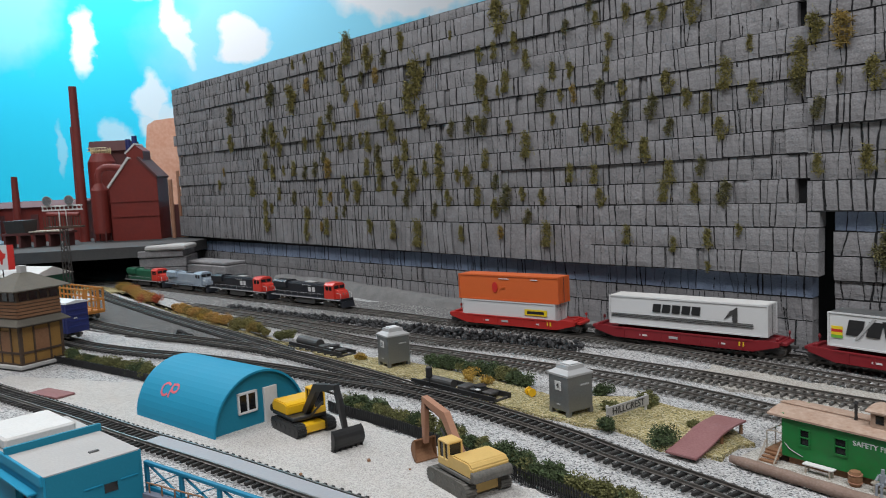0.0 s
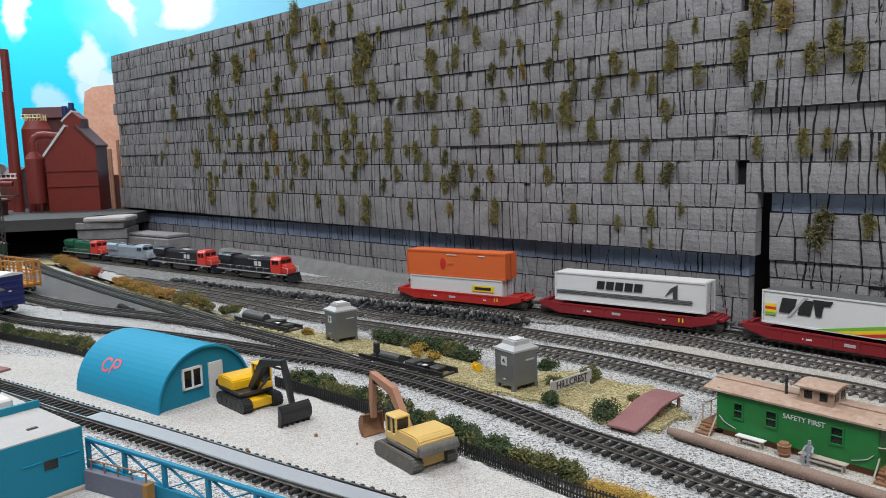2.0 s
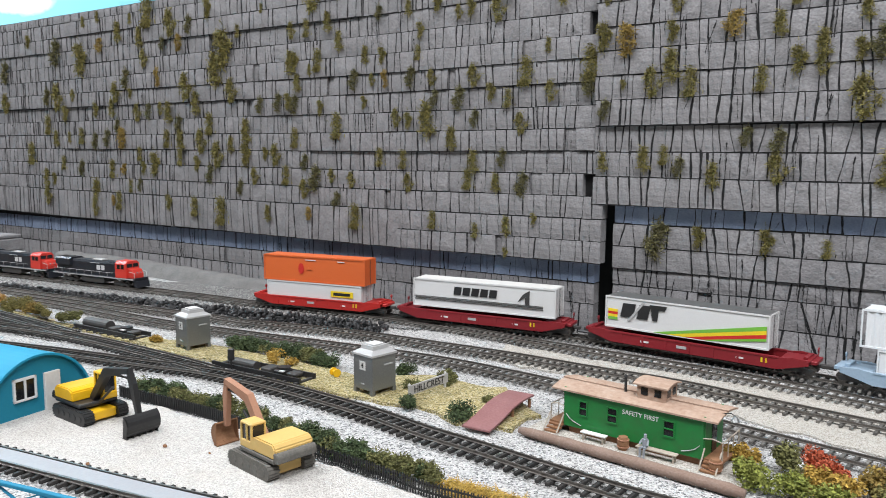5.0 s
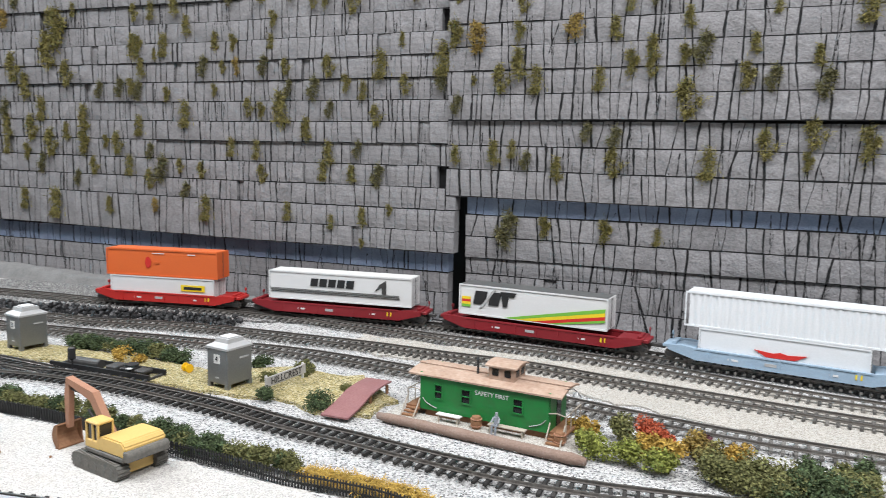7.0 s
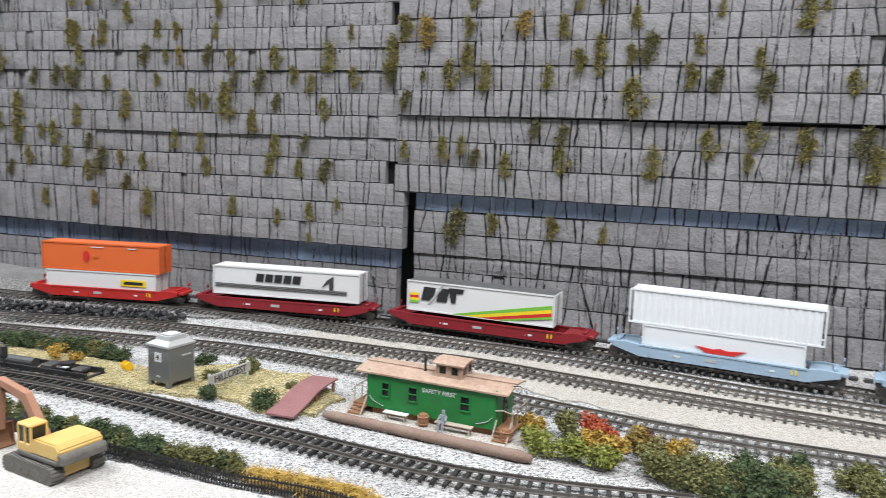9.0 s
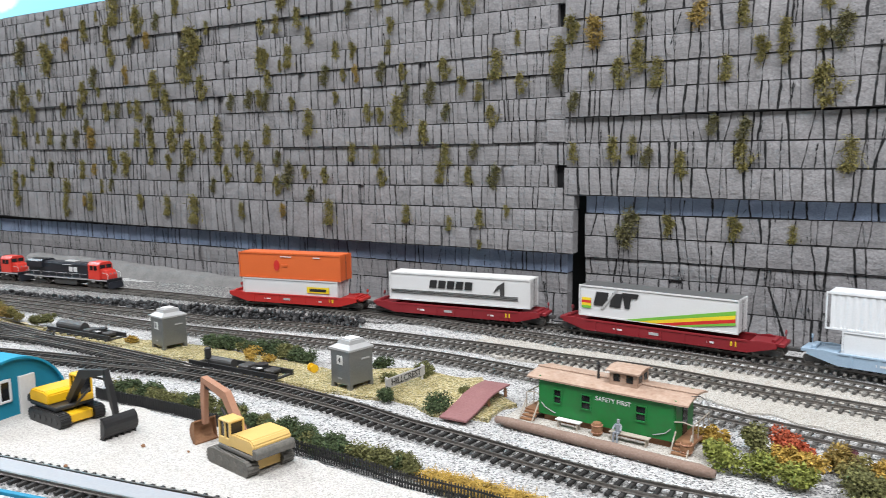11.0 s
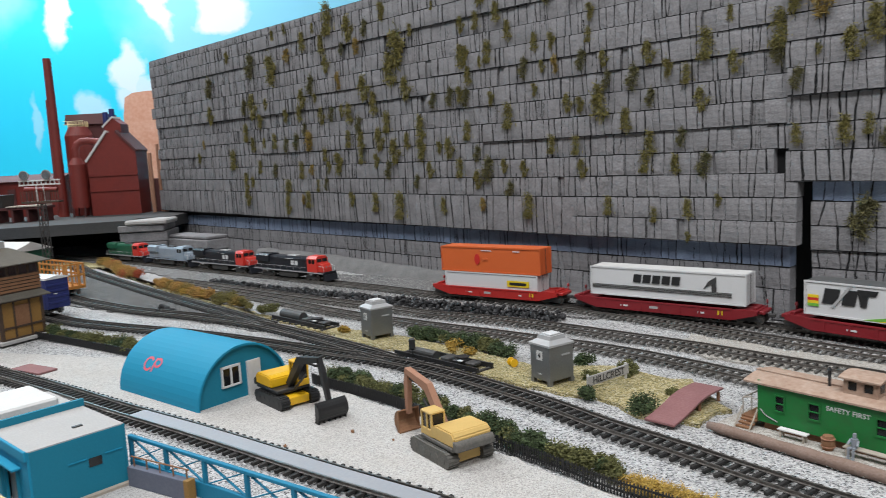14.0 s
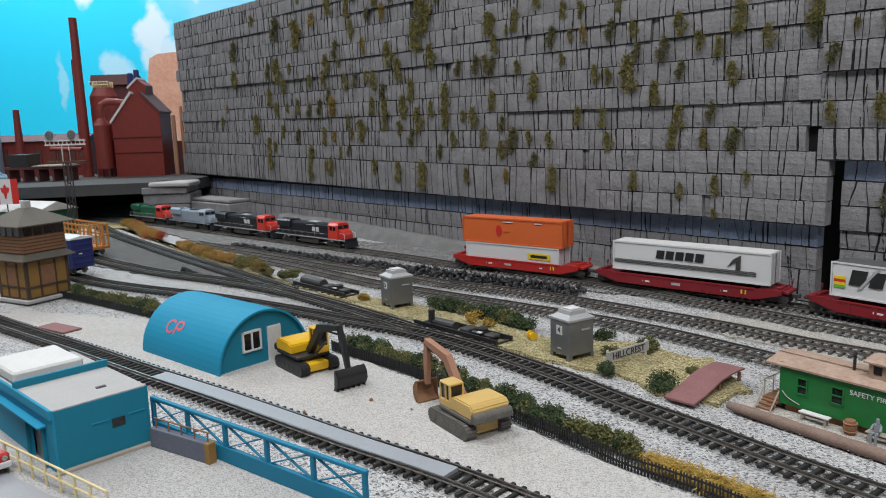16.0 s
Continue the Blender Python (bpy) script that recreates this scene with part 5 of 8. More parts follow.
box(bm, -0.0010, W + 0.0006, 0.0595, 0.0620, H, H + 0.0052)
part("parapet", bm, TEAL_DARK, roof)
bm = bmesh.new()
box(bm, -0.0016, 0.0004, -0.0006, D, H - 0.0050, H + 0.0012, 0.0004)
part("eaves_band", bm, TEAL, roof)
bm = bmesh.new()
box(bm, 0.034, 0.040, 0.018, 0.0205, H + 0.0002, H + 0.0012)
part("roof_hatch", bm, GUNMETAL, roof)
bm = bmesh.new()
box(bm, 0.002, W - 0.012, 0.068, D, H + 0.0004, H + 0.0085, 0.0014)
part("roof_box", bm, OFFWHITE, ob, "chalky white raised roof block")
bm = bmesh.new()
box(bm, 0.0022, 0.0045, 0.0165, 0.0395, 0.0, 0.0228)
part("loading_door", bm, CAB_GREY, ob)
for y in (0.014, 0.042):
    bm = bmesh.new()
    box(bm, -0.0020, -0.0002, y, y + 0.0016, 0.0, 0.0275)
    part("door_post", bm, TEAL_DARK, ob)
bm = bmesh.new()
box(bm, -0.0055, 0.0, 0.010, 0.110, 0.0265, 0.0280, 0.0003)
part("canopy", bm, TEAL, ob)
bm = bmesh.new()
box(bm, -0.004, W + 0.006, -0.004, -0.0002, 0.0, 0.0016)
part("sill_board", bm, GREY_WOOD, ob)

a, b = Vector((-0.1996, 0.4730, 0.001)), Vector((-0.0450, 0.3558, 0.001))
d = b - a
ob = thing("truss_bridge", Matrix.Translation(a) @ Matrix.Rotation(math.atan2(d.y, d.x), 4, "Z"), "long teal steel truss standing beside the siding", "truss")
L, TH, n = d.length, 0.0260, 5
for z0, z1, y0, y1 in ((0.0, 0.0100, -0.0014, 0.0014), (TH - 0.0022, TH, -0.0014, 0.0014)):
    bm = bmesh.new()
    box(bm, 0, L, y0, y1, z0, z1, 0.0003)
    part("chord", bm, TEAL_TRUSS, ob)
for k in range(n + 1):
    x = k * (L - 0.003) / n
    bm = bmesh.new()
    box(bm, x, x + 0.0023, -0.0012, 0.0012, 0.0098, TH - 0.0020)
    part("post", bm, TEAL_TRUSS, ob)
for k in range(n):
    x0, x1 = k * (L - 0.003) / n + 0.0028, (k + 1) * (L - 0.003) / n
    for za, zb in ((0.0100, TH - 0.0022), (TH - 0.0022, 0.0100)):
        bm = bmesh.new()
        upright(bm, [(x0, za), (x0 + 0.0018, za), (x1, zb), (x1 - 0.0018, zb)], -0.0007, 0.0007)
        part("brace", bm, TEAL_TRUSS, ob)

a, b = Vector((-0.1920, 0.4550, 0.001)), Vector((-0.1450, 0.4258, 0.001))
d = b - a
ob = thing("dock_wall", Matrix.Translation(a) @ Matrix.Rotation(math.atan2(d.y, d.x), 4, "Z"), "low grey dock wall with an ochre end", "dock wall")
bm = bmesh.new()
box(bm, 0, d.length - 0.004, -0.004, 0.001, 0, 0.0125, 0.0002)
part("wall", bm, DOCK_BLUE, ob)
bm = bmesh.new()
box(bm, d.length - 0.004, d.length, -0.0045, 0.0015, 0, 0.0130, 0.0003)
part("end_block", bm, OCHRE, ob)
bm = bmesh.new()
for k in range(5):
    x = 0.004 + k * 0.012
    rod(bm, (x, -0.0015, 0.012), (x, -0.0015, 0.019), 0.0005)
rod(bm, (0.002, -0.0015, 0.0188), (0.054, -0.0015, 0.0188), 0.0005)
part("handrail", bm, BROWN_WOOD, ob)

a, b = Vector((-0.3000, 0.4490, 0.001)), Vector((-0.1820, 0.3640, 0.001))
d = b - a
ob = thing("dock_railing", Matrix.Translation(a) @ Matrix.Rotation(math.atan2(d.y, d.x), 4, "Z"), "cream pipe railing along the dock", "railing")
for z in (0.0075, 0.0145):
    bm = bmesh.new()
    rod(bm, (0, 0, z), (d.length, 0, z), 0.0007)
    part("rail", bm, CREAM_RAIL, ob)
for k in range(10):
    x = k * d.length / 9
    bm = bmesh.new()
    rod(bm, (x, 0, 0), (x, 0, 0.0148), 0.0008)
    part("post", bm, CREAM_RAIL, ob)
bm = bmesh.new()
prism(bm, [(-0.33, 0.43), (-0.305, 0.445), (-0.185, 0.360), (-0.205, 0.300), (-0.33, 0.30)], 0.0, 0.0018)
tagged(part("dock_apron", bm, PALE_ROAD), "pale grey dock apron behind the railing", "apron", kind="structure")

# small red pickup at the dock
ob = thing("pickup_truck", pose(-0.2918, 0.4265, 0.0018, 0, 0, -36), "small red pickup with white bumper at the dock", "truck")
bm = bmesh.new()
box(bm, -0.026, 0.026, -0.0105, 0.0105, 0.005, 0.0125, 0.0012)
part("body", bm, CAR_RED, ob)
bm = bmesh.new()
box(bm, -0.010, 0.009, -0.0095, 0.0095, 0.0122, 0.0200, 0.0020)
part("cab", bm, CAR_RED, ob)
bm = bmesh.new()
box(bm, -0.0085, 0.0094, -0.0098, 0.0098, 0.0135, 0.0180, 0.001)
part("windows", bm, DARK_GLASS, ob)
bm = bmesh.new()
box(bm, 0.0258, 0.0275, -0.0105, 0.0105, 0.0040, 0.0075, 0.0004)
part("bumper", bm, WHITE, ob)
for y in (-0.0072, 0.0072):
    bm = bmesh.new()
    rod(bm, (0.0255, y, 0.0098), (0.0266, y, 0.0098), 0.0016, None, 12)
    part("headlight", bm, CHROME, ob)
for x in (-0.016, 0.016):
    for y in (-0.0098, 0.0098):
        bm = bmesh.new()
        rod(bm, (x, y - 0.0016, 0.0040), (x, y + 0.0016, 0.0040), 0.0040, None, 16)
        part("tyre", bm, BLACK, ob)

# ---- trains on the back track ----
R1_FINE = smooth_line(R1, 0.004)
RAIL_TOP = 0.0018 + 0.0018 + 0.0024


def track_index(x, y):
    return min(range(len(R1_FINE)), key=lambda k: (R1_FINE[k] - Vector((x, y, 0))).length)


def track_pose(start, length):
    """The pose of a vehicle whose rear end stands at arc length start; it looks along the track to its nearer end."""
    a = R1_FINE[min(int(start / 0.004), len(R1_FINE) - 1)]
    b = R1_FINE[min(int((start + length) / 0.004), len(R1_FINE) - 1)]
    d = b - a
    mid = (a + b) / 2
    return Matrix.Translation((mid.x, mid.y, RAIL_TOP)) @ Matrix.Rotation(math.atan2(d.y, d.x), 4, "Z")


def bogie(ob, x, axles, wheel_r=0.0052, spread=0.0100):
    bm = bmesh.new()
    half = spread * (axles - 1) / 2
    for s in (-1, 1):
        upright(bm, [(x - half - 0.004, 0.0065), (x - half - 0.002, 0.0030), (x + half + 0.002, 0.0030), (x + half + 0.004, 0.0065), (x + half * 0.4, 0.0088), (x - half * 0.4, 0.0088)], s * 0.0102 - 0.0011, s * 0.0102 + 0.0011)
    box(bm, x - 0.003, x + 0.003, -0.010, 0.010, 0.0045, 0.0085)
    b = part("bogie", bm, GUNMETAL, ob)
    for k in range(axles):
        bm = bmesh.new()
        xx = x - half + k * spread
        for s in (-1, 1):
            rod(bm, (xx, s * 0.0080 - 0.0014, wheel_r), (xx, s * 0.0080 + 0.0014, wheel_r), wheel_r, None, 14)
        rod(bm, (xx, -0.008, wheel_r), (xx, 0.008, wheel_r), 0.0012)
        part("wheel_set", bm, RAIL, b)


def well_car(start, length, mat, label):
    ob = thing("well_car", track_pose(start, length), label, "railway wagon", "cars of the container train")
    h = length / 2
    well = h - 0.036
    for s in (-1, 1):
        bm = bmesh.new()
        upright(bm, [(-h + 0.010, 0.0110), (-well, 0.0040), (well, 0.0040), (h - 0.010, 0.0110), (h - 0.010, 0.0155), (well + 0.012, 0.0165), (well, 0.0150), (-well, 0.0150), (-well - 0.012, 0.0165), (-h + 0.010, 0.0155)], s * 0.0158 - 0.0010, s * 0.0158 + 0.0010)
        side = part("side_sill", bm, mat, ob)
        bm = bmesh.new()
        box(bm, -well, well, s * 0.0158 - 0.0016, s * 0.0158 + 0.0016, 0.0142, 0.0156)
        part("top_rail", bm, mat, side)
        for k in range(7):
            bm = bmesh.new()
            x = -well + (k + 0.5) * 2 * well / 7
            box(bm, x - 0.0012, x + 0.0012, s * 0.0158 - 0.0015, s * 0.0158 + 0.0015, 0.0042, 0.0145)
            part("rib", bm, mat, side)
        for k, (x, w, hgt, mm) in enumerate(((-0.012, 0.010, 0.0028, CAB_LIGHT), (well * 0.55, 0.007, 0.0018, WHITE), (-well * 0.6, 0.009, 0.0018, WHITE), (well * 0.82, 0.0055, 0.0045, YELLOW_STRIPE))):
            bm = bmesh.new()
            y0, y1 = sorted((s * 0.0168, s * 0.0171))
            box(bm, x, x + w, y0, y1, 0.0082, 0.0082 + hgt)
            part("marking", bm, mm, side)
    bm = bmesh.new()
    box(bm, -well, well, -0.0150, 0.0150, 0.0035, 0.0050)
    part("well_floor", bm, mat, ob)
    for e in (-1, 1):
        bm = bmesh.new()
        x0, x1 = sorted((e * (well + 0.001), e * (h - 0.004)))
        box(bm, x0, x1, -0.0120, 0.0120, 0.0115, 0.0150, 0.0006)
        box(bm, *sorted((e * (h - 0.012), e * (h - 0.009))), -0.0165, 0.0165, 0.0145, 0.0158)
        plat = part("end_platform", bm, mat, ob)
        bm = bmesh.new()
        rod(bm, (e * (h - 0.008), 0.0105, 0.0148), (e * (h - 0.008), 0.0105, 0.0235), 0.0005)
        rod(bm, (e * (h - 0.0085), 0.0105, 0.0215), (e * (h - 0.0075), 0.0105, 0.0215), 0.0022, None, 12)
        box(bm, *sorted((e * (h - 0.016), e * (h - 0.012))), -0.0095, 0.0095, 0.0150, 0.0178, 0.0004)
        part("brake_wheel", bm, mat, plat)
        bm = bmesh.new()
        box(bm, *sorted((e * (h - 0.004), e * (h + 0.0035))), -0.0022, 0.0022, 0.0075, 0.0110, 0.0005)
        part("coupler", bm, GUNMETAL, ob)
        bogie(ob, e * (h - 0.020), 2, 0.0052, 0.0190)
    return ob


def container(start, length_car, z, length, height, mat, label, ribs=0, roof=None, shift=0.0):
    ob = thing("container", track_pose(start, length_car) @ pose(shift, 0, z), label, "container", "containers on the train")
    h, w = length / 2, 0.0140
    bm = bmesh.new()
    if ribs:
        n = ribs * 4
        row = []
        for k in range(n + 1):
            x = -h + 0.003 + (length - 0.006) * k / n
            row.append((x, 0.0 if k % 4 in (0, 1) else 0.0007))
        outline = [(x, -w + d) for x, d in row] + [(x, w - d) for x, d in row[::-1]]
        prism(bm, outline, 0.0008, height - 0.0008)
    else:
        box(bm, -h + 0.0003, h - 0.0003, -w + 0.0003, w - 0.0003, 0.0002, height - 0.0002, 0.0003)
    body = part("body", bm, mat, ob)
    for s in (-1, 1):
        bm = bmesh.new()
        for z0 in (0.0, height - 0.0016):
            box(bm, -h, h, s * w - 0.0005, s * w + 0.0005, z0, z0 + 0.0016)
        for e in (-1, 1):
            box(bm, e * h - 0.0010, e * h + 0.0002, s * w - 0.0006, s * w + 0.0006, 0.0, height)
        part("corner_frame", bm, mat, ob)
    bm = bmesh.new()
    box(bm, -h + 0.001, h - 0.001, -w + 0.001, w - 0.001, height - 0.0004, height + 0.0003)
    part("roof", bm, roof or mat, ob)
    for y in (-0.0090, -0.0035, 0.0035, 0.0090):
        bm = bmesh.new()
        rod(bm, (h + 0.0004, y, 0.001), (h + 0.0004, y, height - 0.001), 0.00022, None, 6)
        part("door_bar", bm, CAB_LIGHT if mat in (WHITE, BOX_SILVER) else mat, ob)
    bm = bmesh.new()
    box(bm, h - 0.0001, h + 0.0003, -0.0003, 0.0003, 0.001, height - 0.001)
    part("door_seam", bm, GUNMETAL, ob)
    return ob, w


def mark(ob, name, outline, mat, w, proud=0.0007):
    """A flat painted shape (x, z) on both long sides of a container."""
    for s in (-1, 1):
        bm = bmesh.new()
        y0, y1 = sorted((s * w, s * (w + proud)))
        upright(bm, [(x * -s if s > 0 else x, z) for x, z in outline], y0, y1)
        part(name, bm, mat, ob)


def rect(x0, x1, z0, z1, lean=0.0):
    return [(x0, z0), (x1, z0), (x1 + lean, z1), (x0 + lean, z1)]


s1 = track_index(0.073, 0.985) * 0.004 - 0.073
L1, L2 = 0.207, 0.228
well_car(s1, L1, CAR_RED, "red low well car carrying two stacked containers")
ob, w = container(s1, L1, 0.0052, 0.1400, 0.0300, WHITE, "white container sitting in the red well car", shift=-0.004)
mark(ob, "name_plate", rect(0.026, 0.058, 0.0140, 0.0215), YELLOW_STRIPE, w)
mark(ob, "name_bar", rect(0.030, 0.054, 0.0160, 0.0195), BLACK, w, 0.0009)
ob, w = container(s1, L1, 0.0355, 0.1500, 0.0330, BOX_ORANGE, "orange container stacked on a white one", shift=-0.004)
mark(ob, "round_mark", [(-0.018 + 0.0042 * math.cos(a * math.pi / 6), 0.0170 + 0.0070 * math.sin(a * math.pi / 6)) for a in range(12)], RED, w)
mark(ob, "name_bar", rect(-0.010, -0.002, 0.0160, 0.0185), BOX_ORANGE, w)
mark(ob, "small_bar", rect(-0.012, 0.004, 0.0280, 0.0290), WHITE, w)
mark(ob, "small_bar", rect(0.036, 0.046, 0.0280, 0.0292), WHITE, w)

s2 = s1 + L1 + 0.009
well_car(s2, L2, CAR_MAROON, "dark red spine car carrying a white trailer body")
ob, w = container(s2, L2, 0.0190, 0.1770, 0.0330, WHITE, "white trailer body with black lettering bars and grey stripes", roof=OFFWHITE, shift=0.004)
for k in range(5):
    x = -0.036 + k * 0.0112
    mark(ob, "lettering_bar", rect(x, x + 0.0092, 0.0170, 0.0262, 0.0014), BLACK, w)
for z in (0.0085, 0.0103, 0.0121):
    mark(ob, "stripe", rect(-0.087, 0.074, z, z + 0.0004), GUNMETAL, w)
mark(ob, "emblem", [(0.044, 0.0150), (0.050, 0.0240), (0.058, 0.0290), (0.058, 0.0130), (0.053, 0.0130), (0.053, 0.0210)], GUNMETAL, w)

s3 = s2 + L2 + 0.009
well_car(s3, 0.238, CAR_MAROON, "dark red spine car carrying a striped trailer body")
ob, w = container(s3, 0.238, 0.0190, 0.1640, 0.0330, WHITE, "white trailer body with green, yellow and red diagonal stripes", roof=CAB_GREY, shift=-0.008)
mark(ob, "stripe", [(-0.016, 0.0010), (0.0795, 0.0185), (0.0795, 0.0225), (-0.030, 0.0010)], GREEN_STRIPE, w, 0.0006)
mark(ob, "stripe", [(0.002, 0.0010), (0.0795, 0.0148), (0.0795, 0.0185), (-0.016, 0.0010)], YELLOW_STRIPE, w, 0.0006)
mark(ob, "stripe", [(0.020, 0.0010), (0.0795, 0.0112), (0.0795, 0.0148), (0.002, 0.0010)], RED, w, 0.0006)
mark(ob, "stripe", [(0.030, 0.0010), (0.0795, 0.0085), (0.0795, 0.0112), (0.020, 0.0010)], GREEN_STRIPE, w, 0.0006)
for k, mm in enumerate((GREEN_STRIPE, YELLOW_STRIPE, RED, YELLOW_STRIPE)):
    mark(ob, "stripe", rect(-0.0795, -0.069, 0.0085 + 0.0028 * k, 0.0113 + 0.0028 * k), mm, w, 0.0006)
mark(ob, "letter_shape", rect(-0.066, -0.052, 0.0125, 0.0270, 0.003), BLACK, w)
mark(ob, "letter_shape", rect(-0.048, -0.036, 0.0125, 0.0270, 0.003), BLACK, w)
mark(ob, "letter_shape", [(-0.031, 0.0125), (-0.026, 0.0125), (-0.0245, 0.0235), (-0.018, 0.0235), (-0.016, 0.0285), (-0.034, 0.0285)], BLACK, w)
mark(ob, "slash", rect(-0.058, -0.055, 0.0090, 0.0300, 0.016), CAB_LIGHT, w, 0.0009)

s4 = s3 + 0.238 + 0.009
well_car(s4, L1 + 0.01, CAR_BLUE, "pale blue well car carrying two white containers")
ob, w = container(s4, L1 + 0.01, 0.0052, 0.1400, 0.0300, BOX_SILVER, "white container with a red winged mark")
mark(ob, "winged_mark", [(-0.022, 0.0165), (-0.006, 0.0150), (0.0, 0.0165), (0.006, 0.0150), (0.022, 0.0165), (0.012, 0.0110), (-0.012, 0.0110)], RED, w)
ob, w = container(s4, L1 + 0.01, 0.0355, 0.1680, 0.0330, BOX_SILVER, "silver-white corrugated container stacked on top", ribs=26, roof=BOX_SILVER)
s5 = s4 + L1 + 0.019
well_car(s5, L1 + 0.01, CAR_BLUE, "pale blue well car with maroon and green containers")
ob, w = container(s5, L1 + 0.01, 0.0052, 0.1400, 0.0300, BOX_GREEN, "green container with a white chevron")
mark(ob, "chevron", [(-0.068, 0.0050), (-0.058, 0.0150), (-0.068, 0.0250), (-0.060, 0.0250), (-0.050, 0.0150), (-0.060, 0.0050)], WHITE, w)
mark(ob, "name_bar", rect(-0.048, -0.030, 0.0180, 0.0215), WHITE, w)
ob, w = container(s5, L1 + 0.01, 0.0355, 0.1400, 0.0330, BOX_BROWN, "dark maroon container stacked on a green one")
mark(ob, "small_bar", rect(-0.066, -0.061, 0.0200, 0.0285), WHITE, w)
s6 = s5 + L1 + 0.019
well_car(s6, 0.226, CAR_BLUE, "pale blue well car with orange and white containers")
ob, w = container(s6, 0.226, 0.0052, 0.1680, 0.0300, WHITE, "white container with purple and red marks")
mark(ob, "emblem", [(-0.030, 0.0130), (-0.012, 0.0110), (-0.008, 0.0200), (-0.024, 0.0230)], PURPLE, w)
mark(ob, "emblem", rect(0.036, 0.052, 0.0090, 0.0200), RED, w)
ob, w = container(s6, 0.226, 0.0355, 0.1575, 0.0330, BOX_BRIGHT, "bright orange container stacked on a white one")
mark(ob, "name_bar", rect(-0.074, -0.068, 0.0060, 0.0290), CAB_LIGHT, w)

LOCO_SCALE = 0.82


def locomotive(front, hood, nose, cab, stripe, label, length=0.236, lettered=True, rear=None):
    """A six-axle diesel whose nose stands at arc length front."""
    start = front - length * LOCO_SCALE
    ob = thing("locomotive", track_pose(start, length * LOCO_SCALE) @ Matrix.Scale(LOCO_SCALE, 4), label, "locomotive", "locomotives by the tunnel")
    h = length / 2
    bm = bmesh.new()
    box(bm, -h + 0.006, h - 0.006, -0.0165, 0.0165, 0.0140, 0.0170, 0.0004)
    part("frame", bm, LOCO_BLACK, ob)
    for s in (-1, 1):
        bm = bmesh.new()
        y0, y1 = sorted((s * 0.0162, s * 0.0169))
        box(bm, -h + 0.008, h - 0.008, y0, y1, 0.0150, 0.0168)
        part("sill_stripe", bm, stripe, ob)
        bm = bmesh.new()
        pts = [(x, s * 0.0160, 0.0250) for x in (-h + 0.012, h - 0.060)]
        tube(bm, pts, 0.0003, 5)
        k = -h + 0.012
        while k < h - 0.060:
            rod(bm, (k, s * 0.0160, 0.0168), (k, s * 0.0160, 0.0250), 0.0003, None, 5)
            k += 0.021
        part("handrail", bm, CAB_LIGHT, ob)
    bm = bmesh.new()
    upright(bm, [(-0.030, 0.0135), (-0.030, 0.0060), (-0.026, 0.0038), (0.026, 0.0038), (0.030, 0.0060), (0.030, 0.0135)], -0.0145, 0.0145)
    part("fuel_tank", bm, GUNMETAL, ob)
    bm = bmesh.new()
    prof = [(-0.0098, 0.0168), (-0.0098, 0.0400), (-0.0075, 0.0440), (0.0075, 0.0440), (0.0098, 0.0400), (0.0098, 0.0168)]
    across(bm, prof, -h + 0.012, h - 0.056)
    part("long_hood", bm, hood, ob)
    bm = bmesh.new()
    across(bm, [(-0.0150, 0.0320), (-0.0150, 0.0430), (-0.0110, 0.0465), (0.0110, 0.0465), (0.0150, 0.0430), (0.0150, 0.0320)], -h + 0.014, -h + 0.056)
    part("radiator", bm, rear or hood, ob)
    for k in range(3):
        bm = bmesh.new()
        rod(bm, (-h + 0.022 + 0.012 * k, 0, 0.0465), (-h + 0.022 + 0.012 * k, 0, 0.0478), 0.0050, None, 16)
        part("roof_fan", bm, GUNMETAL, ob)
    bm = bmesh.new()
    box(bm, -0.010, 0.018, -0.0060, 0.0060, 0.0438, 0.0465, 0.0008)
    part("exhaust_housing", bm, CAB_LIGHT if hood is LOCO_BLACK else GUNMETAL, ob)
    bm = bmesh.new()
    across(bm, [(-0.0150, 0.0168), (-0.0150, 0.0430), (-0.0100, 0.0478), (0.0100, 0.0478), (0.0150, 0.0430), (0.0150, 0.0168)], h - 0.056, h - 0.028)
    cabin = part("cab", bm, cab, ob)
    for s in (-1, 1):
        for x0, x1 in ((h - 0.051, h - 0.043), (h - 0.041, h - 0.033)):
            bm = bmesh.new()
            y0, y1 = sorted((s * 0.0148, s * 0.0153))
            box(bm, x0, x1, y0, y1, 0.0335, 0.0415)
            part("side_window", bm, DARK_GLASS, cabin)
    for y0, y1 in ((-0.0125, -0.0010), (0.0010, 0.0125)):
        bm = bmesh.new()
        box(bm, h - 0.0283, h - 0.0275, y0, y1, 0.0365, 0.0430)
        part("windscreen", bm, DARK_GLASS, cabin)
    bm = bmesh.new()
    upright(bm, [(h - 0.028, 0.0168), (h - 0.028, 0.0355), (h - 0.016, 0.0335), (h - 0.0115, 0.0250), (h - 0.0115, 0.0168)], -0.0110, 0.0110)
    bmesh.ops.bevel(bm, geom=bm.edges[:], offset=0.0010, segments=1, affect="EDGES")
    part("nose", bm, nose, ob)
    bm = bmesh.new()
    upright(bm, [(h - 0.008, 0.0130), (h - 0.008, 0.0030), (h - 0.001, 0.0016), (h - 0.004, 0.0130)], -0.0150, 0.0150)
    part("snowplow", bm, LOCO_BLACK, ob)
    bm = bmesh.new()
    box(bm, h - 0.009, h - 0.006, -0.0160, 0.0160, 0.0120, 0.0185)
    part("pilot", bm, LOCO_BLACK, ob)
    for y in (-0.004, 0.004):
        bm = bmesh.new()
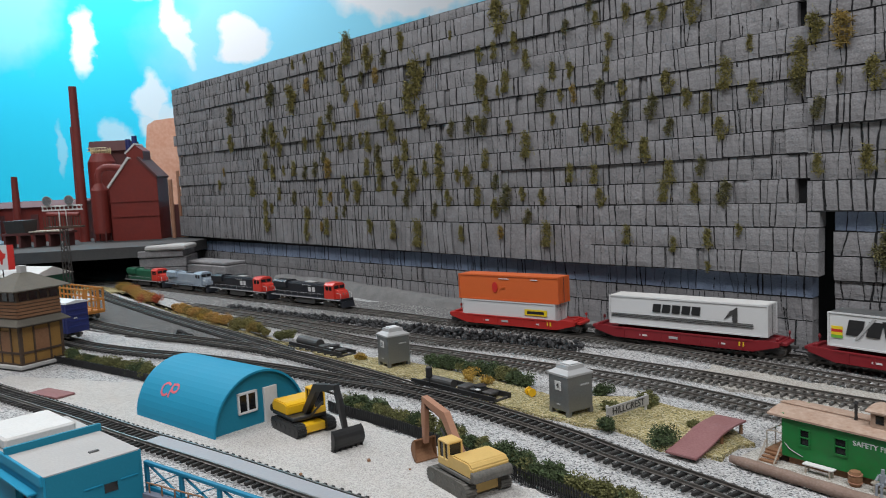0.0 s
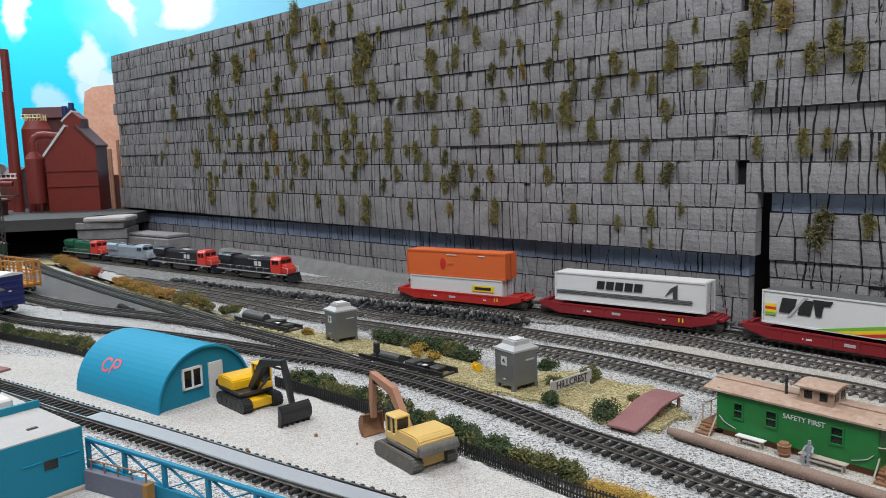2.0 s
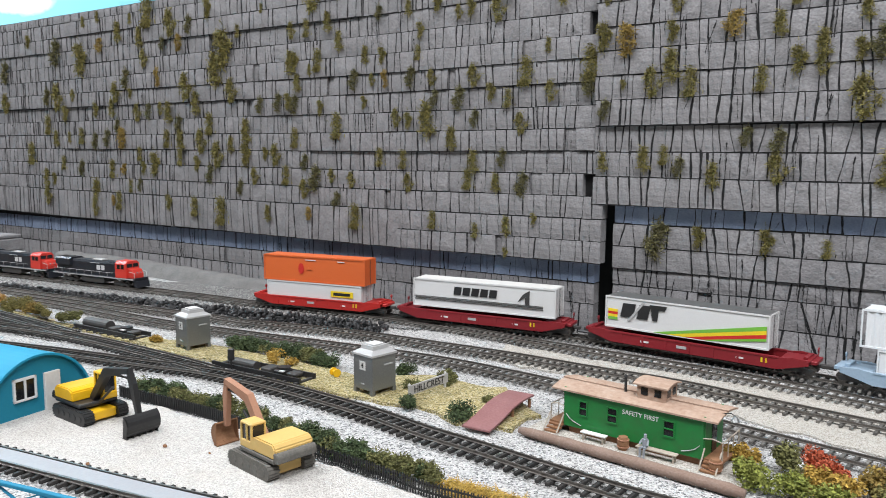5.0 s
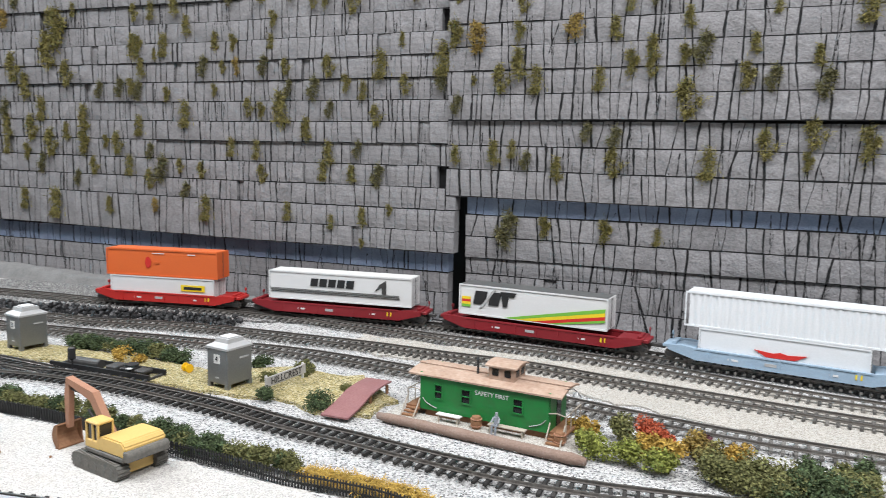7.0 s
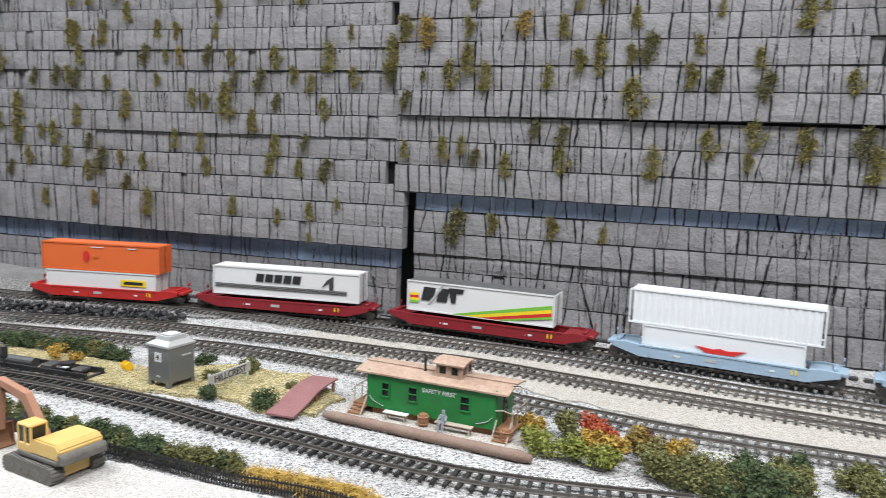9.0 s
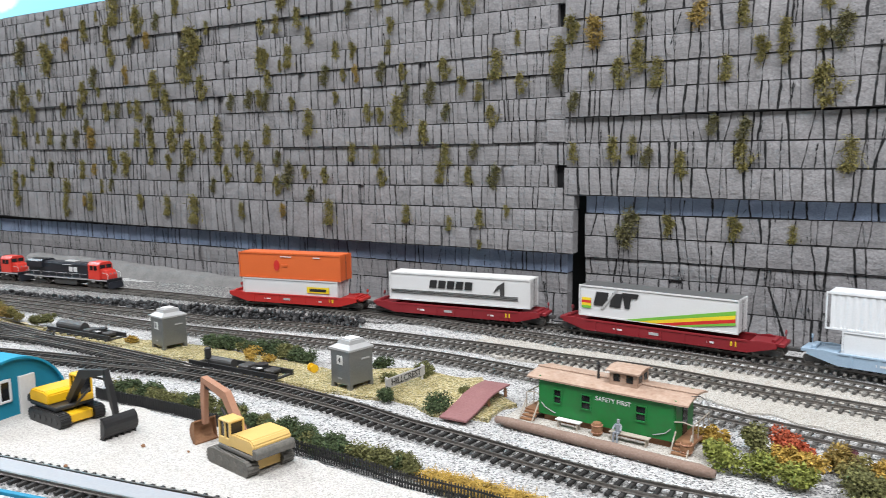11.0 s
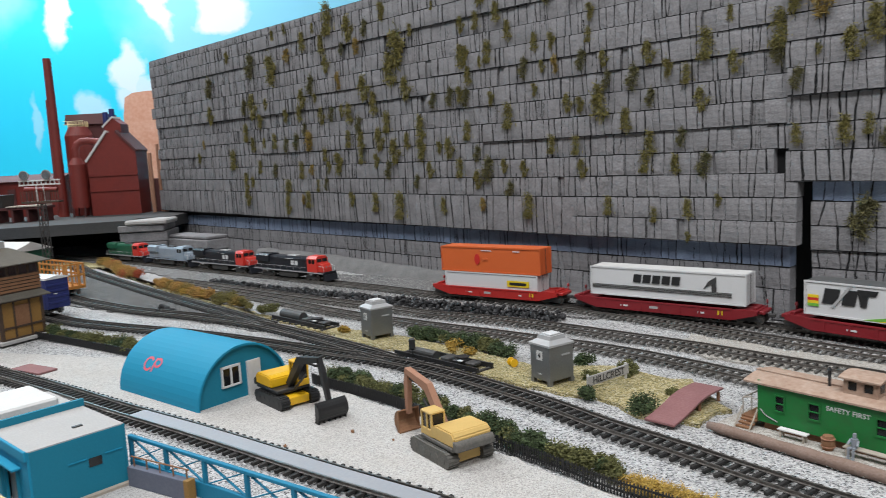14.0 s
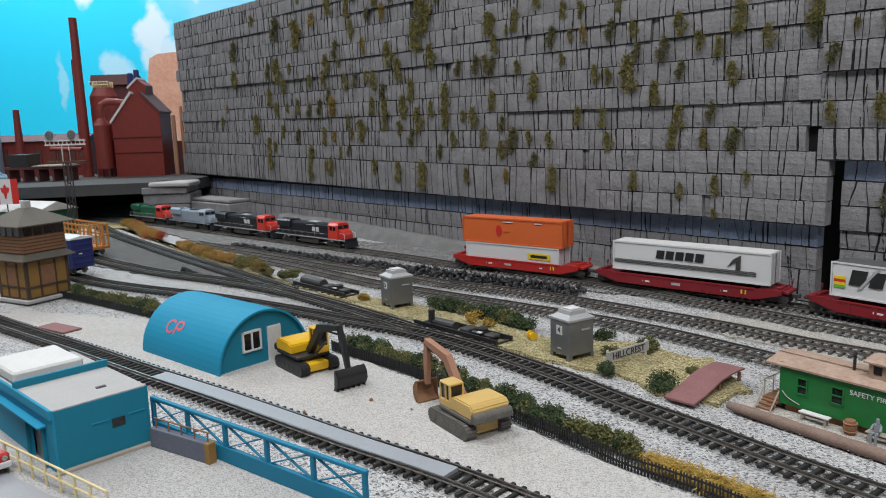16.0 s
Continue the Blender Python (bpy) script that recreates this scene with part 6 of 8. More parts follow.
        rod(bm, (h - 0.0125, y, 0.0275), (h - 0.0110, y, 0.0275), 0.0014, None, 10)
        part("headlight", bm, CHROME, ob)
    bm = bmesh.new()
    for s in (-1, 1):
        tube(bm, [(h - 0.008, s * 0.014, 0.0175), (h - 0.008, s * 0.014, 0.0280), (h - 0.020, s * 0.0155, 0.0300)], 0.0004, 5)
    part("grab_rail", bm, WHITE, ob)
    if lettered:
        for s in (-1, 1):
            for x0, x1, z0, z1 in ((-0.004, 0.005, 0.027, 0.036), (0.008, 0.017, 0.027, 0.036), (-0.022, 0.004, 0.0392, 0.0400)):
                bm = bmesh.new()
                y0, y1 = sorted((s * 0.0098, s * 0.0102))
                box(bm, x0 + 0.01, x1 + 0.01, y0, y1, z0, z1)
                part("painted_bar", bm, WHITE, ob)
    for e in (-1, 1):
        bogie(ob, e * (h - 0.047), 3, 0.0058, 0.0150)
    return ob


f1 = track_index(-0.150, 1.178) * 0.004
locomotive(f1, LOCO_BLACK, LOCO_RED, LOCO_RED, CAB_LIGHT, "black diesel locomotive with red cab on the back track")
locomotive(f1 - 0.198, LOCO_BLACK, LOCO_RED, LOCO_RED, CAB_LIGHT, "black diesel locomotive with red cab, second in line")
locomotive(f1 - 0.395, LOCO_SILVER, LOCO_SILVER, LOCO_SILVER, LOCO_SILVER, "silver-blue diesel locomotive, third in line", lettered=False, length=0.20)
locomotive(f1 - 0.563, LOCO_GREEN, LOCO_RED, LOCO_RED, CAB_LIGHT, "green and red diesel locomotive near the tunnel mouth", lettered=False, length=0.20)

# ---- yard tower, freight cars and mill at the far end ----
def yard_tower():
    ob = thing("signal_tower", pose(-0.5135, 0.9080, 0.001, 0, 0, -28), "two-storey wooden signal tower with grey hipped roof", "signal tower")
    bm = bmesh.new()
    box(bm, -0.033, 0.033, -0.033, 0.033, 0, 0.004, 0.0005)
    part("plinth", bm, CONCRETE, ob)
    bm = bmesh.new()
    box(bm, -0.027, 0.027, -0.027, 0.027, 0.004, 0.051)
    low = part("lower_storey", bm, OCHRE, ob, "ochre panels with dark timber framing")
    for turn in (0, 90, 180, 270):
        for x0, x1, z0, z1 in ((-0.0275, -0.0245, 0.004, 0.051), (0.0245, 0.0275, 0.004, 0.051), (-0.011, -0.009, 0.004, 0.051), (0.009, 0.011, 0.004, 0.051), (-0.0245, 0.0245, 0.017, 0.0195), (-0.0245, 0.0245, 0.0485, 0.051), (-0.0245, 0.0245, 0.004, 0.006)):
            bm = bmesh.new()
            box(bm, x0, x1, -0.0282, -0.0268, z0, z1, 0, pose(0, 0, 0, 0, 0, turn))
            part("timber", bm, BRICK_DARK, low)
        bm = bmesh.new()
        box(bm, -0.009, 0.009, -0.0278, -0.0268, 0.0195, 0.044, 0, pose(0, 0, 0, 0, 0, turn))
        part("shutter", bm, BROWN_WOOD, low)
    def skirt(name, z, w0, w1, h, mat):
        bm = bmesh.new()
        v = [bm.verts.new((sx * w, sy * w, zz)) for w, zz in ((w0, z), (w0, z + 0.0012), (w1, z + h)) for sx, sy in ((-1, -1), (1, -1), (1, 1), (-1, 1))]
        for lv in range(2):
            for k in range(4):
                bm.faces.new((v[4 * lv + k], v[4 * lv + (k + 1) % 4], v[4 * lv + 4 + (k + 1) % 4], v[4 * lv + 4 + k]))
        bm.faces.new(v[8:12])
        bm.faces.new(v[3::-1])
        return part(name, bm, mat, ob)
    skirt("skirt_roof", 0.051, 0.0350, 0.027, 0.008, SHINGLE)
    bm = bmesh.new()
    box(bm, -0.0275, 0.0275, -0.0275, 0.0275, 0.058, 0.094)
    up = part("upper_storey", bm, BRICK_DARK, ob, "dark brown boarded upper storey with windows")
    for turn in (0, 90, 180, 270):
        for k in range(4):
            x = -0.0195 + k * 0.013
            bm = bmesh.new()
            box(bm, x - 0.0048, x + 0.0048, -0.0281, -0.0272, 0.0805, 0.0905, 0, pose(0, 0, 0, 0, 0, turn))
            part("window", bm, DARK_GLASS, up)
        for z in (0.0605, 0.0645, 0.0685, 0.0725, 0.0765):
            bm = bmesh.new()
            box(bm, -0.0275, 0.0275, -0.0284, -0.0274, z, z + 0.0028, 0, pose(0, 0, 0, 0, 0, turn))
            part("siding_board", bm, BROWN_WOOD, up)
    skirt("hipped_roof", 0.0925, 0.0375, 0.006, 0.019, SHINGLE)
    bm = bmesh.new()
    box(bm, -0.0042, 0.0042, -0.0042, 0.0042, 0.110, 0.120, 0.0006)
    part("chimney", bm, CONCRETE, ob)


yard_tower()


def freight_car(x, y, turn, length, mat, roof, label, open_top=False):
    ob = thing("freight_car", pose(x, y, 0.0058, 0, 0, turn), label, "railway wagon", "freight cars in the yard")
    h = length / 2
    if open_top:
        bm = bmesh.new()
        box(bm, -h, h, -0.0155, 0.0155, 0.0100, 0.0130)
        part("floor", bm, mat, ob)
        for s in (-1, 1):
            bm = bmesh.new()
            for z in (0.0125, 0.0300, 0.0475):
                box(bm, -h, h, s * 0.0150 - 0.0010, s * 0.0150 + 0.0010, z, z + 0.0026)
            part("side_rail", bm, mat, ob)
            k = 0
            while k * 0.014 < length - 0.002:
                bm = bmesh.new()
                xx = -h + k * 0.014
                box(bm, xx, xx + 0.0022, s * 0.0150 - 0.0008, s * 0.0150 + 0.0008, 0.013, 0.050)
                part("side_post", bm, mat, ob)
                k += 1
        for e in (-1, 1):
            bm = bmesh.new()
            for yy in (-0.0145, -0.005, 0.005, 0.0145):
                box(bm, e * h - 0.0010, e * h + 0.0010, yy - 0.0012, yy + 0.0012, 0.0125, 0.0500)
            for z in (0.0125, 0.0300, 0.0480):
                box(bm, e * h - 0.0010, e * h + 0.0010, -0.0155, 0.0155, z, z + 0.0024)
            part("end_frame", bm, mat, ob)
    else:
        bm = bmesh.new()
        box(bm, -h, h, -0.0165, 0.0165, 0.0095, 0.0500, 0.0004)
        part("body", bm, mat, ob)
        bm = bmesh.new()
        across(bm, [(-0.0172, 0.0498), (0.0172, 0.0498), (0.0165, 0.0520), (0.0, 0.0545), (-0.0165, 0.0520)], -h - 0.001, h + 0.001)
        part("roof", bm, roof, ob, "white roof")
        for e in (-1, 1):
            for z in (0.016, 0.024, 0.032, 0.040):
                bm = bmesh.new()
                x0, x1 = sorted((e * (h - 0.0002), e * (h + 0.0009)))
                box(bm, x0, x1, -0.0150, 0.0150, z, z + 0.0035, 0.0005)
                part("end_rib", bm, mat, ob)
            bm = bmesh.new()
            x0, x1 = sorted((e * (h + 0.0005), e * (h + 0.0012)))
            box(bm, x0, x1, -0.0060, -0.0015, 0.0290, 0.0305)
            part("small_bar", bm, WHITE, ob)
        for s in (-1, 1):
            bm = bmesh.new()
            y0, y1 = sorted((s * 0.0163, s * 0.0174))
            box(bm, -0.022, 0.022, y0, y1, 0.011, 0.0475)
            part("sliding_door", bm, mat, ob)
            k = -h + 0.004
            while k < h - 0.003:
                if abs(k) > 0.024:
                    bm = bmesh.new()
                    box(bm, k, k + 0.0014, y0, sorted((s * 0.0163, s * 0.0171))[1] if s > 0 else y1, 0.011, 0.049)
                    part("side_rib", bm, mat, ob)
                k += 0.010
    bm = bmesh.new()
    box(bm, -h + 0.002, h - 0.002, -0.004, 0.004, 0.0062, 0.0098)
    part("underframe", bm, GUNMETAL, ob)
    for e in (-1, 1):
        bogie(ob, e * (h - 0.022), 2, 0.0052, 0.0185)
        bm = bmesh.new()
        box(bm, *sorted((e * h, e * (h + 0.006))), -0.002, 0.002, 0.0062, 0.0098)
        part("coupler", bm, GUNMETAL, ob)
    return ob


freight_car(-0.5815, 1.0685, -31, 0.170, NAVY, WHITE, "navy blue boxcar with white roof behind the tower")
freight_car(-0.634, 1.2460, -40, 0.200, ORANGE_CAR, ORANGE_CAR, "orange open-framed freight car in the yard", True)
freight_car(-0.7470, 1.1680, -31, 0.180, ORANGE_CAR, ORANGE_CAR, "orange open-framed freight car coupled to the boxcar", True)

# floodlight tower
ob = thing("floodlight_tower", pose(-0.655, 1.300, 0.0), "dark lattice floodlight tower with two round lamps", "light tower")
TH = 0.150
for sx in (-1, 1):
    for sy in (-1, 1):
        bm = bmesh.new()
        rod(bm, (sx * 0.006, sy * 0.006, 0), (sx * 0.0045, sy * 0.0045, TH), 0.0009, None, 6)
        part("leg", bm, GUNMETAL, ob)
bm = bmesh.new()
for k in range(14):
    z0, z1 = k * TH / 14, (k + 1) * TH / 14
    r0 = 0.006 - 0.0015 * k / 14
    for q in range(4):
        a, b = [(-1, -1), (1, -1), (1, 1), (-1, 1)][q], [(1, -1), (1, 1), (-1, 1), (-1, -1)][q]
        rod(bm, (a[0] * r0, a[1] * r0, z0), (b[0] * r0, b[1] * r0, z1), 0.0006, None, 4)
part("lattice", bm, GUNMETAL, ob)
bm = bmesh.new()
box(bm, -0.030, 0.034, -0.008, 0.008, TH, TH + 0.003)
deck = part("platform", bm, BRICK_DARK, ob)
for k in range(14):
    bm = bmesh.new()
    rod(bm, (-0.029 + k * 0.0048, -0.008, TH + 0.002), (-0.029 + k * 0.0048, -0.008, TH + 0.021), 0.0007, None, 5)
    part("baluster", bm, BRICK_DARK, deck)
bm = bmesh.new()
box(bm, -0.034, 0.036, -0.0025, 0.0, TH + 0.030, TH + 0.0325)
box(bm, -0.034, 0.036, -0.0025, 0.0, TH + 0.037, TH + 0.0395)
for k in range(10):
    box(bm, -0.033 + k * 0.0074, -0.032 + k * 0.0074, -0.002, -0.0005, TH + 0.032, TH + 0.038)
for x in (-0.006, 0.006):
    rod(bm, (x, 0, TH), (x, 0, TH + 0.032), 0.001)
part("lamp_bar", bm, OFFWHITE, ob)
for x in (-0.022, 0.016):
    bm = bmesh.new()
    rod(bm, (x, 0.004, TH + 0.048), (x, -0.006, TH + 0.0475), 0.0045, 0.0085, 18)
    lamp = part("floodlight", bm, CAB_LIGHT, ob)
    bm = bmesh.new()
    rod(bm, (x, -0.0062, TH + 0.0475), (x, -0.0070, TH + 0.0475), 0.0074, None, 18)
    part("lens", bm, CHROME, lamp)

BLUE_MASS = material("blue_mass_tint", (0.05, 0.16, 0.25), 0.6, second=(0.24, 0.34, 0.40), size=0.03, grain=0.008, spread=1.0, bump=0.0006)

# ---- mill on the deck ----
DECK = 0.088
ob = thing("steel_mill", pose(0, 0, DECK), "oxide-red steel mill with tall chimney and silos", "factory")


def mill_part(name, build, mat, parent=None, label=""):
    bm = bmesh.new()
    build(bm)
    return part(name, bm, mat, parent or ob, label)


mill_part("tall_chimney", lambda b: rod(b, (-0.929, 1.95, 0), (-0.928, 1.95, 0.398), 0.0125, 0.0095, 18), MILL_RED)
mill_part("rear_chimney", lambda b: rod(b, (-0.957, 1.99, 0), (-0.956, 1.99, 0.300), 0.0075, 0.006, 14), MILL_RED)
mill_part("rear_house", lambda b: (box(b, -0.925, -0.835, 2.02, 2.10, 0, 0.235), across(b, [(2.01, 0.235), (2.11, 0.235), (2.10, 0.262), (2.02, 0.262)], -0.930, -0.830)), MILL_DARK)
for x in (-0.818, -0.801):
    mill_part("blue_chimney", lambda b, x=x: rod(b, (x, 2.0, 0.10), (x, 2.0, 0.262 if x < -0.81 else 0.270), 0.0068, None, 12), NAVY)
silo = mill_part("large_silo", lambda b: (rod(b, (-0.885, 1.985, 0), (-0.885, 1.985, 0.205), 0.034, None, 26), rod(b, (-0.885, 1.985, 0.205), (-0.885, 1.985, 0.228), 0.034, 0.022, 26)), MILL_RED)
mill_part("silo_railing", lambda b: [rod(b, (-0.885 + 0.024 * math.cos(a), 1.985 + 0.024 * math.sin(a), 0.226), (-0.885 + 0.024 * math.cos(a), 1.985 + 0.024 * math.sin(a), 0.241), 0.0008, None, 5) for a in [k * math.pi / 9 for k in range(18)]] + [rod(b, (-0.910, 1.962, z), (-0.860, 1.962, z), 0.0008, None, 5) for z in (0.233, 0.241)], CREAM_RAIL, silo)
tank = mill_part("small_silo", lambda b: (rod(b, (-0.864, 1.91, 0.022), (-0.864, 1.91, 0.130), 0.0205, None, 22), rod(b, (-0.864, 1.91, 0.130), (-0.864, 1.91, 0.148), 0.0205, 0.009, 22)), MILL_RED)
for sx in (-1, 1):
    for sy in (-1, 1):
        mill_part("silo_leg", lambda b: rod(b, (-0.864 + sx * 0.014, 1.91 + sy * 0.014, 0), (-0.864 + sx * 0.014, 1.91 + sy * 0.014, 0.026), 0.0018, None, 6), MILL_DARK, tank)


def bend(b):
    pts = [(-0.864, 1.91, 0.146), (-0.864, 1.91, 0.168), (-0.860, 1.912, 0.180), (-0.850, 1.915, 0.187), (-0.836, 1.92, 0.188), (-0.800, 1.935, 0.183)]
    tube(b, pts, 0.0088, 14)
    for p in pts[1:-1]:
        bmesh.ops.create_uvsphere(b, u_segments=12, v_segments=8, radius=0.0088, matrix=Matrix.Translation(p))


mill_part("elbow_pipe", bend, MILL_RED)
HX0, HX1, HP = -0.838, -0.716, -0.772
house = mill_part("gable_house", lambda b: upright(b, [(HX0, 0), (HX1, 0), (HX1, 0.158), (HP + 0.012, 0.205), (HP - 0.012, 0.205), (HX0, 0.140)], 1.91, 1.985), MILL_RED)
mill_part("house_roof", lambda b: upright(b, [(HX0 - 0.004, 0.138), (HX0 - 0.001, 0.1335), (HP - 0.010, 0.206), (HP - 0.013, 0.211)], 1.905, 1.987), OFFWHITE, house, "grey lean roof")
mill_part("house_roof", lambda b: upright(b, [(HP + 0.010, 0.206), (HP + 0.013, 0.211), (HX1 + 0.004, 0.160), (HX1 + 0.001, 0.1555)], 1.905, 1.987), MILL_DARK, house)
mill_part("roof_monitor", lambda b: upright(b, [(HP - 0.022, 0.195), (HP + 0.020, 0.195), (HP + 0.020, 0.226), (HP, 0.242), (HP - 0.022, 0.224)], 1.925, 1.975), MILL_RED, house)
mill_part("monitor_roof", lambda b: upright(b, [(HP - 0.026, 0.222), (HP - 0.024, 0.219), (HP + 0.002, 0.242), (HP, 0.246)], 1.922, 1.978), OFFWHITE, house)
for z in (0.060, 0.098):
    mill_part("wall_band", lambda b: box(b, HX0 - 0.001, HX1 + 0.001, 1.907, 1.9105, z, z + 0.003), MILL_RED, house)
mill_part("side_pipe", lambda b: (rod(b, (-0.690, 1.93, 0), (-0.690, 1.93, 0.150), 0.005, None, 10), rod(b, (-0.676, 1.95, 0), (-0.676, 1.95, 0.172), 0.004, None, 10), rod(b, (-0.662, 1.94, 0), (-0.662, 1.94, 0.110), 0.005, None, 10)), RUSTY)
mill_part("side_shed", lambda b: box(b, -0.700, -0.650, 1.96, 2.04, 0, 0.085), MILL_DARK)
mill_part("pipe_rack", lambda b: (rod(b, (-0.995, 1.90, 0.075), (-0.915, 1.90, 0.072), 0.006, None, 10), rod(b, (-0.985, 1.90, 0), (-0.985, 1.90, 0.075), 0.004, None, 8), rod(b, (-0.955, 1.90, 0), (-0.955, 1.90, 0.075), 0.004, None, 8)), MILL_RED)

ob = thing("long_shed", pose(0, 0, DECK), "long oxide-red mill shed with a slim chimney", "factory")
mill_part("wall", lambda b: box(b, -1.42, -0.985, 2.06, 2.18, 0, 0.095), MILL_RED)
mill_part("roof", lambda b: across(b, [(2.05, 0.095), (2.19, 0.095), (2.12, 0.112)], -1.425, -0.980), MILL_DARK)
mill_part("slim_chimney", lambda b: rod(b, (-1.128, 2.0, 0), (-1.127, 2.0, 0.178), 0.012, 0.0075, 16), MILL_RED)
for k in range(9):
    mill_part("window", lambda b: box(b, -1.40 + k * 0.046, -1.38 + k * 0.046, 2.0575, 2.0605, 0.03, 0.075), MILL_DARK)
ob = thing("grey_factory", pose(0, 0, DECK), "grey-blue ribbed factory block behind the shed", "factory")
mill_part("wall", lambda b: box(b, -1.40, -1.205, 1.98, 2.05, 0, 0.142), CAR_BLUE)
for k in range(12):
    mill_part("rib", lambda b: box(b, -1.395 + k * 0.0155, -1.388 + k * 0.0155, 1.976, 1.981, 0.005, 0.138), GUNMETAL)

ob = thing("ore_trestle", pose(0, 0, DECK), "rusty ore trestle with dark hopper", "trestle")
mill_part("deck", lambda b: box(b, -1.06, -0.90, 1.80, 1.85, 0.030, 0.036), MILL_DARK)
for k in range(5):
    mill_part("leg", lambda b: box(b, -1.055 + k * 0.036, -1.050 + k * 0.036, 1.802, 1.848, 0, 0.031), MILL_DARK)
mill_part("hopper", lambda b: across(b, [(1.80, 0.036), (1.85, 0.036), (1.86, 0.066), (1.79, 0.066)], -1.045, -1.000), GUNMETAL)
for k in range(6):
    mill_part("plank", lambda b: box(b, -0.99 + k * 0.014, -0.979 + k * 0.014, 1.795, 1.855, 0.036, 0.039, 0.0003), GREY_WOOD)

# yard buildings beyond the tower
def low_building(x, y, turn, L, W, H, wall, roof, label):
    b = thing("yard_building", pose(x, y, 0.001, 0, 0, turn), label, "building", "low buildings in the yard")
    bm = bmesh.new()
    box(bm, -L / 2, L / 2, -W / 2, W / 2, 0, H)
    part("wall", bm, wall, b)
    bm = bmesh.new()
    across(bm, [(-W / 2 - 0.005, H), (W / 2 + 0.005, H), (0, H + 0.016)], -L / 2 - 0.005, L / 2 + 0.005)
    part("roof", bm, roof, b)
    for k in range(int(L / 0.03)):
        bm = bmesh.new()
        xx = -L / 2 + 0.012 + k * 0.03
        box(bm, xx, xx + 0.012, -W / 2 - 0.0008, -W / 2 + 0.0004, H * 0.35, H * 0.8)
        part("window", bm, DARK_GLASS, b)
    for k in range(int(L / 0.022)):
        bm = bmesh.new()
        xx = -L / 2 + 0.008 + k * 0.022
        box(bm, xx, xx + 0.0015, -W / 2 - 0.006, W / 2 + 0.006, H + 0.001, H + 0.0035)
        part("roof_batten", bm, roof, b)


low_building(-0.800, 1.420, -26, 0.16, 0.08, 0.060, LOCO_GREEN, OFFWHITE, "green-walled low building with a pale roof")
low_building(-0.805, 1.265, -28, 0.12, 0.07, 0.052, BRICK_DARK, SHINGLE, "brown low building with a grey shingle roof")
low_building(-0.960, 1.560, -20, 0.16, 0.09, 0.050, BLUE_CLUTTER, BLUE_CLUTTER, "blue-roofed low building near the tunnel")

ob = thing("flag_panel", pose(-0.812, 1.375, 0.001, 0, 0, 8), "red and white flag panel with a red leaf", "flag")
for x0, x1, mm in ((-0.022, -0.0105, RED), (-0.0105, 0.0105, WHITE), (0.0105, 0.022, RED)):
    bm = bmesh.new()
    box(bm, x0, x1, -0.0008, 0.0008, 0.074, 0.120)
    part("band", bm, mm, ob)
bm = bmesh.new()
upright(bm, [(0, 0.112), (0.003, 0.105), (0.008, 0.104), (0.006, 0.096), (0.003, 0.094), (0.001, 0.084), (-0.001, 0.084), (-0.003, 0.094), (-0.006, 0.096), (-0.008, 0.104), (-0.003, 0.105)], -0.0014, -0.0008)
part("leaf", bm, RED, ob)
bm = bmesh.new()
rod(bm, (0, 0.0015, 0), (0, 0.0015, 0.12), 0.0012)
part("pole", bm, GUNMETAL, ob)

# lumpy mass on the deck in place of blue-lit buildings, tint in its colour
bm = bmesh.new()
bmesh.ops.create_grid(bm, x_segments=34, y_segments=16, size=1)
for v in bm.verts:
    u, w = v.co.x, v.co.y
    fall = max(0.0, 1 - u * u) ** 0.5 * max(0.0, 1 - w * w) ** 0.5
    p = Vector((u * 3.1, w * 2.0, 5.0))
    v.co = Vector((u * 0.105, w * 0.06, 0.045 * fall * (0.75 + 0.8 * abs(noise.noise(p * 1.3))) + 0.010 * noise.noise(p * 3.7) * fall))
blue_mass = part("tarpaulin", bm, BLUE_MASS)
blue_mass.matrix_world = pose(-1.165, 1.800, DECK + 0.001, 0, 0, -12)
tagged(blue_mass, "lumpy blue and white mass standing in for blue-lit buildings on the deck", "tarpaulin")

# painted mesa on the sky wall
PEACH = material("painted_mesa", (0.52, 0.26, 0.17), 0.7, second=(0.66, 0.42, 0.32), size=0.08, grain=0.01)
bm = bmesh.new()
upright(bm, [(-1.135, -0.1), (-0.6, -0.1), (-0.6, 0.49), (-1.02, 0.490), (-1.075, 0.485), (-1.105, 0.468), (-1.115, 0.40)], 2.893, 2.897)
tagged(part("painted_mesa", bm, PEACH), "peach-coloured mesa painted on the sky wall", "backdrop", kind="structure")

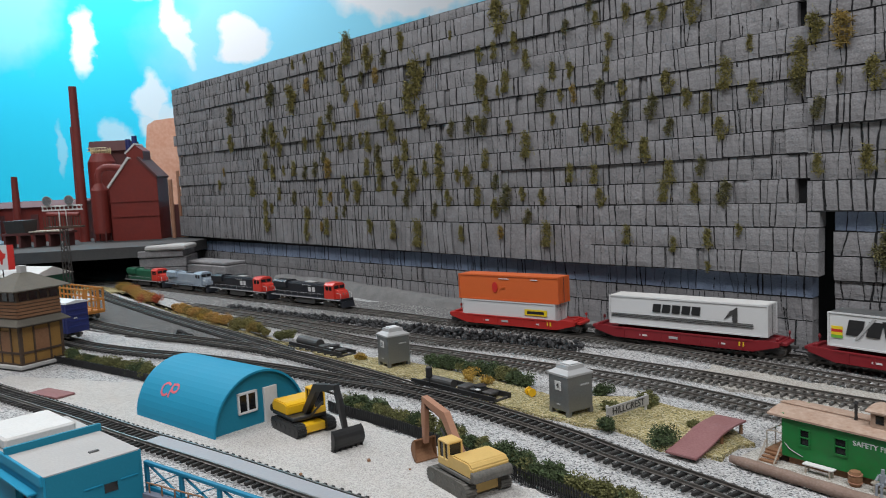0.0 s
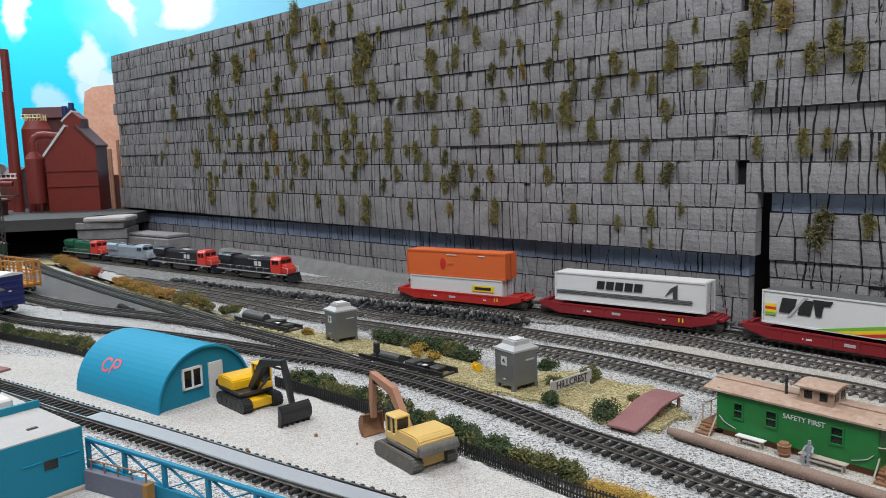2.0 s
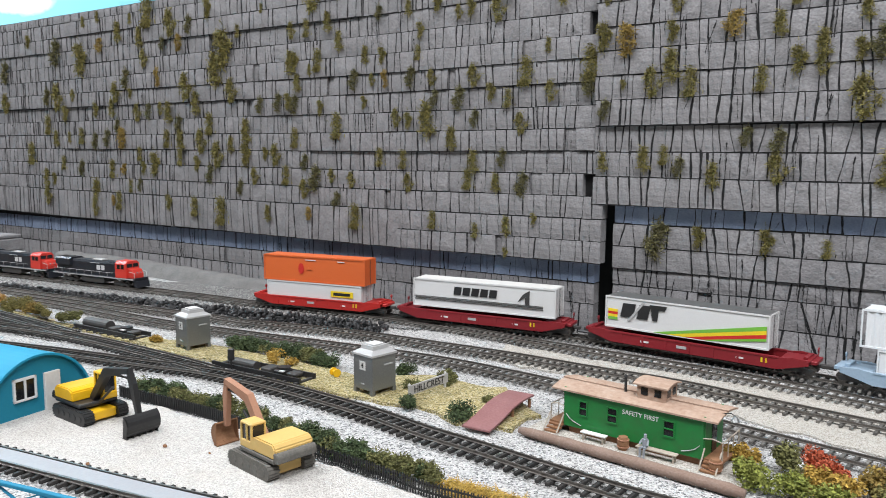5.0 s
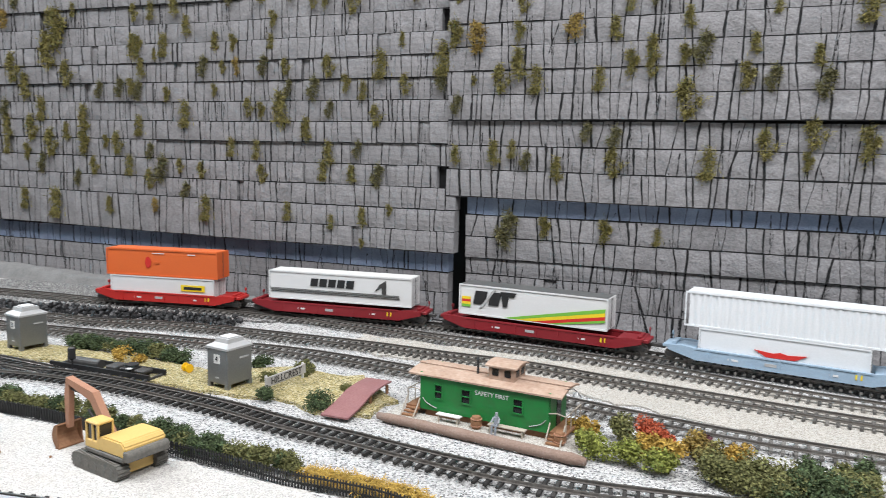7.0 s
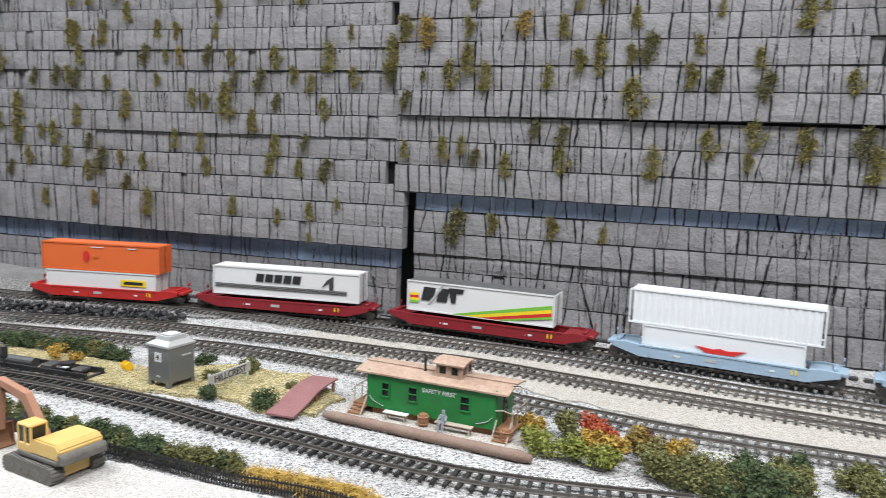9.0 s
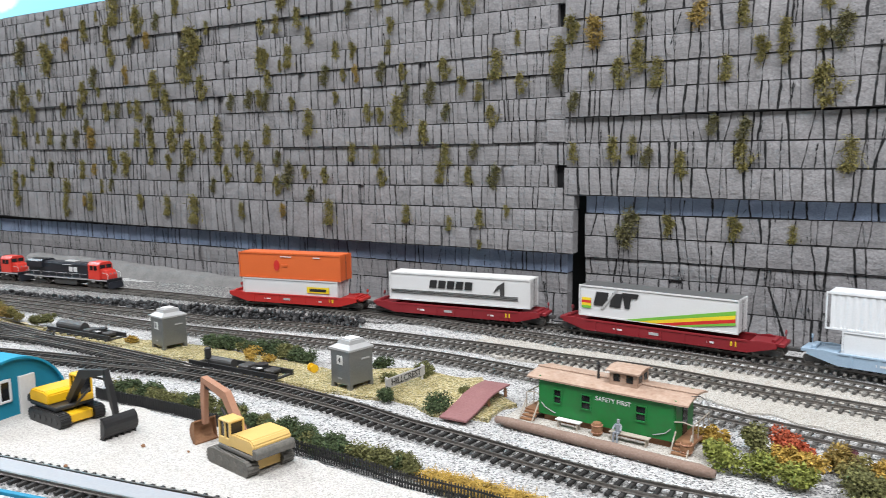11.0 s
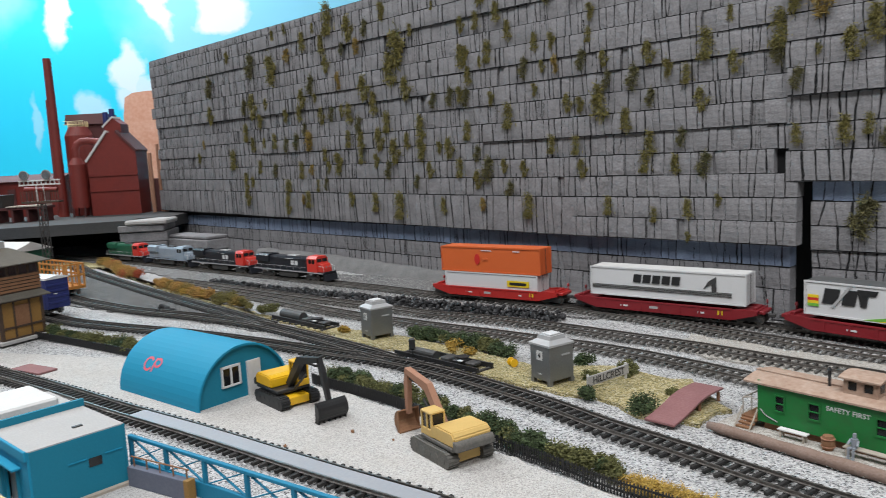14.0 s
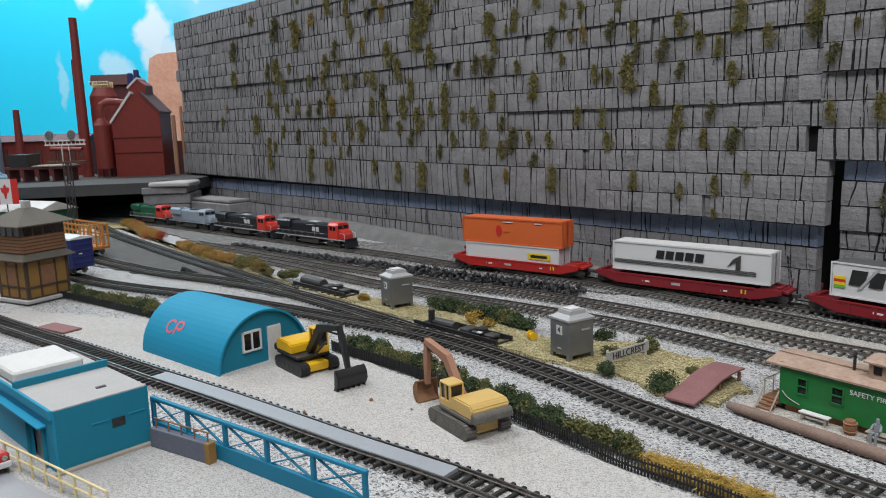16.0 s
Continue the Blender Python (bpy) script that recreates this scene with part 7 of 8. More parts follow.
# ---- foliage, coal and loose pieces ----
def leaf_cloud(name, spots, count, leaf, mat, seed, flat=1.0, drop=0.0, wide=0.45):
    """A mesh of many small bent leaves round the given spots (x, y, z, radius)."""
    rng = random.Random(seed)
    verts, faces = [], []
    for _ in range(count):
        x, y, z, r = spots[rng.randrange(len(spots))]
        while True:
            v = Vector((rng.uniform(-1, 1), rng.uniform(-1, 1), rng.uniform(-1, 1)))
            if v.length < 1:
                break
        v = v * (0.35 + 0.65 * v.length)
        p = Vector((x + v.x * r, y + v.y * r * flat, z + v.z * r * (1 + drop)))
        d = Vector((rng.gauss(0, 1), rng.gauss(0, 1), rng.gauss(0, 1) - drop)).normalized()
        e = d.orthogonal().normalized()
        e.rotate(Matrix.Rotation(rng.uniform(0, 6.28), 3, d))
        q = d.cross(e)
        s = leaf * rng.uniform(0.5, 1.4)
        n = len(verts)
        verts += [p - e * s * wide, p + d * s * 0.6 + q * s * 0.2, p + e * s * wide, p - d * s * 1.0 + q * s * 0.3]
        faces += [(n, n + 1, n + 2), (n, n + 2, n + 3)]
    me = bpy.data.meshes.new(name)
    me.from_pydata([tuple(v) for v in verts], [], faces)
    me.materials.append(mat)
    return me


# moss tufts of curled strands on the wall
def moss_strands(blobs, count, mat, seed):
    """Curled ribbons that start round the blobs (x, y, z, radius)."""
    rng = random.Random(seed)
    verts, faces = [], []
    for _ in range(count):
        x, y, z, r = rng.choice(blobs)
        p = Vector((x + rng.gauss(0, 0.46) * r, y + abs(rng.gauss(0, 0.4)) * r * 0.75, z + rng.gauss(0, 0.5) * r))
        d = Vector((rng.gauss(0, 1), rng.gauss(0.2, 0.7), rng.gauss(-0.2, 1))).normalized()
        w = rng.uniform(0.00016, 0.00034)
        side = d.orthogonal().normalized()
        side.rotate(Matrix.Rotation(rng.uniform(0, 6.28), 3, d))
        n = len(verts)
        for i in range(4):
            verts += [tuple(p - side * w), tuple(p + side * w)]
            d = (d + 0.6 * Vector((rng.gauss(0, 1), rng.gauss(0, 0.7), rng.gauss(-0.1, 1)))).normalized()
            p = p + d * rng.uniform(0.0007, 0.0015)
            p.y = max(p.y, 0.0002)
        faces += [(n + 2 * i, n + 2 * i + 1, n + 2 * i + 3, n + 2 * i + 2) for i in range(3)]
    me = bpy.data.meshes.new("moss_tuft")
    me.from_pydata(verts, [], faces)
    me.materials.append(mat)
    return me


rng = random.Random(71)
TUFTS = []
for k in range(16):
    blobs, z, x = [], 0.0095, 0.0
    while z > -0.010:
        r = rng.uniform(0.0028, 0.0056) * (1.15 if abs(z) < 0.006 else 0.8)
        blobs.append((x, 0.0012, z, r))
        if rng.random() < 0.35:
            blobs.append((x + rng.choice((-1, 1)) * r * rng.uniform(0.7, 1.2), 0.001, z + rng.uniform(-0.002, 0.002), r * 0.7))
        z -= r * rng.uniform(0.8, 1.4)
        x = rng.uniform(-0.0022, 0.0022)
    TUFTS.append(moss_strands(blobs, 560, (MOSS, MOSS_DARK, MOSS, MOSS)[k % 4] if k < 12 else MOSS_YELLOW, 100 + k))


def tuft(s, z, height, k):
    """A tuft of that height in millimetres; a negative height is a yellow one."""
    k = 12 + k % 4 if height < 0 else k % 12
    ob = new("moss_tuft", TUFTS[k])
    out = 0.001 if s >= 0 else (0.0075 if z > 0.236 else 0.0035 if z > 0.15 else -0.0065)
    if s > 0 and z < 0.133:
        out = 0.0065
    size = abs(height) / (23 if s < 0.4 else 20)
    ob.matrix_world = wall_frame() @ Matrix.Translation((s, out, z)) @ Matrix.Diagonal((size * (0.9 + 0.05 * (k % 5)) * (-1 if k % 2 else 1), size, size, 1))
    shade = "yellow" if k > 11 else "dark green" if k % 4 == 1 else "olive"
    tagged(ob, shade + " moss tuft growing from a crack in the rock wall", "moss", "moss on the rock wall")


# places along the wall and up it, and heights, stretch by stretch from the far end
TUFTS_A = [(1.326, 0.214, 21), (1.3, 0.244, -16), (1.253, 0.306, 32), (1.247, 0.366, 36), (1.164, 0.206, 34), (1.16, 0.418, 23), (1.115, 0.161, 30), (1.105, 0.129, 29), (1.101, 0.313, 26), (1.101, 0.26, 29), (1.09, 0.157, 22), (1.077, 0.235, 25), (1.066, 0.311, 40), (1.062, 0.392, 40), (1.055, 0.189, 21), (1.043, 0.278, 28), (1.033, 0.236, 18), (1.017, 0.313, 18), (0.996, 0.181, 24), (0.992, 0.238, 24), (0.984, 0.37, 52), (0.974, 0.439, 17), (0.951, 0.11, 24), (0.95, 0.229, 24), (0.95, 0.14, 34), (0.946, 0.282, 24), (0.93, 0.444, 17), (0.927, 0.392, -24), (0.913, 0.234, 26), (0.901, 0.179, 26)]
TUFTS_B = [(0.898, 0.124, -16), (0.897, 0.285, 26), (0.885, 0.312, 29), (0.883, 0.255, 20), (0.877, 0.124, 26), (0.874, 0.233, -32), (0.871, 0.413, 29), (0.869, 0.177, -19), (0.852, 0.334, 29), (0.849, 0.15, 19), (0.844, 0.308, 16), (0.836, 0.432, 16), (0.825, 0.276, 25), (0.824, 0.153, 19), (0.822, 0.206, 19), (0.813, 0.181, 22), (0.812, 0.399, 28), (0.802, 0.365, 25), (0.793, 0.277, 22), (0.785, 0.439, 44), (0.781, 0.186, 37), (0.767, 0.331, -24), (0.762, 0.281, 18), (0.752, 0.385, 18), (0.747, 0.23, 24), (0.742, 0.125, 24), (0.741, 0.273, 30), (0.729, 0.416, 36), (0.715, 0.254, 24), (0.715, 0.199, 21)]
TUFTS_C = [(0.713, 0.383, -24), (0.713, 0.228, 29), (0.696, 0.313, 35), (0.684, 0.409, 23), (0.675, 0.121, 26), (0.674, 0.189, 23), (0.672, 0.285, 32), (0.662, 0.226, 31), (0.641, 0.175, 25), (0.64, 0.252, 28), (0.638, 0.426, 28), (0.624, 0.335, 45), (0.624, 0.205, 33), (0.618, 0.378, 22), (0.611, 0.116, 36), (0.603, 0.36, 55), (0.593, 0.22, 22), (0.589, 0.302, 30), (0.573, 0.155, 19), (0.572, 0.389, 16), (0.56, 0.202, 32), (0.558, 0.239, 32), (0.542, 0.173, 21), (0.527, 0.278, 21), (0.521, 0.417, 11), (0.519, 0.205, 18), (0.51, 0.118, 21), (0.497, 0.205, 26), (0.489, 0.28, 23), (0.475, 0.174, 23)]
TUFTS_D = [(0.47, 0.279, 23), (0.463, 0.334, 30), (0.461, 0.38, 20), (0.456, 0.276, 23), (0.456, 0.228, 23), (0.455, 0.335, 23), (0.451, 0.306, 23), (0.44, 0.157, 23), (0.438, 0.194, 20), (0.431, 0.38, 20), (0.429, 0.121, -17), (0.427, 0.323, 14), (0.419, 0.427, 43), (0.417, 0.171, 31), (0.41, 0.334, 25), (0.408, 0.269, 19), (0.392, 0.385, 28), (0.388, 0.176, 19), (0.378, 0.141, 25), (0.376, 0.243, 33), (0.372, 0.428, 33), (0.372, 0.358, 27), (0.352, 0.171, 21), (0.345, 0.305, 27), (0.34, 0.12, 32), (0.329, 0.273, 19), (0.326, 0.336, 24), (0.315, 0.304, 16), (0.302, 0.389, 19), (0.302, 0.201, 23)]
TUFTS_E = [(0.298, 0.332, 24), (0.293, 0.303, -21), (0.275, 0.253, 23), (0.263, 0.411, 18), (0.263, 0.198, 23), (0.256, 0.247, 23), (0.255, 0.39, 21), (0.255, 0.169, 23), (0.251, 0.304, 25), (0.24, 0.333, 18), (0.237, 0.359, 23), (0.226, 0.249, 45), (0.219, 0.302, 20), (0.214, 0.276, 20), (0.213, 0.122, 22), (0.211, 0.389, 23), (0.189, 0.225, 29), (0.179, 0.378, 17), (0.177, 0.274, 29), (0.164, 0.174, 24), (0.162, 0.379, 24), (0.157, 0.196, 29), (0.157, 0.301, 26), (0.155, 0.249, 21), (0.15, 0.112, 17), (0.133, 0.278, 24), (0.125, 0.171, 23), (0.124, 0.376, 29), (0.116, 0.201, 21), (0.109, 0.271, 21)]
TUFTS_F = [(0.108, 0.087, 14), (0.107, 0.12, 23), (0.092, 0.242, 25), (0.088, 0.17, 28), (0.085, 0.3, 32), (0.071, 0.129, 16), (0.058, 0.328, 18), (0.054, 0.278, 23), (0.006, 0.283, 27), (0.005, 0.304, 36), (-0.01, 0.328, 33), (-0.011, 0.197, 22), (-0.013, 0.37, 13), (-0.014, 0.253, 22), (-0.033, 0.325, -35), (-0.033, 0.278, 13), (-0.057, 0.2, 28), (-0.065, 0.281, 30), (-0.074, 0.114, 41), (-0.079, 0.204, 19), (-0.084, 0.329, 24), (-0.084, 0.296, 34), (-0.088, 0.36, 20), (-0.095, 0.192, 21), (-0.105, 0.278, 28), (-0.115, 0.117, 26), (-0.129, 0.184, 27), (-0.145, 0.33, -28), (-0.161, 0.223, 21), (-0.173, 0.278, 23)]
TUFTS_G = [(-0.182, 0.116, 28), (-0.187, 0.329, 25), (-0.19, 0.192, 29), (-0.191, 0.217, 25), (-0.202, 0.354, 17), (-0.204, 0.292, 29), (-0.225, 0.308, 27), (-0.225, 0.289, 19), (-0.226, 0.356, 13), (-0.238, 0.114, 17), (-0.256, 0.299, 23), (-0.259, 0.337, 23), (-0.262, 0.258, 39), (-0.275, 0.306, 33), (-0.285, 0.192, 31), (-0.315, 0.277, 29), (-0.321, 0.309, 21), (-0.337, 0.213, 29), (-0.34, 0.276, 25), (-0.34, 0.344, 15), (-0.374, 0.195, 21), (-0.377, 0.296, 21), (-0.379, 0.225, 31), (-0.386, 0.27, 29), (-0.417, 0.34, 32), (-0.424, 0.211, 36), (-0.431, 0.346, 14), (-0.461, 0.274, 23), (-0.476, 0.219, 32), (-0.487, 0.197, 32)]
TUFTS_H = [(-0.492, 0.334, 51), (-0.5, 0.245, 41), (-0.508, 0.276, 46), (-0.518, 0.216, 44), (-0.526, 0.189, 28)]
for k, place in enumerate(TUFTS_A + TUFTS_B + TUFTS_C + TUFTS_D + TUFTS_E + TUFTS_F + TUFTS_G + TUFTS_H):
    tuft(*place, k * 7 + k // 5)
rng = random.Random(72)
for _ in range(40):
    tuft(rng.uniform(-1.2, -0.56), rng.uniform(0.17, 0.44), rng.uniform(18, 40), rng.randrange(12))
for _ in range(14):
    tuft(rng.uniform(-0.5, 0.12), rng.uniform(0.375, 0.44), rng.uniform(18, 32), rng.randrange(12))


# bushes and hedges
def bush(x, y, r, h, mat, label, seed, z=0.0015, leaf=0.0012, count=1700):
    rng = random.Random(seed)
    spots = []
    for _ in range(7):
        a, d = rng.uniform(0, 6.28), rng.uniform(0, 0.7) * r
        spots.append((d * math.cos(a), d * math.sin(a), h * rng.uniform(0.25, 0.75), r * rng.uniform(0.35, 0.6)))
    me = leaf_cloud("foliage", spots, count, leaf, mat, seed)
    ob = thing("bush", pose(x, y, z, 0, 0, rng.uniform(0, 360)), label, "bush")
    f = new("foliage", me)
    f.parent = ob
    bm = bmesh.new()
    bmesh.ops.create_icosphere(bm, subdivisions=2, radius=1)
    for v in bm.verts:
        v.co *= 0.34 + 0.22 * noise.noise(v.co * 2.5 + Vector((seed, 0, 0)))
        v.co = Vector((v.co.x * r, v.co.y * r, max(v.co.z, -0.55) * h * 0.55 + h * 0.30))
    part("core", bm, mat, ob)
    return ob


def hedge_row(points, label_mat, r, h, step, seed, z=0.0015):
    rng = random.Random(seed)
    for p in smooth_line(points, step):
        mat, label = label_mat[rng.randrange(len(label_mat))]
        bush(p.x + rng.uniform(-0.003, 0.003), p.y + rng.uniform(-0.003, 0.003), r * rng.uniform(0.75, 1.25), h * rng.uniform(0.7, 1.3), mat, label, rng.randrange(10000), z)


GREENS = [(HEDGE, "olive green foam shrub in the hedge"), (HEDGE, "olive green foam shrub in the hedge"), (HEDGE_DARK, "dark green foam shrub in the hedge")]
hedge_row([(-0.092, 0.655), (-0.060, 0.622), (-0.012, 0.572), (0.020, 0.528), (0.052, 0.483), (0.080, 0.447), (0.104, 0.417)], GREENS, 0.0105, 0.0105, 0.0085, 201)


def straw_clump(x, y, r, h, seed):
    """Bent yellow straws lying over one another."""
    rng = random.Random(seed)
    verts, faces = [], []
    for _ in range(420):
        a, d = rng.uniform(0, 6.28), rng.uniform(0, 1) ** 0.6 * r
        p = Vector((d * math.cos(a), d * math.sin(a), h * rng.uniform(0.05, 0.9) * (1 - 0.6 * (d / r) ** 2)))
        way = Vector((rng.gauss(0, 1), rng.gauss(0, 1), rng.gauss(0, 0.35))).normalized()
        side = way.cross(Vector((rng.gauss(0, 0.4), rng.gauss(0, 0.4), 1))).normalized() * rng.uniform(0.00014, 0.00026)
        n = len(verts)
        for i in range(4):
            verts += [tuple(p - side), tuple(p + side)]
            way = (way + Vector((rng.gauss(0, 0.3), rng.gauss(0, 0.3), -0.14))).normalized()
            p = p + way * 0.0017
            p.z = max(p.z, 0.0004)
        faces += [(n + 2 * i, n + 2 * i + 1, n + 2 * i + 3, n + 2 * i + 2) for i in range(3)]
    me = bpy.data.meshes.new("straw_clump")
    me.from_pydata(verts, [], faces)
    me.materials.append(STRAW)
    ob = new("straw_clump", me)
    ob.matrix_world = pose(x, y, 0.0012)
    tagged(ob, "ochre straw clump at the end of the hedge", "straw", "straw clumps in the hedge")


rng = random.Random(202)
for p in smooth_line([(0.112, 0.408), (0.140, 0.377), (0.162, 0.347)], 0.007):
    straw_clump(p.x + rng.uniform(-0.002, 0.002), p.y + rng.uniform(-0.002, 0.002), rng.uniform(0.007, 0.0095), rng.uniform(0.006, 0.0095), rng.randrange(9999))
hedge_row([(-0.480, 0.922), (-0.43, 0.883), (-0.39, 0.853), (-0.33, 0.808), (-0.305, 0.790)], GREENS, 0.0120, 0.0120, 0.014, 203)
hedge_row([(-0.62, 0.94), (-0.57, 0.925)], GREENS, 0.0150, 0.0160, 0.014, 213)
hedge_row([(-0.022, 0.796), (0.004, 0.772), (0.030, 0.745), (0.062, 0.708), (0.078, 0.690)], [(HEDGE_DARK, "dark green shrub on the turf"), (HEDGE_DARK, "dark green shrub on the turf"), (HEDGE, "olive shrub on the turf")], 0.0115, 0.0110, 0.0105, 204)
bush(0.020, 0.722, 0.0105, 0.012, STRAW, "bright ochre shrub among green ones", 2051, count=700)
bush(0.036, 0.706, 0.0085, 0.010, STRAW, "bright ochre shrub among green ones", 2052, count=600)
for x, y, r, m in ((0.137, 0.657, 0.010, HEDGE_DARK), (0.170, 0.626, 0.010, HEDGE), (0.135, 0.606, 0.009, HEDGE), (0.119, 0.563, 0.008, HEDGE_DARK), (0.153, 0.525, 0.0125, HEDGE_DARK), (0.186, 0.558, 0.005, HEDGE), (0.165, 0.612, 0.006, HEDGE)):
    bush(x, y, r * 1.15, r * 0.85, m, "small dark green shrub on the dry turf", int(x * 1e4))
AUTUMN = [(AUTUMN_TAN, "tan autumn shrub beside the yard lead"), (AUTUMN_TAN, "tan autumn shrub beside the yard lead"), (AUTUMN_TAN, "tan autumn shrub beside the yard lead"), (STRAW, "ochre autumn shrub beside the yard lead"), (MOSS_YELLOW, "mustard autumn shrub beside the yard lead")]
hedge_row([(-0.69, 1.60), (-0.62, 1.50), (-0.575, 1.425), (-0.53, 1.365)], AUTUMN + [(RUST_LEAF, "rusty red autumn shrub beside the yard lead")], 0.016, 0.011, 0.011, 205)
hedge_row([(-0.455, 1.268), (-0.41, 1.205), (-0.365, 1.150), (-0.33, 1.108)], AUTUMN, 0.014, 0.011, 0.010, 206)
hedge_row([(-0.300, 1.068), (-0.265, 1.025), (-0.245, 1.004)], [(MOSS, "olive shrub on the turf"), (MOSS_YELLOW, "mustard shrub on the turf")], 0.014, 0.016, 0.013, 207)
hedge_row([(-0.222, 0.978), (-0.20, 0.968)], [(STRAW, "ochre shrub on the turf"), (HEDGE, "olive shrub on the turf")], 0.009, 0.010, 0.011, 208)
bush(-0.100, 0.835, 0.007, 0.007, STRAW, "small ochre shrub on the turf", 2081)
# mixed thicket beyond the caboose
THICKET = ((0.305, 0.404, 0.013, STRAW), (0.292, 0.372, 0.017, LIME), (0.303, 0.352, 0.016, LIME), (0.323, 0.385, 0.016, HEDGE), (0.335, 0.374, 0.016, RUST_LEAF), (0.340, 0.366, 0.013, RUST_LEAF), (0.318, 0.355, 0.015, STRAW), (0.330, 0.343, 0.014, STRAW), (0.312, 0.330, 0.015, LIME), (0.352, 0.343, 0.016, MOSS_YELLOW), (0.366, 0.350, 0.009, PLUM), (0.345, 0.322, 0.015, MOSS), (0.365, 0.322, 0.014, STRAW))
for k, (x, y, r, m) in enumerate(THICKET):
    name = {STRAW: "ochre", LIME: "lime green", HEDGE: "olive green", RUST_LEAF: "rusty red", PLUM: "plum", MOSS_YELLOW: "mustard", MOSS: "olive"}[m]
    bush(x + 0.004, y - 0.003, r * 0.86, r * 0.98, m, name + " shrub in the thicket by the caboose", 300 + k, leaf=0.0015, count=1700)
rng = random.Random(209)
for k in range(34):
    u = rng.random()
    x, y = 0.33 + 0.22 * u + rng.uniform(-0.012, 0.012), 0.300 - 0.16 * u + rng.uniform(-0.028, 0.028)
    r = rng.uniform(0.013, 0.021)
    bush(x, y, r, r * 0.8, (HEDGE, HEDGE_DARK, HEDGE_DARK, HEDGE)[k % 4], "green foam shrub in the long thicket", 400 + k, leaf=0.0014, count=1900)


# picket fence along the hedge, black edging along the other one
def fence(points, label, height, step, board):
    ob = thing("picket_fence", Matrix(), label, "fence")
    line = smooth_line(points, step)
    bm = bmesh.new()
    box(bm, -0.0006, 0.0006, -0.0003, 0.0003, 0, height)
    v = [q for q in bm.verts if q.co.z > height / 2]
    for q in v:
        q.co.x *= 0.55
    me = bpy.data.meshes.new("picket")
    bm.to_mesh(me)
    bm.free()
    me.materials.append(BLACK)
    rng = random.Random(81)
    late_pickets.append((ob, me, line, rng))
    long = smooth_line(points, 0.008)
    sides = []
    for k, p in enumerate(long):
        d = (long[min(k + 1, len(long) - 1)] - long[max(k - 1, 0)]).normalized()
        sides.append((p + Vector((-d.y, d.x, 0)) * 0.0004, p + Vector((-d.y, d.x, 0)) * 0.0011))
    strip = [(a.x, a.y) for a, b in sides] + [(b.x, b.y) for a, b in sides[::-1]]
    for z0, z1 in ((0.0022, 0.0034), (height - 0.0028, height - 0.0018)) if not board else ((0.0, height - 0.0012),):
        bm = bmesh.new()
        prism(bm, strip, z0, z1)
        part("backing_board" if board else "fence_rail", bm, BLACK, ob)


late_pickets = []
fence([(-0.108, 0.650), (-0.101, 0.642), (-0.060, 0.603), (-0.023, 0.562), (0.010, 0.515)], "low black edging along the hedge", 0.0100, 0.0026, True)
fence([(0.010, 0.515), (0.041, 0.475), (0.070, 0.440), (0.095, 0.406), (0.115, 0.386), (0.137, 0.362), (0.155, 0.335)], "low black picket fence in front of the hedge", 0.0098, 0.0021, False)
fence([(-0.482, 0.905), (-0.43, 0.868), (-0.39, 0.838), (-0.31, 0.778)], "low black edging along the far hedge", 0.0090, 0.0030, True)

# coal ridges
rng = random.Random(91)


def coal_ridge(points, r, label, seed):
    rng = random.Random(seed)
    verts, faces = [], []
    base = bmesh.new()
    bmesh.ops.create_icosphere(base, subdivisions=1, radius=1)
    tv = [v.co.copy() for v in base.verts]
    tf = [tuple(v.index for v in f.verts) for f in base.faces]
    base.free()
    for p in smooth_line(points, 0.0022):
        for _ in range(5):
            o = rng.gauss(0, 0.45)
            s = rng.uniform(0.0016, 0.0042)
            c = p + Vector((rng.uniform(-1, 1) * 0.003 + 0.67 * o * r, 0.72 * o * r, max(0, 1 - abs(o)) * r * rng.uniform(0.15, 0.75)))
            n = len(verts)
            turn = Euler((rng.uniform(0, 6), rng.uniform(0, 6), 0)).to_matrix()
            k = Vector((rng.uniform(0.6, 1.3), rng.uniform(0.6, 1.3), rng.uniform(0.5, 1.0)))
            verts += [tuple(c + turn @ Vector((v.x * k.x, v.y * k.y, v.z * k.z)) * s * rng.uniform(0.8, 1.15)) for v in tv]
            faces += [tuple(n + i for i in f) for f in tf]
    me = bpy.data.meshes.new("coal_ridge")
    me.from_pydata(verts, [], faces)
    me.materials.append(COAL)
    tagged(new("coal_ridge", me), label, "coal", kind="stuff")


coal_ridge([(-0.365, 1.262), (-0.30, 1.200), (-0.242, 1.150), (-0.15, 1.078), (-0.075, 1.018), (-0.03, 0.978)], 0.012, "low ridge of black coal lumps between the tracks", 92)
coal_ridge([(-0.05, 0.996), (0.0, 0.952), (0.040, 0.918), (0.10, 0.872), (0.150, 0.838)], 0.016, "ridge of black coal lumps between the tracks", 93)
coal_ridge([(-0.372, 1.030), (-0.36, 1.018)], 0.012, "small heap of black coal by the turnout", 94)

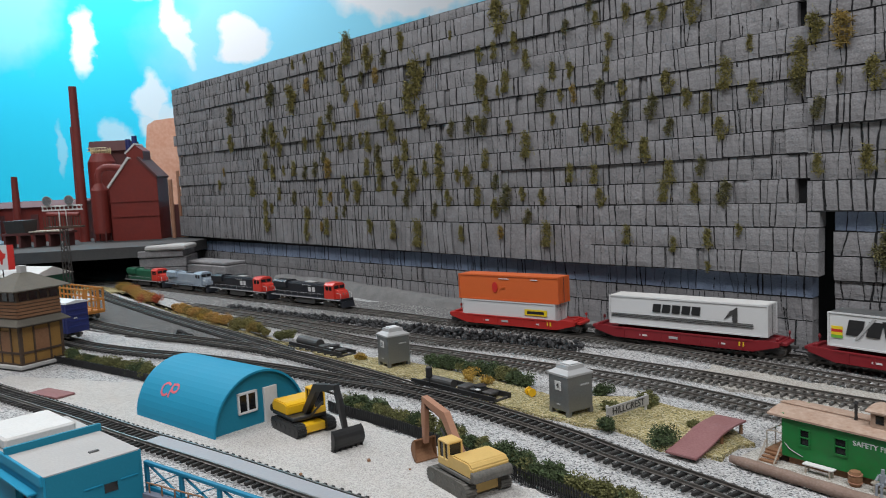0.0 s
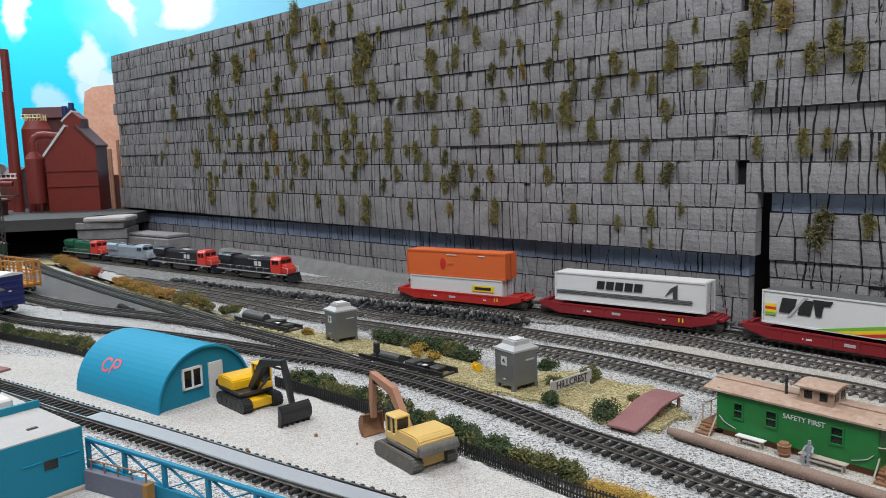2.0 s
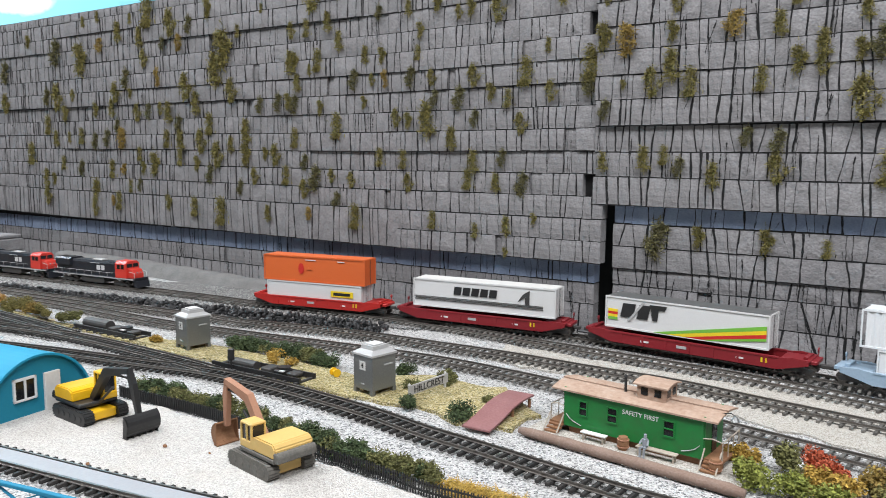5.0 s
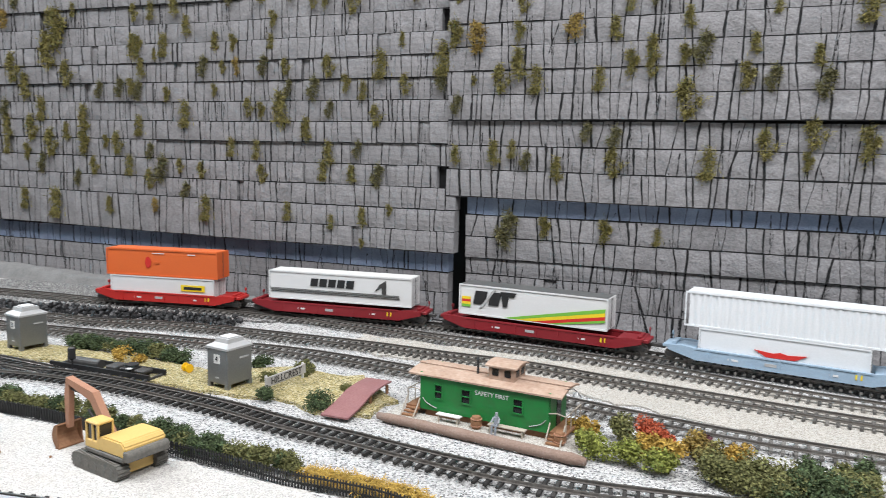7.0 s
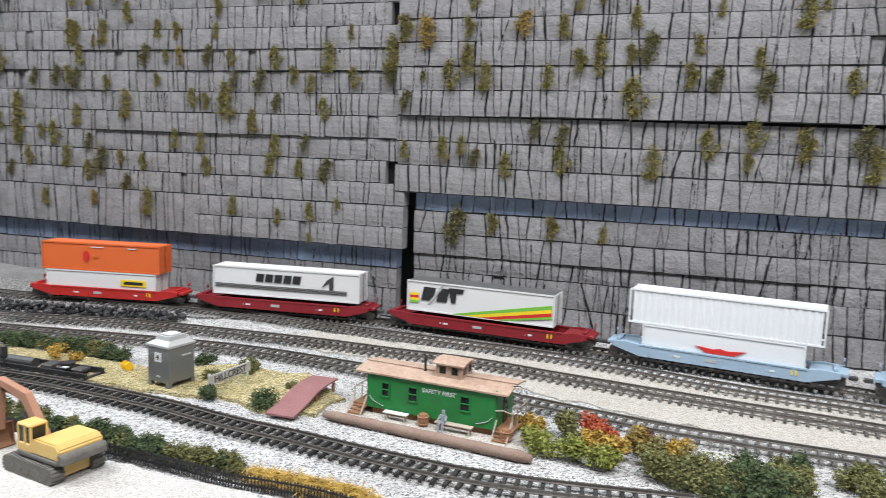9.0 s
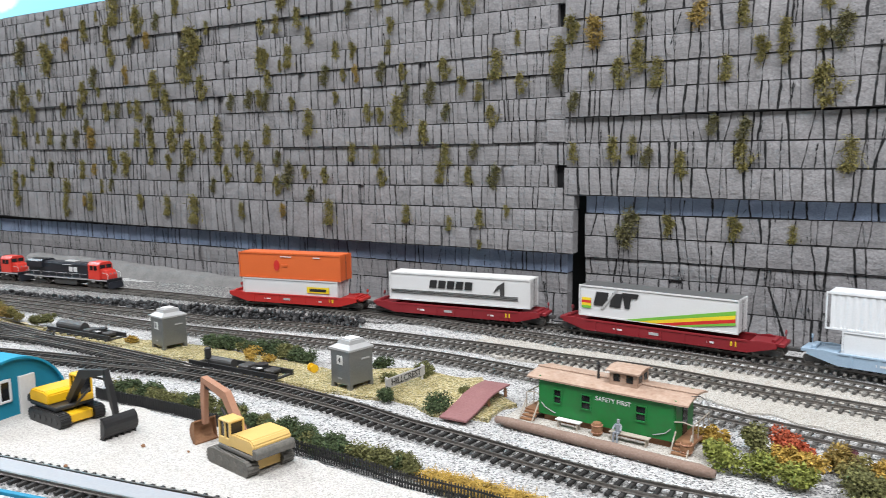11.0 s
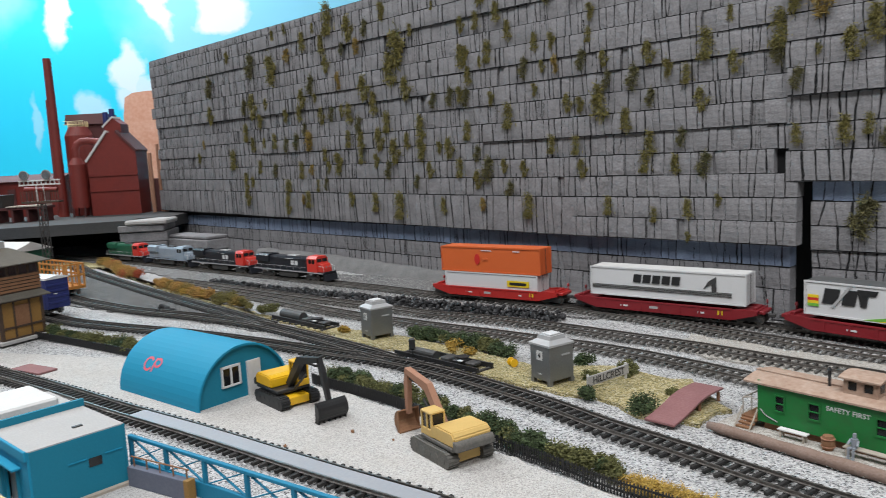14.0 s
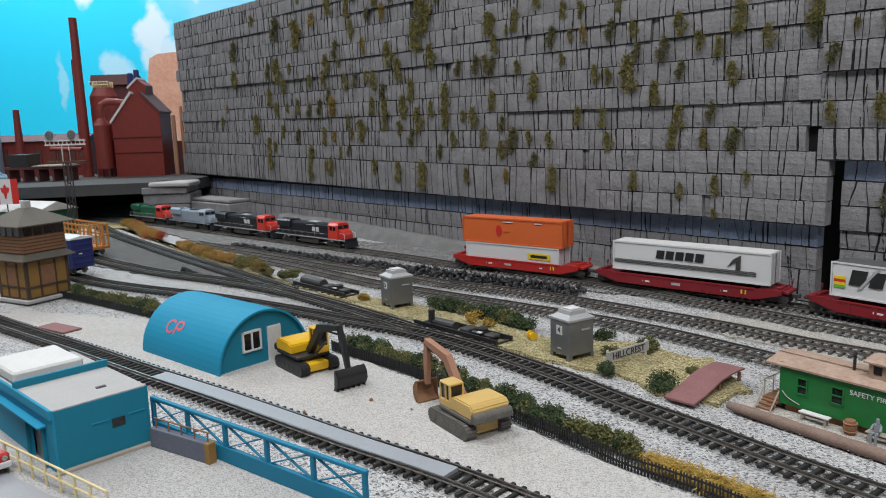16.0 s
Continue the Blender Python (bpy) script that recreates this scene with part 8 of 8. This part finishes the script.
# loose stones on the ballast
rng = random.Random(95)
verts, faces = [], []
tet = [Vector(v) for v in ((1, 0, -0.6), (-0.6, 0.9, -0.6), (-0.5, -0.9, -0.6), (0.1, 0, 0.9), (0.6, 0.6, 0.2))]
tf = [(0, 1, 2), (0, 4, 1), (1, 4, 3), (1, 3, 2), (2, 3, 0), (0, 3, 4)]
for _ in range(42000):
    u = rng.random()
    x, y = -0.30 + 0.85 * u + rng.gauss(0, 0.10), 0.98 - 0.68 * u + rng.gauss(0, 0.10)
    s = rng.uniform(0.0002, 0.0005)
    a = rng.uniform(0, 6.28)
    c, d = math.cos(a), math.sin(a)
    n = len(verts)
    verts += [(x + (c * v.x - d * v.y) * s, y + (d * v.x + c * v.y) * s, 0.0008 + v.z * s) for v in tet]
    faces += [tuple(n + i for i in f) for f in tf]
me = bpy.data.meshes.new("loose_stones")
me.from_pydata(verts, [], faces)
me.materials.append(material("ballast_stone", (0.50, 0.495, 0.48), 0.9, second=(0.36, 0.355, 0.345), size=0.01, island=0.28))
tagged(new("loose_stones", me), "pale grey loose ballast stones", "gravel", kind="stuff")
for x, y, s in ((-0.060, 0.520, 0.0016), (-0.105, 0.500, 0.0014), (-0.030, 0.500, 0.0010), (-0.20, 0.57, 0.0011)):
    bm = bmesh.new()
    bmesh.ops.create_icosphere(bm, subdivisions=1, radius=s)
    for v in bm.verts:
        v.co *= 1 + 0.3 * noise.noise(v.co * 900)
    ob = part("pebble", bm, BROWN_WOOD)
    ob.matrix_world = pose(x, y, 0.0012 + s * 0.5)
    tagged(ob, "small dark pebble lying on the white sand", "pebble")

# ---- pieces of tracks, fences and the wall, one object each ----
for owner, mats in late_ties:
    for m in mats:
        t = new("tie", TIE_MESH)
        t.parent = owner
        t.matrix_basis = m
for owner, me, line, rng in late_pickets:
    for k, p in enumerate(line):
        d = line[min(k + 1, len(line) - 1)] - line[max(k - 1, 0)]
        t = new("picket", me)
        t.parent = owner
        t.matrix_basis = Matrix.Translation(p) @ Matrix.Rotation(math.atan2(d.y, d.x), 4, "Z") @ Matrix.Rotation(rng.uniform(-0.06, 0.06), 4, "Y")
for owner, verts, faces, m in late_blocks:
    me = bpy.data.meshes.new("block")
    me.from_pydata(verts, [], faces)
    me.materials.append(ROCK)
    t = new("block", me)
    t.parent = owner
    t.matrix_basis = m
